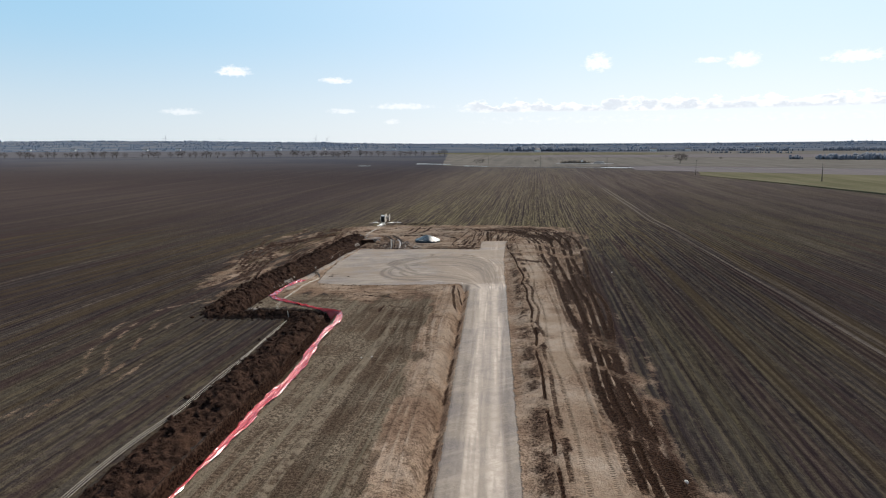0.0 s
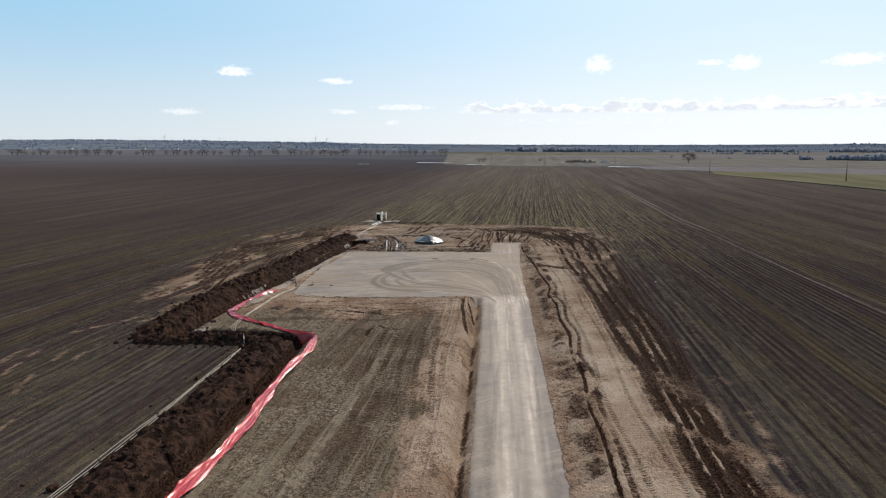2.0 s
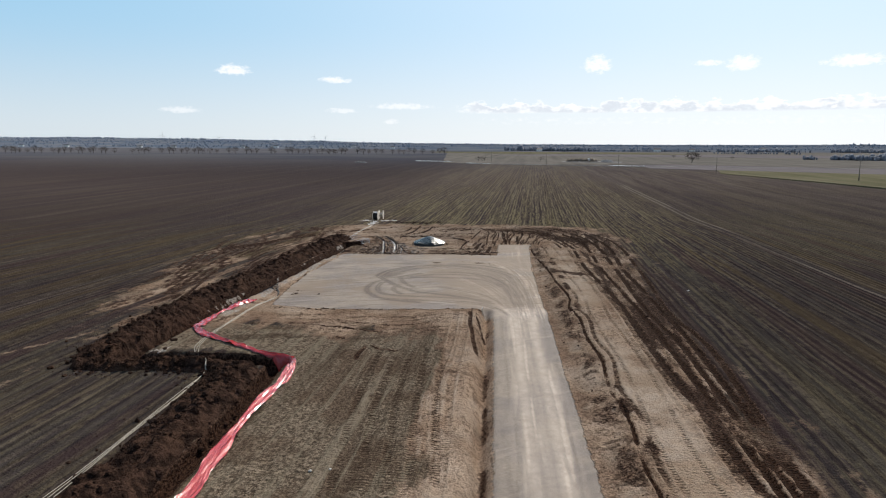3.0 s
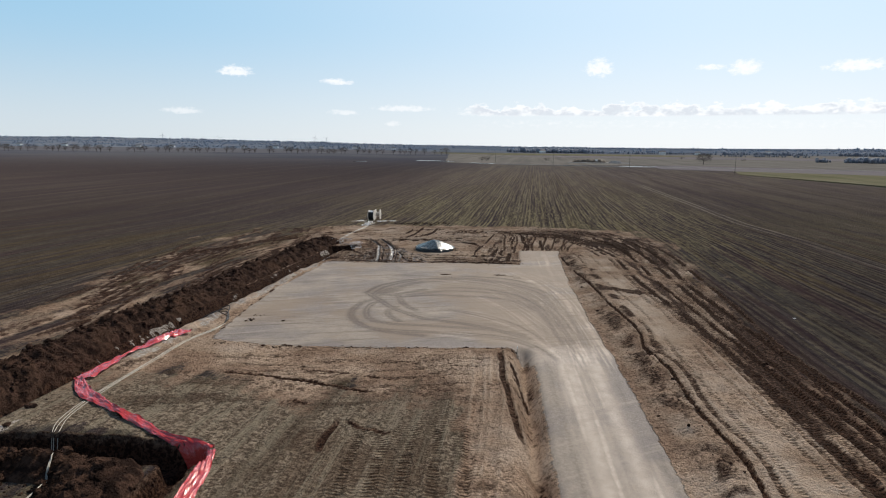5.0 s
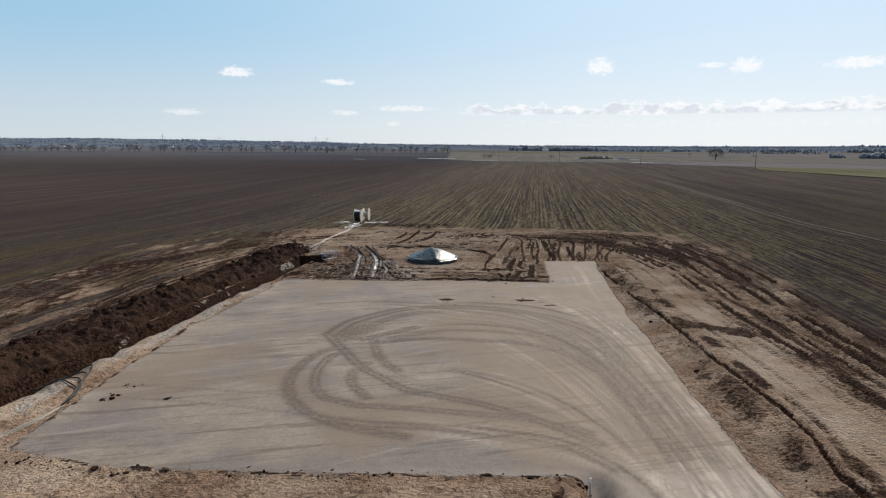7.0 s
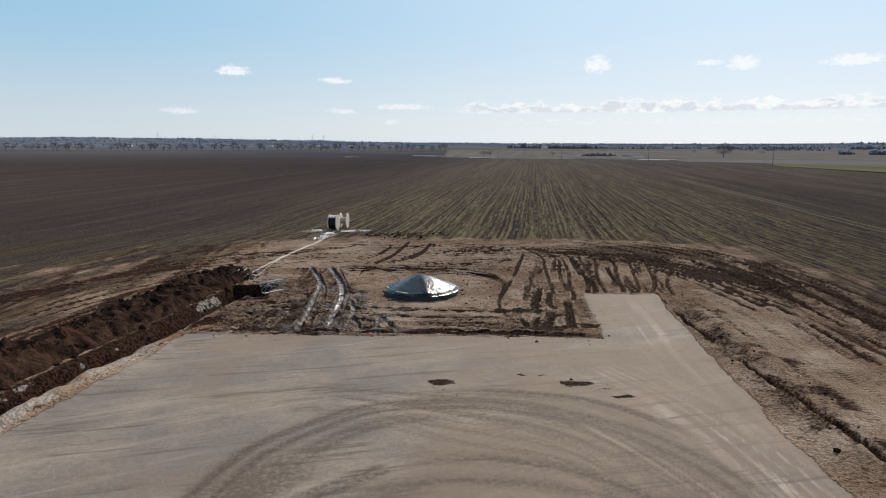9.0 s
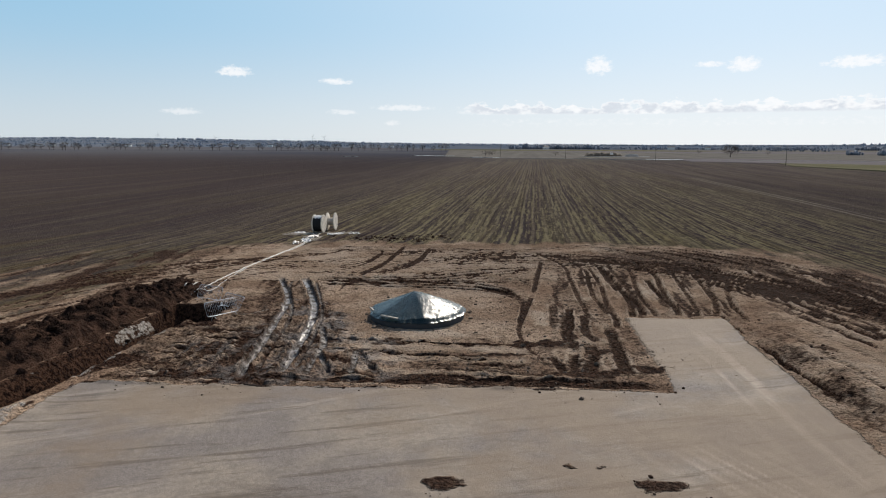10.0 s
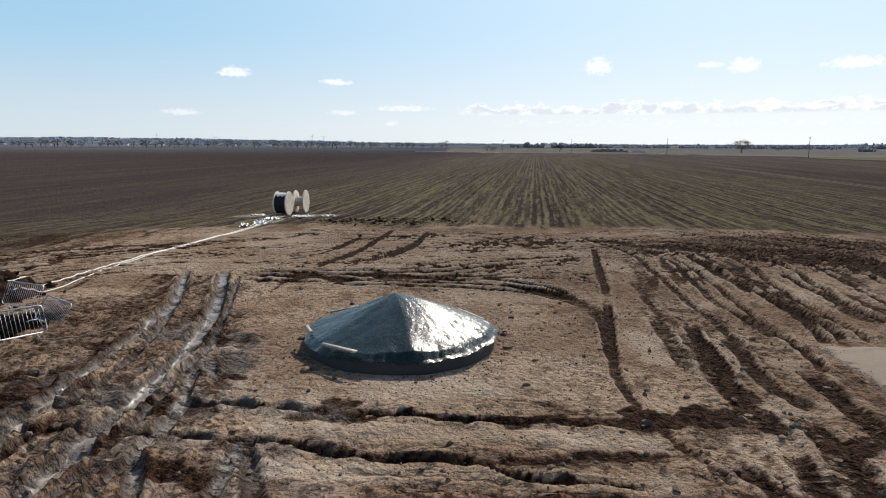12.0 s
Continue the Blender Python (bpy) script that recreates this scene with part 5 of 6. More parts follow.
def foil(name, colour, rough, scale=6.0, depth=0.02, coat=0.3):
    g = Nodes(name)
    crease, fine = g.noise(scale, 6, 0.6, distort=0.8), g.noise(scale * 6, 4)
    dust = g.noise(1.2, 5)
    col = g.mix(g.band(dust, 0.5, 0.75, 0.0, 0.35), colour, [0.8 * c + 0.022 for c in colour])
    g.set(Base_Color=col, Roughness=g.band(fine, 0.3, 0.7, rough * 0.7, rough * 1.4), Coat_Weight=coat, Coat_Roughness=0.12, Specular_IOR_Level=0.5,
          Normal=g.bump(g.math("ADD", crease, g.math("MULTIPLY", fine, 0.2)), depth))
    return g.mat


DARK_FOIL = foil("dark_green_plastic", (0.004, 0.015, 0.013), 0.26, 5.0, 0.02, 0.0)
RED_FOIL = foil("red_plastic", (0.42, 0.03, 0.024), 0.2, 7.0, 0.04, 0.5)
WHITE_FOIL = foil("white_plastic", (0.6, 0.58, 0.55), 0.35, 3.0, 0.06)
TIMBER = plain("pale_timber", (0.3, 0.27, 0.225), 0.75, 0, 0.3, 4.0, 0.01)
DRUM_WOOD = plain("bleached_drum_wood", (0.5, 0.455, 0.39), 0.8, 0, 0.28, 2.0, 0.015)
# near-black rim concrete: the shade below the sheet edge is in its colour
SHADED_CONCRETE = plain("shaded_concrete", (0.03, 0.032, 0.035), 0.9, 0, 0.2, 2.0, 0.01)
BLACK_CABLE = plain("black_cable", (0.012, 0.011, 0.011), 0.8, 0, 0.3, 3.0, 0.01)
BROWN_CABLE = plain("brown_cable", (0.085, 0.064, 0.047), 0.8, 0, 0.3, 3.0, 0.01)
PALE_CABLE = plain("pale_cable_sheath", (0.3, 0.27, 0.215), 0.55, 0, 0.25, 3.0, 0.005)
WHITE_CABLE = plain("white_conduit", (0.5, 0.48, 0.44), 0.5, 0, 0.2, 3.0, 0.005)
STEEL = plain("galvanised_steel", (0.42, 0.43, 0.45), 0.5, 0.85, 0.15, 5.0, 0.003)
POLE_WOOD = plain("weathered_pole", (0.13, 0.115, 0.1), 0.85, 0, 0.3, 2.0, 0.01)
PORCELAIN = plain("insulator", (0.3, 0.3, 0.28), 0.3, 0, 0.1, 4.0, 0.0)
BARK = plain("bark", (0.05, 0.042, 0.036), 0.9, 0, 0.35, 1.5, 0.03)
TWIGS = plain("bare_twigs", (0.062, 0.05, 0.042), 0.9, 0, 0.35, 0.6, 0.02)
# both woodland colours have distance haze tinted into them
NEAR_WOOD = plain("hazed_woodland", (0.135, 0.152, 0.185), 0.95, 0, 0.12, 0.05, 0.0)
FAR_WOOD = plain("hazed_far_woodland", (0.13, 0.17, 0.235), 0.95, 0, 0.12, 0.03, 0.0)
STRAW = plain("weathered_straw", (0.11, 0.085, 0.06), 0.95, 0, 0.4, 0.4, 0.1)
RENDERED = plain("pale_render", (0.62, 0.62, 0.6), 0.85, 0, 0.1, 0.3, 0.01)
ROOFING = plain("grey_roofing", (0.13, 0.12, 0.12), 0.8, 0, 0.2, 0.3, 0.01)
WHITE_PAINT = plain("white_tower_paint", (0.6, 0.62, 0.64), 0.5, 0, 0.08, 0.2, 0.0)

# ---- the tented foundation mound ----
MX, MY = -5.2, 148.3


def mound():
    rng = random.Random(4)
    z0 = ground_z(MX, MY) - 0.02
    root = thing("foundation_mound", (MX, MY, z0), 0, "round foundation tented under glossy dark green plastic sheeting", "foundation")
    bm = bmesh.new()
    lathe(bm, [(0.0, 0.0), (2.86, -0.08), (2.9, 0.1), (2.87, 0.42), (2.7, 0.49), (0.0, 0.49)], 72)
    part("concrete_ring", bm, SHADED_CONCRETE, root, "concrete rim under the sheet edge, its shade painted near-black")
    # the sheet hangs from a peak a little behind the middle, in taut panels
    bm = bmesh.new()
    N, M = 220, 46
    px, py, top = -0.25, 0.55, 1.52
    panels = [radians(q) for q in (-118, -38, 22, 80, 140, 196)]
    folds = [rng.uniform(0, math.tau) for _ in range(5)]
    grid = []
    for j in range(M + 1):
        v = j / M
        ring = []
        for k in range(N):
            a0 = k * math.tau / N
            edge = 2.97 + 0.05 * math.sin(5 * a0 + 1) + 0.035 * math.sin(13 * a0) + 0.03 * noise.noise((7 * math.cos(a0), 7 * math.sin(a0), 2))
            x, y = px * (1 - v) + edge * math.cos(a0) * v, py * (1 - v) + edge * math.sin(a0) * v
            # height falls almost straight to the rim, then turns over it
            face = max((math.cos(q) * (x - px) + math.sin(q) * (y - py)) / (2.86 - px * math.cos(q) - py * math.sin(q)) for q in panels)
            lean = 0.5 * face + 0.5 * v / 0.95
            bulge = 0.97 + 0.75 * max(0.0, math.cos(a0 + 0.6)) ** 2
            z = top - (top - 0.5) * lean ** bulge if v < 0.95 else 0.48 - 0.07 * ((v - 0.95) / 0.05) ** 1.3
            ridge = sum(max(0, math.cos(a0 - f)) ** 60 for f in folds)
            z += 0.025 * ridge * v * (1 - v) * 3
            p = Vector((3.2 * math.cos(a0) * (0.4 + v), 3.2 * math.sin(a0) * (0.4 + v), 4 * v))
            slack = 0.45 + 0.75 * max(0.0, math.cos(a0 + 0.5)) ** 2
            wr = noise.noise((a0 * 5 + 3 * v, 2.2 * v, 1.0)) * 0.015 * min(1, 3 * v) + noise.noise(p * 1.3) * 0.05 * v * slack
            wr += 0.05 * v * slack * abs(noise.noise((a0 * 15 + 9 * v, 4 * v, 3.0))) + 0.016 * slack * v * noise.noise((a0 * 34 - 12 * v, 14 * v, 8.0))
            z += wr
            if v > 0.8:
                z += 0.045 * noise.noise((a0 * 16, v * 3, 5)) * (v - 0.8) / 0.2 + 0.03 * noise.noise((a0 * 37, v * 9, 9)) * (v - 0.8) / 0.2
            if v == 1.0:
                z -= 0.02 + 0.08 * noise.noise((a0 * 6, 3.3, 0))
            ring.append(bm.verts.new((x, y, z)))
        grid.append(ring)
    for r0, r1 in zip(grid[:-1], grid[1:]):
        for k in range(N):
            if r0 is grid[0]:
                continue
            bm.faces.new((r0[k], r0[(k + 1) % N], r1[(k + 1) % N], r1[k]))
    tip = bm.verts.new((px, py, top + 0.01))
    for k in range(N):
        bm.faces.new((grid[1][k], tip, grid[1][(k + 1) % N]))
    bmesh.ops.delete(bm, geom=grid[0], context="VERTS")
    bmesh.ops.recalc_face_normals(bm, faces=bm.faces)
    part("plastic_sheet", bm, DARK_FOIL, root)
    for a0, l0, r, tilt in ((-2.15, 1.25, 2.8, 4), (-2.95, 0.75, 2.82, 60), (0.55, 1.6, 2.55, 0), (1.25, 1.3, 2.7, 0), (2.4, 1.2, 2.75, 0)):
        bm = box(bmesh.new(), (-l0 / 2, -0.055, -0.022), (l0 / 2, 0.055, 0.022))
        bmesh.ops.bevel(bm, geom=bm.edges[:], offset=0.008, segments=1)
        b = part("batten", bm, TIMBER, root, "pale timber batten weighing down the sheet")
        b.matrix_basis = pose(r * math.cos(a0), r * math.sin(a0), 0.64, 12, 0, math.degrees(a0) + 90 + tilt * 0.2)


mound()


# ---- cable drums ----
def drum(place, turn, half, full, label, wound):
    R = 1.18
    root = thing("cable_drum", place, turn, label, "cable drum", "cable drums at the field edge")
    for side in (-1, 1):
        bm = lathe(bmesh.new(), [(0.09, 0), (R - 0.03, 0), (R, 0.02), (R, 0.08), (R - 0.03, 0.1), (0.09, 0.1), (0.09, 0)], 40, "x")
        f = part("flange", bm, DRUM_WOOD, root)
        f.matrix_basis = pose(side * half - 0.05, 0, R)
        for k in range(6):
            c, s = 0.55 * math.cos(k * math.tau / 6), 0.55 * math.sin(k * math.tau / 6)
            part("bolt", stick(bmesh.new(), (side * 0.05, c, s), (side * 0.1, c, s), 0.035, 0.035, 6), STEEL, f).matrix_basis = pose(0.05, 0, 0)
        for k in range(9):
            y0 = -1.0 + k * 0.25
            w = math.sqrt(max(0.02, (R - 0.06) ** 2 - y0 * y0))
            part("board", box(bmesh.new(), (-0.012, y0 - 0.115, -w), (0.012, y0 + 0.115, w)), DRUM_WOOD, f, smooth=False).matrix_basis = pose(0.05 + side * 0.058, 0, 0, 8)
    bm = lathe(bmesh.new(), [(0.5, -half), (0.5, half)], 24, "x")
    part("core", bm, DRUM_WOOD, root).matrix_basis = pose(0, 0, R)
    if full > 0.55:
        prof = []
        n = int(half * 2 / 0.055)
        for k in range(n + 1):
            x = -half + 0.04 + (2 * half - 0.08) * k / n
            prof += [(full - 0.025, x - 0.013), (full, x), (full - 0.025, x + 0.013)]
        bm = lathe(bmesh.new(), [(0.5, -half + 0.02)] + prof + [(0.5, half - 0.02)], 40, "x")
        part("cable_winding", bm, wound, root, "cable wound on the drum").matrix_basis = pose(0, 0, R)
        bm = bmesh.new()
        N = 14
        rows = []
        for i in range(9):
            x = -half * 0.8 + 1.6 * half * i / 8
            rows.append([bm.verts.new((x, (full + 0.03 + 0.03 * noise.noise((x * 4, k, 1))) * math.sin(a0), (full + 0.03 + 0.04 * noise.noise((x * 4, k * 0.7, 6))) * math.cos(a0)))
                         for k, a0 in ((k, -0.75 + 1.3 * k / N + 0.12 * math.sin(i * 2)) for k in range(N + 1))])
        for r0, r1 in zip(rows[:-1], rows[1:]):
            for k in range(N):
                bm.faces.new((r0[k], r0[k + 1], r1[k + 1], r1[k]))
        part("wrapping", bm, WHITE_FOIL, root, "torn white plastic wrapping").matrix_basis = pose(0, 0, R)
    return root


drum((-20.25, 192.0, ground_z(-20.25, 192.0) - 0.04), -6, 0.6, 1.02, "wooden cable drum wound with black cable, pale flanges", BLACK_CABLE)
drum((-19.25, 195.3, ground_z(-19.25, 195.3) - 0.04), -4, 0.52, 0.5, "almost empty wooden cable drum with bleached flanges", BROWN_CABLE)


# ---- plastic scraps, cables, red sheeting ----
def scrap(x, y, w, l, turn, seed, material, label, rise=0.18):
    """A crumpled sheet lying on the ground."""
    bm = bmesh.new()
    n = 16
    grid = [[bm.verts.new(((i / n - 0.5) * w * (1 + 0.35 * noise.noise((j * 0.4, seed, 0))), (j / n - 0.5) * l * (1 + 0.3 * noise.noise((i * 0.4, seed, 4))),
                           0.03 + rise * max(0, noise.noise((i * 0.35, j * 0.35, seed)) + 0.25 * noise.noise((i * 0.9, j * 0.9, seed)))))
             for i in range(n + 1)] for j in range(n + 1)]
    for j in range(n):
        for i in range(n):
            if not (noise.noise((i * 0.3, j * 0.3, seed + 9)) > 0.35 and (i in (0, n - 1) or j in (0, n - 1))):
                bm.faces.new((grid[j][i], grid[j][i + 1], grid[j + 1][i + 1], grid[j + 1][i]))
    ob = part("plastic_scrap", bm, material)
    ob.matrix_basis = pose(x, y, ground_z(x, y) + 0.03, 0, 0, turn)
    return tagged(ob, label, "plastic sheet", "plastic scraps")


for k, (x, y, w, l, turn) in enumerate(((-20.0, 183.4, 1.2, 2.6, 25), (-19.9, 186.2, 0.9, 2.2, -20), (-20.6, 180.9, 0.8, 2.2, 10), (-17.4, 190.2, 1.5, 0.9, 20),
                                        (-15.3, 190.0, 1.5, 1.0, -12), (-22.6, 191.2, 1.6, 1.2, 15), (-18.2, 188.8, 1.0, 0.8, 0))):
    scrap(x, y, 0.8 * w, 0.8 * l, turn, 3.7 * k + 1, WHITE_FOIL, "crumpled white plastic wrapping lying beside the cable drums", 0.42 if k < 3 or k == 4 else 0.26)


def cable(pts, r, material, label, name="cable", lift=0.0, sway=0.12, seed=0.0, group="laid cables"):
    line = curve_points(pts, 10)
    run = [Vector((x + sway * noise.noise((i * 0.13, seed, 1.0)), y, 0)) for i, (x, y) in enumerate(line)]
    out = [Vector((p.x, p.y, top_z(p.x, p.y) + r + lift)) for p in run]
    for _ in range(3):
        out = [out[0]] + [Vector((b0.x, b0.y, (a0.z + 2 * b0.z + c0.z) / 4)) for a0, b0, c0 in zip(out[:-2], out[1:-1], out[2:])] + [out[-1]]
    out = [Vector((p.x, p.y, max(p.z, top_z(p.x, p.y) + r * 0.6))) for p in out]
    return tagged(part(name, tube(bmesh.new(), out, r, 6), material), label, "cable", group)


for k in (-1, 0, 1):
    cable([(-24.9 + 0.28 * k, 8), (-24.3 + 0.24 * k, 37), (-22.7 + 0.22 * k, 49.5), (-21.6 + 0.16 * k, 61), (-20.95 + 0.12 * k, 71), (-20.5 + 0.04 * k, 77.6)], 0.022, PALE_CABLE,
          "pale cable laid along the soil heap", lift=0.06, seed=k * 3.1)
    cable([(-20.5 + 0.04 * k, 77.6), (-21.2, 79.4), (-23.2 + 0.15 * k, 82.6), (-23.9 + 0.2 * k, 86), (-23.5 + 0.12 * k, 93), (-23.0 + 0.1 * k, 99), (-22.2 + 0.12 * k, 102.6), (-22.0, 104.4)], 0.022, PALE_CABLE,
          "pale cable looping across the trench end", seed=k * 5.3 + 1)
for k in range(4):
    cable([(-22.0, 104.3 + 0.2 * k), (-22.3 - 0.2 * k, 106.2 + 0.5 * k), (-23.4, 106.9 + 0.9 * k), (-24.6, 106.2 + 0.9 * k), (-25.4, 105.4 + 0.8 * k)], 0.04, BLACK_CABLE,
          "black cable end drooping into the trench", lift=0.05, seed=k * 1.7)
cable([(-21.9, 153.6), (-21.6, 156.2), (-21.45, 159.2), (-21.2, 164.6), (-20.8, 170.8), (-19.9, 177.6), (-20.0, 183.5), (-20.2, 189.0)], 0.04, WHITE_CABLE, "white conduit running from trench to cable drum", sway=0.05)
cable([(-21.3, 153.2), (-20.7, 155.6), (-20.9, 158.6), (-21.05, 164.6), (-20.65, 170.8), (-19.7, 177.6), (-19.7, 183.5), (-19.8, 190.6)], 0.03, WHITE_CABLE, "white conduit running from trench to cable drum", sway=0.05, seed=2)
cable([(-20.2, 181), (-20.4, 185), (-20.6, 190.8)], 0.035, WHITE_CABLE, "white conduit running from trench to cable drum", sway=0.05, seed=4)
cable([(-16.6, 148.2), (-15.8, 148.6), (-14.8, 149.6)], 0.01, PALE_CABLE, "thin pale cord trodden into the mud", name="cord", sway=0.2, seed=8, group="")


def red_strip(pts, width, seed, label):
    """Warning sheeting, thrown down in folds along a line."""
    line = curve_points(pts, 14)
    bm = bmesh.new()
    n, prev, s = 14, None, 0.0
    for i, (x, y) in enumerate(line):
        a0 = line[min(i + 1, len(line) - 1)] - line[max(i - 1, 0)]
        a0 = a0 / np.linalg.norm(a0)
        ox, oy = a0[1], -a0[0]
        s += float(np.linalg.norm(line[i] - line[i - 1])) if i else 0.0
        pinch = 0.55 + 0.6 * abs(noise.noise((s * 0.16, seed, 0.0))) * 1.6
        w = width * min(1.15, pinch)
        off = 0.25 * noise.noise((s * 0.3, seed, 7.0))
        ring = []
        for k in range(n + 1):
            v = k / n - 0.5
            px, py = x + ox * (v * w + off), y + oy * (v * w + off)
            fold = 0.26 * abs(noise.noise((s * 0.8 + 3 * v, v * 6.5, seed))) + 0.08 * noise.noise((s * 2.2, v * 13, seed + 3)) + 0.14 * math.exp(-((v + 0.32) / 0.12) ** 2) * (0.4 + noise.noise((s * 0.35, 0, seed)))
            ring.append(bm.verts.new((px, py, top_z(px, py) + 0.05 + max(fold, 0))))
        if prev:
            for k in range(n):
                bm.faces.new((prev[k], prev[k + 1], ring[k + 1], ring[k]))
        prev = ring
    return tagged(part("warning_sheet", bm, RED_FOIL), label, "plastic sheet", "red sheeting along the trench")


red_strip([(-25.3, 101.2), (-25.5, 98), (-26.2, 93.5), (-26.2, 90.2)], 1.9, 1.0, "glossy red warning sheeting fallen along the trench edge")
red_strip([(-26.3, 90.2), (-25.0, 88.3), (-22.7, 86.4), (-19.0, 83.7), (-15.6, 81.6), (-14.7, 81.0)], 0.85, 5.0, "narrow twisted red warning sheeting round the trench end")
red_strip([(-14.6, 81.1), (-14.1, 78.6), (-14.3, 75), (-14.9, 70), (-14.9, 65), (-14.8, 60), (-15.5, 54), (-16.3, 48), (-16.9, 42.5), (-17.6, 37), (-19.0, 26), (-20.2, 14)], 1.25, 9.0,
          "long glossy red warning sheeting lying in folds beside the trench")
scrap(-24.3, 100.2, 1.3, 2.0, -20, 44.0, RED_FOIL, "torn piece of glossy red sheeting beside the trench", 0.25)


# ---- crowd barriers round the pit ----
def barrier():
    root = thing("crowd_barrier", (0, 0, 0), 0, "galvanised steel crowd barrier with upright bars, leaning at a pit", "barrier", "barriers round the pit")
    W, r = 1.05, 0.14
    loop = []
    for cx, cz, a0 in ((W - r, 0.22 + r, -90), (W - r, 1.1 - r, 0), (-W + r, 1.1 - r, 90), (-W + r, 0.22 + r, 180)):
        loop += [(cx + r * math.cos(radians(a0 + q)), 0, cz + r * math.sin(radians(a0 + q))) for q in (0, 22, 45, 68, 90)]
    part("frame_tube", tube(bmesh.new(), loop + loop[:1], 0.022, 8), STEEL, root)
    for k in range(17):
        x = -W + 0.12 + k * (2 * W - 0.24) / 16
        part("bar", stick(bmesh.new(), (x, 0, 0.23), (x, 0, 1.09), 0.007, 0.007, 6), STEEL, root)
    for x in (-W + 0.35, W - 0.35):
        bm = tube(bmesh.new(), [(x, -0.3, 0.0), (x, -0.22, 0.08), (x, 0, 0.22), (x, 0.22, 0.08), (x, 0.3, 0.0)], 0.018, 6)
        part("foot", bm, STEEL, root)
    return root


first = barrier()
for k, (x, y, turn, lean) in enumerate(((-17.05, 147.7, 50, -24), (-17.7, 150.2, -38, -34), (-19.6, 151.7, -25, -24))):
    m = pose(x, y, ground_z(x, y) - 0.02, lean, 0, turn)
    if k == 0:
        first.matrix_basis = m
    else:
        copy_thing(first, m)


# ---- loose clods ----
ICO = None


def clods(name, places, material, label, category):
    """Lumps of soil, joined: far too many to count."""
    global ICO
    if ICO is None:
        bm = bmesh.new()
        bmesh.ops.create_icosphere(bm, subdivisions=1, radius=1)
        ICO = (np.array([v.co[:] for v in bm.verts]), np.array([[v.index for v in f.verts] for f in bm.faces]))
        bm.free()
    V, F = ICO
    rng = np.random.default_rng(7)
    verts, faces = [], []
    for i, (x, y, z, r) in enumerate(places):
        lump = V * (1 + 0.35 * rng.uniform(-1, 1, (len(V), 1))) * (r * rng.uniform(0.7, 1.4, 3) * (1, 1, 0.75))
        verts.append(lump + (x, y, z + 0.25 * r))
        faces.append(F + i * len(V))
    me = bpy.data.meshes.new(name)
    me.from_pydata(np.concatenate(verts).tolist(), [], np.concatenate(faces).tolist())
    me.materials.append(material)
    return tagged(new(name, me), label, category, kind="stuff")


def strewn(n, seed, line, spread, size):
    """Places strewn along a line."""
    rng = np.random.default_rng(seed)
    line = curve_points(line, 12)
    out = []
    for _ in range(n):
        p = line[rng.integers(len(line))] + rng.normal(0, spread, 2)
        r = size * (0.35 + rng.pareto(2.6) * 0.5)
        out.append((p[0], p[1], top_z(p[0], p[1]), min(r, 3 * size)))
    return out


SPOTS = strewn(2600, 1, HEAP_A, 1.7, 0.11) + strewn(700, 2, HEAP_B, 1.0, 0.1) + strewn(2400, 3, HEAP_C, 1.5, 0.1)
SPOTS += strewn(260, 4, [(-21, 98.9), (-16.8, 98.0), (-6, 97.6), (2, 97.2)], 0.25, 0.045)
SPOTS += strewn(260, 5, [(-19.4, 136.9), (-6, 136.4), (6.4, 136.1)], 0.3, 0.028)
SPOTS += strewn(900, 6, [(-14, 186.6), (-10, 186.0), (-5, 186.8)], 1.9, 0.075)
SPOTS += strewn(700, 8, u_line((11.0, 40), (11.2, 80), (11.4, 120), (12, 148)), 0.8, 0.04)
SPOTS += strewn(500, 9, u_line((18.5, 40), (20, 90), (22, 130), (23, 160)), 1.6, 0.045)
SPOTS += strewn(40, 10, [(-3.6, 127.3), (-2.9, 126.2)], 0.3, 0.03) + strewn(40, 11, [(2.4, 128.2), (4.6, 127.0)], 0.3, 0.03)
SPOTS += strewn(14, 12, [(-20.4, 105.4), (-20.1, 105.8)], 0.2, 0.1) + strewn(10, 17, [(-20.3, 107.2), (-19.8, 107.4)], 0.2, 0.08) + strewn(4, 18, [(-17.5, 105.3), (-17.3, 105.3)], 0.1, 0.1)
ringline = [(MX + 3.3 * math.cos(q), MY + 3.3 * math.sin(q)) for q in np.linspace(0, math.tau, 14)]
clods("soil_clods", SPOTS, TOPSOIL, "loose dark soil clods strewn over heaps and ruts", "soil clods")
MUD_CLOD = plain("drying_mud", (0.1, 0.07, 0.048), 0.9, 0, 0.5, 3.0, 0.03)
SPOTS = strewn(420, 13, ringline, 0.3, 0.04)
SPOTS += strewn(2600, 14, [(-18, 138.5), (-10, 140), (-2, 139.5), (5, 139), (4, 146), (4, 153)], 1.7, 0.035)
SPOTS += strewn(1800, 15, [(-15, 160), (-5, 161), (6, 164), (14, 166)], 3.0, 0.04)
SPOTS += strewn(900, 16, [(-9, 144), (-1, 144), (1, 150), (-3, 154)], 1.6, 0.025)
clods("mud_crumbs", SPOTS, MUD_CLOD, "small drying mud crumbs round the foundation mound", "soil clods")


# ---- large clods on the soil ridges, each a piece of its ridge ----
def clod_mesh(seed):
    bm = bmesh.new()
    bmesh.ops.create_icosphere(bm, subdivisions=1, radius=1)
    for v in bm.verts:
        v.co *= 1 + 0.45 * noise.noise(v.co * 1.4 + Vector((seed * 5.1, 0, 0)))
        v.co.z *= 0.72
    me = bpy.data.meshes.new("clod")
    bm.to_mesh(me)
    bm.free()
    me.materials.append(TOPSOIL)
    return me


CLODS = [clod_mesh(k) for k in range(5)]
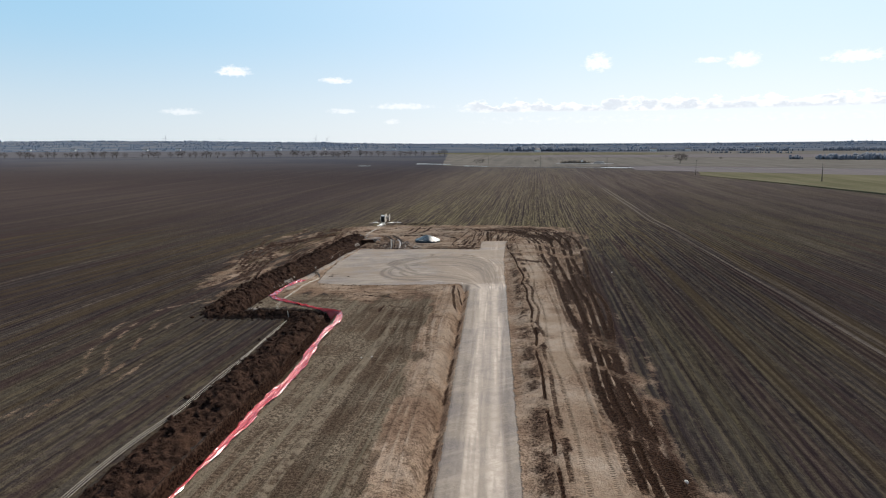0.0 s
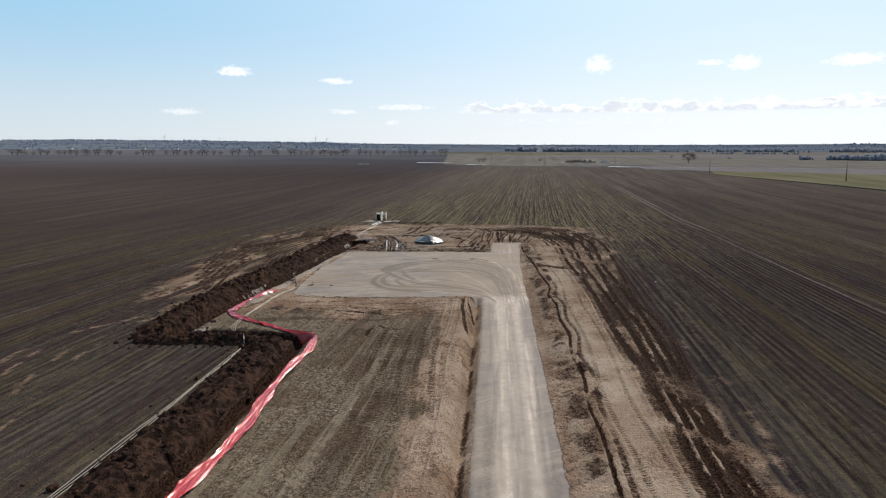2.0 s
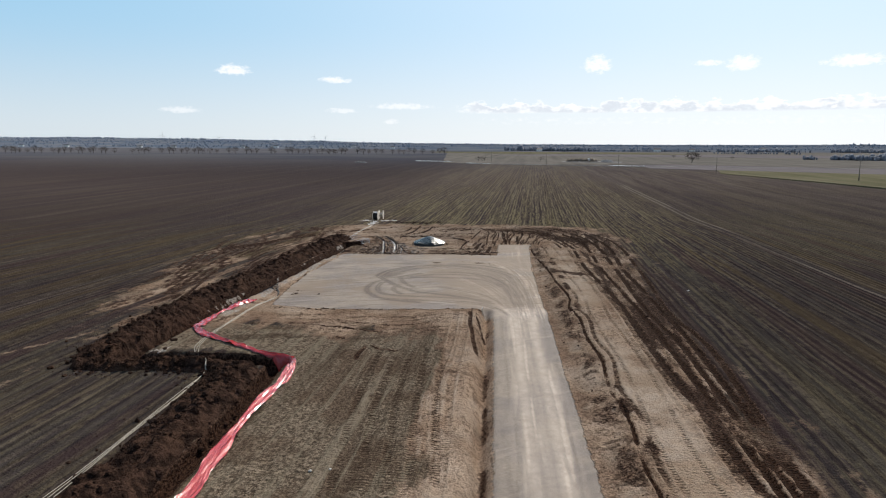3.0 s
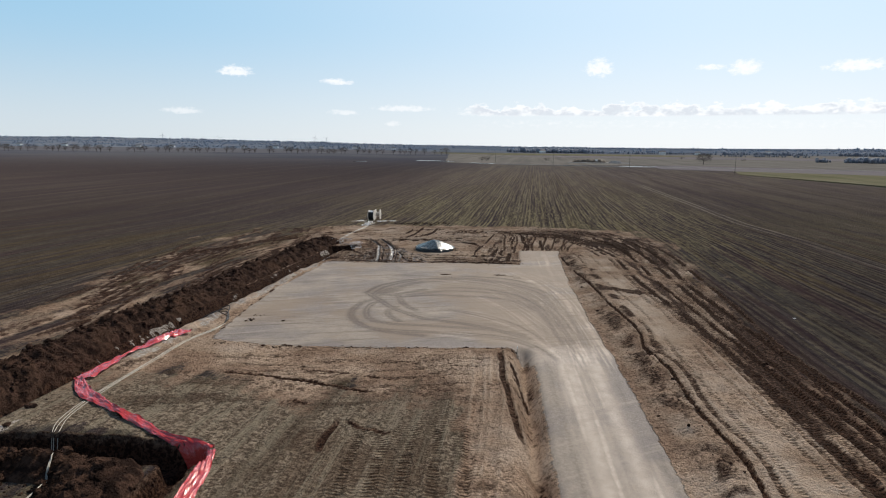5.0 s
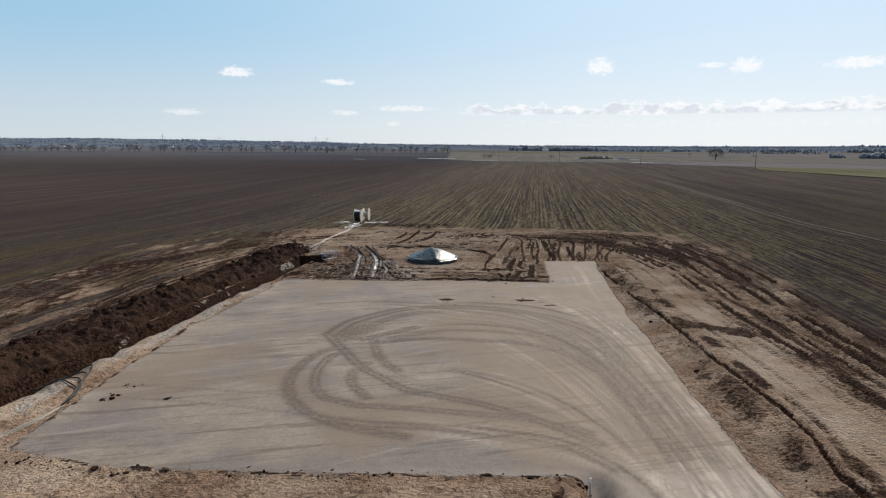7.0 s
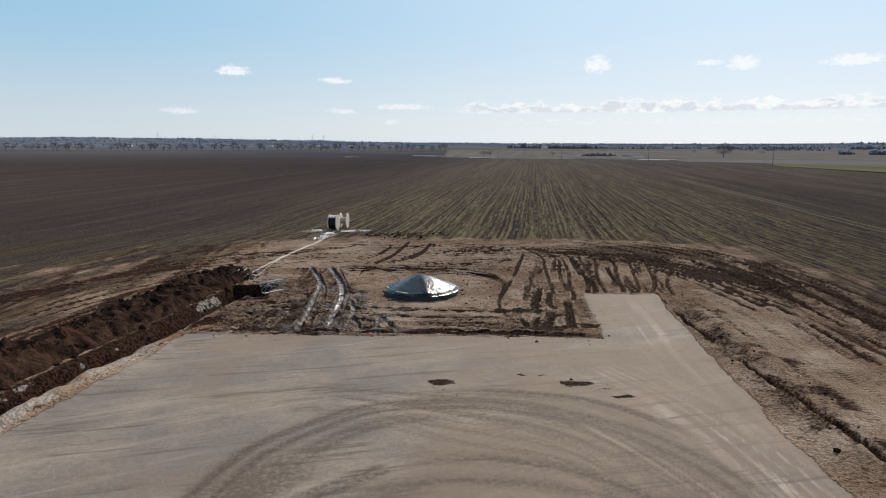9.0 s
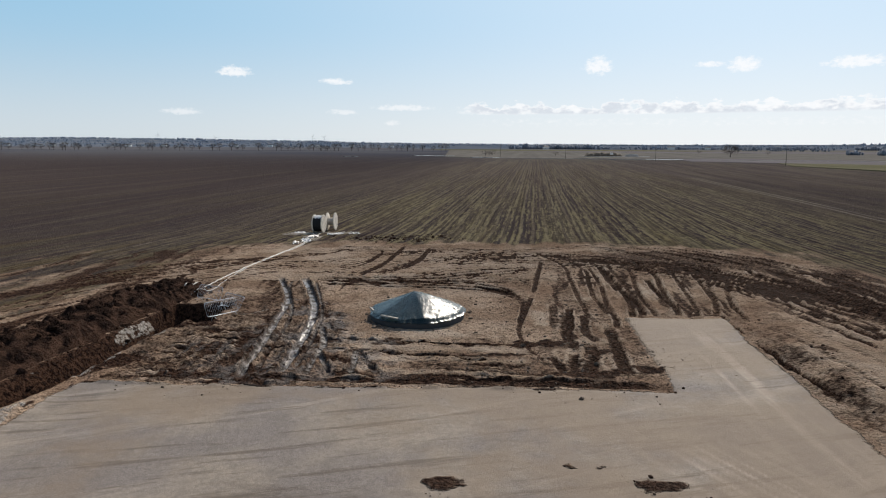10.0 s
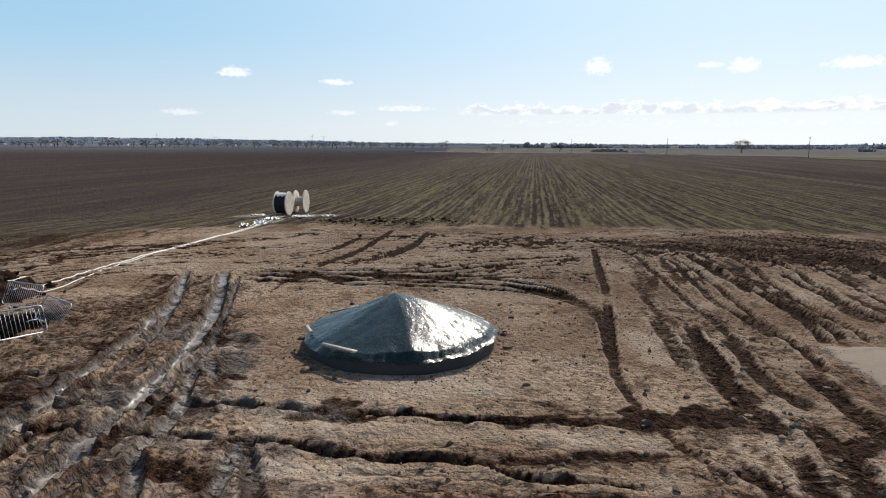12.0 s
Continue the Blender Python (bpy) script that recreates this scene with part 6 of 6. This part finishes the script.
for ridge, line, count in zip([o for o in scene.objects if o.name.startswith("soil_ridge")], (HEAP_A, HEAP_B, HEAP_C), (150, 40, 110)):
    rng = np.random.default_rng(count)
    way = curve_points(line, 12)
    for k in range(count):
        p = way[rng.integers(len(way))] + rng.normal(0, 1.1, 2)
        if p[1] < 34:
            continue
        piece = new("clod", CLODS[k % 5])
        piece.parent = ridge
        r = rng.uniform(0.12, 0.3)
        piece.matrix_basis = pose(p[0], p[1], top_z(p[0], p[1]) + 0.1 * r, rng.uniform(-30, 30), rng.uniform(-30, 30), rng.uniform(0, 360)) @ Matrix.Diagonal((r, r * rng.uniform(0.7, 1.2), r, 1))


# ---- small things lying about ----
def stone(x, y, r, label, material):
    bm = bmesh.new()
    bmesh.ops.create_icosphere(bm, subdivisions=2, radius=r)
    for v in bm.verts:
        v.co *= 1 + 0.3 * noise.noise(v.co * (1.3 / r) + Vector((x, y, 0)))
        v.co.z *= 0.7
    ob = part("stone", bm, material, smooth=False)
    ob.matrix_basis = pose(x, y, ground_z(x, y) + 0.3 * r, 0, 0, 40 * x)
    return tagged(ob, label, "stone", "loose stones")


PALE_STONE = plain("pale_stone", (0.5, 0.47, 0.42), 0.85, 0, 0.3, 5.0, 0.02)
for x, y, r in ((15.8, 37.8, 0.16), (-9.1, 62.8, 0.1), (-8.0, 62.8, 0.08)):
    stone(x, y, r, "pale stone lying loose on the soil", PALE_STONE)
scrap(28.5, 108.5, 0.28, 0.22, 30, 71.0, WHITE_FOIL, "small scrap of white plastic blown onto the field", 0.12)
stake = thing("marker_stake", (2.1, 96.6, ground_z(2.1, 96.6) - 0.1), 0, "short white-topped wooden marker stake at the hardstand corner", "stake")
part("shaft", box(bmesh.new(), (-0.025, -0.025, 0), (0.025, 0.025, 0.8)), TIMBER, stake, smooth=False)
part("white_top", box(bmesh.new(), (-0.027, -0.027, 0.8), (0.027, 0.027, 0.98)), WHITE_PAINT, stake, "white painted top", smooth=False)

# ---- far fields ----
def parcel_material(name, c0, c1, size=0.02):
    g = Nodes(name)
    rowvec = g.map(rot=(0, 0, -ROW_DIR))
    streak = g.noise(1.0, 4, 0.6, g.map((0.12, 0.004, 0.2), vec=rowvec))
    wide, fine = g.noise(size, 4), g.noise(0.8, 5)
    f = g.math("ADD", g.math("MULTIPLY", streak, 0.5), g.math("ADD", g.math("MULTIPLY", wide, 0.4), g.math("MULTIPLY", fine, 0.25)))
    g.set(Base_Color=g.mix(g.band(f, 0.42, 0.72), c0, c1), Roughness=0.95, Specular_IOR_Level=0.0, Diffuse_Roughness=0.5, Normal=g.bump(fine, 0.15))
    return g.mat


MEADOW = parcel_material("winter_crop_green", (0.13, 0.12, 0.07), (0.2, 0.178, 0.112))
TAN_FIELD = parcel_material("dry_grass", (0.145, 0.132, 0.115), (0.22, 0.196, 0.165))
PLOUGH = parcel_material("dark_plough", (0.17, 0.15, 0.15), (0.23, 0.2, 0.19))
# fallow land with the haze of distance in its colour
HAZY = parcel_material("haze_tinted_fallow", (0.1, 0.098, 0.11), (0.16, 0.15, 0.15))
TRACK_DIRT = parcel_material("pale_track", (0.26, 0.245, 0.23), (0.38, 0.36, 0.33))
FLOOD = Nodes("flood_water").set(Base_Color=(0.12, 0.12, 0.12), Roughness=0.06, Metallic=0.0, Specular_IOR_Level=0.6)


def parcel(name, outline, z, material, label, category, ragged=3.0):
    """A flat piece of land with a slightly uneven edge."""
    bm = bmesh.new()
    pts = []
    for (x0, y0), (x1, y1) in zip(outline, outline[1:] + outline[:1]):
        n = max(1, int(math.hypot(x1 - x0, y1 - y0) / 25))
        for k in range(n):
            x, y = x0 + (x1 - x0) * k / n, y0 + (y1 - y0) * k / n
            pts.append((x + ragged * noise.noise((x * 0.02, y * 0.02, 1)), y + ragged * noise.noise((x * 0.02, y * 0.02, 6)), z))
    low = [bm.verts.new((x, y, z - 1.2)) for x, y, z in pts]
    up = [bm.verts.new(p) for p in pts]
    bm.faces.new(up)
    for k in range(len(up)):
        bm.faces.new((low[k], low[(k + 1) % len(up)], up[(k + 1) % len(up)], up[k]))
    bmesh.ops.recalc_face_normals(bm, faces=bm.faces)
    return tagged(part(name, bm, material, smooth=False), label, category, kind="structure")


parcel("meadow", [(171, 439), (188, 488), (242, 456), (286, 423), (620, 250), (700, 60), (260, 60), (200, 220), (191, 280), (183, 344)], 0.22, MEADOW, "strip of green winter crop beside the ploughed field", "field")
parcel("ploughed_strip", [(150, 520), (188, 489), (242, 457), (286, 424), (620, 251), (760, 320), (345, 512), (200, 612), (168, 600)], 0.20, PLOUGH, "dark purple-brown ploughed strip", "field")
parcel("dry_field", [(-8, 640), (60, 596), (160, 604), (200, 616), (345, 514), (760, 324), (1500, 330), (1500, 1500), (-5, 1420)], 0.16, TAN_FIELD, "wide pale dry grass field", "field")
parcel("far_field", [(-1700, 1120), (-640, 1110), (-220, 1115), (-12, 1115), (-8, 1430), (-200, 1900), (-1700, 1980)], 0.12, HAZY, "field behind the row of trees, haze painted into its dull colour", "field")
parcel("far_plough", [(60, 1000), (900, 800), (1300, 820), (900, 1060), (200, 1150)], 0.24, PLOUGH, "distant dark ploughed field", "field")
parcel("far_meadow", [(-40, 1300), (80, 1180), (420, 1130), (380, 1330), (-20, 1420)], 0.30, MEADOW, "distant dull green field", "field")
parcel("farm_track", [(28, 608), (141, 566), (250, 539), (352, 520), (353, 524), (250, 543), (141, 570), (30, 612)], 0.32, TRACK_DIRT, "pale wet farm track between far fields", "track", 2.0)
for k, o in enumerate(([(-38, 690), (-4, 672), (2, 679), (-36, 702)], [(12, 626), (34, 608), (36, 613), (16, 633)], [(132, 574), (160, 560), (162, 568), (140, 580)], [(-92, 640), (-80, 634), (-79, 640), (-90, 645)])):
    parcel("puddle", o, 0.36, FLOOD, "shallow flood water lying in the field", "puddle", 1.5)


# ---- trees ----
def bare_tree(name, seed, height, spread, sprays, label, group=""):
    rng = random.Random(seed)
    root = thing(name, (0, 0, 0), 0, label, "tree", group)
    bm, tw = bmesh.new(), bmesh.new()
    lean = Vector((rng.uniform(-0.04, 0.04), rng.uniform(-0.04, 0.04), 1))
    fork = height * 0.3
    stick(bm, (0, 0, -0.4), lean * fork, height * 0.035, height * 0.024, 8)
    tips = []
    for k in range(9):
        a0, up = k * 2.4 + rng.uniform(-0.4, 0.4), rng.uniform(0.45, 0.95)
        out = spread * rng.uniform(0.45, 0.8) * (1.15 - 0.6 * up)
        p = lean * fork * rng.uniform(0.75, 1.0)
        mid = p + Vector((out * 0.5 * math.cos(a0), out * 0.5 * math.sin(a0), (height - fork) * up * 0.5))
        q = p + Vector((out * math.cos(a0), out * math.sin(a0), (height - fork) * up * 0.85))
        stick(bm, p, mid, height * 0.014, height * 0.010, 5)
        stick(bm, mid, q, height * 0.010, height * 0.005, 5)
        tips += [(mid, q), (mid, q), (p, mid)]
    heart = lean * (height * 0.6)
    for _ in range(sprays):
        way = Vector((rng.gauss(0, 1), rng.gauss(0, 1), rng.gauss(0.15, 0.9))).normalized()
        reach = rng.uniform(0.25, 0.85) ** 0.6
        at = heart + Vector((way.x * spread * reach, way.y * spread * reach, way.z * height * 0.36 * reach))
        way = (way + Vector((rng.gauss(0, 0.5), rng.gauss(0, 0.5), rng.gauss(0.3, 0.4)))).normalized()
        far = at + way * rng.uniform(0.08, 0.2) * height
        stick(tw, at, far, 0.007 * height, 0.002 * height, 3)
        for _ in range(2):
            w2 = (way + Vector((rng.gauss(0, 0.7), rng.gauss(0, 0.7), rng.gauss(0.1, 0.5)))).normalized()
            a1 = at.lerp(far, rng.uniform(0.3, 0.9))
            stick(tw, a1, a1 + w2 * rng.uniform(0.05, 0.12) * height, 0.005 * height, 0.0015 * height, 3)
    part("trunk", bm, BARK, root)
    part("crown", tw, TWIGS, root, "dense bare winter twigs")
    return root


def planted(src, x, y, scale, turn, z=None):
    m = Matrix.LocRotScale((x, y, (ground_z(x, y) if z is None else z)), Euler((0, 0, turn)), (scale, scale, scale))
    return copy_thing(src, m)


rng = random.Random(12)
KINDS = [bare_tree("tree", 20 + k, 8.0, 3.6, 150, "bare roadside tree in winter with a rounded crown", "roadside avenue trees") for k in range(4)]
spots = []
for k in range(84):
    x = -790 + 9.4 * k + rng.uniform(-2.5, 2.5)
    if rng.random() < 0.86:
        spots.append((x, 1042 + 0.06 * (x + 700) + rng.uniform(-4, 4)))
for k, (x, y) in enumerate(spots):
    if k < 4:
        KINDS[k].matrix_basis = Matrix.LocRotScale((x, y, ground_z(x, y)), Euler((0, 0, k)), (1, 1, 1))
    else:
        planted(rng.choice(KINDS), x, y, rng.uniform(0.95, 1.6), rng.uniform(0, 6))
lone = bare_tree("tree", 77, 11.0, 7.6, 420, "lone broad bare tree standing in the dry field")
lone.matrix_basis = pose(238, 668, 0.1)
small = bare_tree("shrub", 78, 4.0, 3.4, 160, "low bare shrub in the far field", "far shrubs")
small.matrix_basis = pose(96, 720, 0.1)
for x, y, s in ((28, 690, 1.3), (33, 700, 1.0), (36, 720, 1.2), (335, 800, 1.0), (-190, 1040, 2.2), (-182, 1046, 1.9), (300, 900, 1.0)):
    planted(small, x, y, s, x * 0.7)


def woodland(name, seed, spans, label, material):
    """A far wood of many small crowns with an uneven outline. spans: x0, y0, x1, y1, count, height, depth."""
    r = np.random.default_rng(seed)
    bm = bmesh.new()
    bmesh.ops.create_icosphere(bm, subdivisions=1, radius=1)
    V, F = np.array([v.co[:] for v in bm.verts]), np.array([[v.index for v in f.verts] for f in bm.faces])
    bm.free()
    verts, faces, n = [], [], 0
    for x0, y0, x1, y1, count, height, depth in spans:
        for k in range(count):
            t = r.random()
            env = 0.6 + 0.4 * (0.5 + 0.5 * math.sin(t * 23 + seed)) * (0.6 + 0.4 * math.sin(t * 61 + 2))
            h = height * env * r.uniform(0.55, 1.05)
            x, y = x0 + (x1 - x0) * t + r.normal(0, depth * 0.3), y0 + (y1 - y0) * t + r.normal(0, depth)
            lump = V * (1 + 0.3 * r.uniform(-1, 1, (len(V), 1))) * (h * r.uniform(0.22, 0.42), h * r.uniform(0.22, 0.42), h * 0.55)
            verts.append(lump + (x, y, ground_z(x, y) + h * 0.45))
            faces.append(F + n)
            n += len(V)
    me = bpy.data.meshes.new(name)
    me.from_pydata(np.concatenate(verts).tolist(), [], np.concatenate(faces).tolist())
    me.polygons.foreach_set("use_smooth", np.ones(len(me.polygons), bool))
    me.materials.append(material)
    return tagged(new(name, me), label, "woodland", kind="stuff")


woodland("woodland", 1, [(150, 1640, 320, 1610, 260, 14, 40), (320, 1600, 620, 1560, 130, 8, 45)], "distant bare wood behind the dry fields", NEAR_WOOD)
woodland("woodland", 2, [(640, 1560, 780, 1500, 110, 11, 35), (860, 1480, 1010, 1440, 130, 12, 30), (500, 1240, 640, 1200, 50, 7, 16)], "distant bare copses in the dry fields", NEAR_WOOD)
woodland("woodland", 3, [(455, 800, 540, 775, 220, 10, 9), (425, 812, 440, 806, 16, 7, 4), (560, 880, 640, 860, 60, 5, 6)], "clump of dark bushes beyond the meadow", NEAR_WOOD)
woodland("woodland", 4, [(-2600, 3300, 300, 3500, 1900, 10, 420), (-1500, 2350, 0, 2500, 200, 9, 60), (-1700, 2040, -300, 2120, 130, 6, 15)], "belts of far woodland at the skyline, haze in their blue-grey colour", FAR_WOOD)
woodland("woodland", 5, [(300, 3400, 3200, 3000, 1500, 10, 300), (100, 2150, 1300, 2050, 200, 8, 60)], "far woodland along the skyline, haze in its blue-grey colour", FAR_WOOD)
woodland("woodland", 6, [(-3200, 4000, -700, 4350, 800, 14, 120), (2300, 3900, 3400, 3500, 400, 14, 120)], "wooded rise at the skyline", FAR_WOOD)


# ---- poles, straw stack, houses, turbines ----
def pole():
    root = thing("utility_pole", (0, 0, 0), 0, "weathered wooden power pole with a short crossarm", "utility pole", "power poles across the fields")
    part("shaft", stick(bmesh.new(), (0, 0, -0.5), (0, 0, 10.2), 0.17, 0.11, 10), POLE_WOOD, root)
    part("crossarm", box(bmesh.new(), (-0.85, -0.06, 9.6), (0.85, 0.06, 9.74)), POLE_WOOD, root, smooth=False)
    for x in (-0.75, 0, 0.75):
        part("insulator", lathe(bmesh.new(), [(0.0, 0), (0.05, 0), (0.07, 0.08), (0.04, 0.14), (0.06, 0.2), (0.0, 0.26)], 10), PORCELAIN, root).matrix_basis = pose(x, 0, 9.74 if x else 10.2)
    return root


first = pole()
for k, (x, y) in enumerate(((168.5, 441), (211, 365), (126, 517), (83, 593), (254, 289), (40, 669))):
    m = pose(x, y, 0.1 if x < 160 else 0.2, 0, 0, 30)
    if k == 0:
        first.matrix_basis = m
    else:
        copy_thing(first, m)
brace = stick(bmesh.new(), (1.9, 0.6, -0.3), (0.1, 0, 8.2), 0.14, 0.1, 8)
ob = bpy.data.objects["utility_pole.001"]
part("brace", brace, POLE_WOOD, ob)


def straw_stack(x, y, lx, ly, h, turn, seed, label, material):
    bm = bmesh.new()
    n, m = 48, 14
    grid = [[bm.verts.new((lx * (i / n - 0.5), ly * (j / m - 0.5), -0.3 + (h * (0.75 + 0.45 * noise.noise((i * 0.3, j * 0.3, seed))) + 0.3)
                           * (1 - abs(2 * j / m - 1) ** 2.4) * (1 - abs(2 * i / n - 1) ** 8) + 0.25 * noise.noise((i * 0.9, j * 0.9, seed)))) for i in range(n + 1)] for j in range(m + 1)]
    for j in range(m):
        for i in range(n):
            bm.faces.new((grid[j][i], grid[j][i + 1], grid[j + 1][i + 1], grid[j + 1][i]))
    ob = part("straw_heap", bm, material)
    ob.matrix_basis = pose(x, y, 0.15, 0, 0, turn)
    return tagged(ob, label, "straw heap")


straw_stack(134, 690, 34, 9, 4.2, -6, 3, "long dark weathered heap of straw on bare ground", STRAW)
straw_stack(158, 684, 12, 8, 2.6, 5, 8, "low pale heap at the end of the straw heap", TRACK_DIRT)
scrap_ob = scrap(142, 683, 2.6, 2.2, 30, 71.0, WHITE_FOIL, "white plastic cover lying on the straw heap", 1.2)
scrap_ob.matrix_basis = pose(140, 685, 2.6, 60, 0, 10)
parcel("bare_ground", [(112, 680), (168, 664), (176, 690), (120, 708)], 0.40, TRACK_DIRT, "pale bare ground round the straw heap", "ground", 3.0)


def house(x, y, lx, ly, h, turn, z=0.0):
    root = thing("house", (x, y, z), turn, "small far pale house with a grey pitched roof", "house", "far houses")
    part("wall", box(bmesh.new(), (-lx / 2, -ly / 2, -1), (lx / 2, ly / 2, h)), RENDERED, root, smooth=False)
    bm = bmesh.new()
    v = [bm.verts.new(p) for p in ((-lx / 2 - 0.4, -ly / 2 - 0.5, h), (lx / 2 + 0.4, -ly / 2 - 0.5, h), (lx / 2 + 0.4, ly / 2 + 0.5, h), (-lx / 2 - 0.4, ly / 2 + 0.5, h),
                                   (-lx / 2 - 0.4, 0, h + ly * 0.4), (lx / 2 + 0.4, 0, h + ly * 0.4))]
    for q in ((0, 1, 5, 4), (2, 3, 4, 5), (1, 2, 5), (3, 0, 4), (3, 2, 1, 0)):
        bm.faces.new([v[i] for i in q])
    part("roof", bm, ROOFING, root, smooth=False)
    for i in (-0.25, 0.25):
        part("window", box(bmesh.new(), (i * lx - 0.6, -ly / 2 - 0.03, 1.0), (i * lx + 0.6, -ly / 2 + 0.02, 2.4)), ROOFING, root, smooth=False)


for x, y, lx, h in ((-980, 2060, 14, 5), (-900, 2120, 16, 5), (-640, 2020, 12, 5), (-560, 2100, 16, 6), (-1250, 2120, 18, 6), (-330, 2240, 14, 5), (-180, 2050, 12, 5), (205, 1520, 12, 5), (290, 1600, 14, 5),
                    (470, 1500, 14, 5), (560, 1530, 12, 4), (900, 1900, 16, 5), (-1450, 2200, 16, 6), (-420, 2130, 12, 5)):
    house(x, y, lx, 8, h, (x * 7) % 40 - 20)


def turbine(x, y, hub, turn, spin):
    root = thing("wind_turbine", (x, y, 0), turn, "far white wind turbine at the skyline", "wind turbine", "wind turbines at the skyline")
    part("tower", stick(bmesh.new(), (0, 0, -5), (0, 0, hub), 2.3, 1.4, 10), WHITE_PAINT, root)
    part("nacelle", box(bmesh.new(), (-1.6, -4, hub - 1.4), (1.6, 4, hub + 1.6)), WHITE_PAINT, root, smooth=False)
    for k in range(3):
        a0 = radians(spin + 120 * k)
        part("blade", stick(bmesh.new(), (0, -4.5, hub), (22 * math.sin(a0), -4.5, hub + 22 * math.cos(a0)), 1.1, 0.35, 6), WHITE_PAINT, root)


for az, hub, spin in ((-11.8, 58, 20), (-10.85, 52, 50), (-25.5 + 1.6, 62, 10), (-19.6, 46, 75)):
    turbine(4550 * math.sin(radians(az)), 4550 * math.cos(radians(az)), hub, -az, spin)
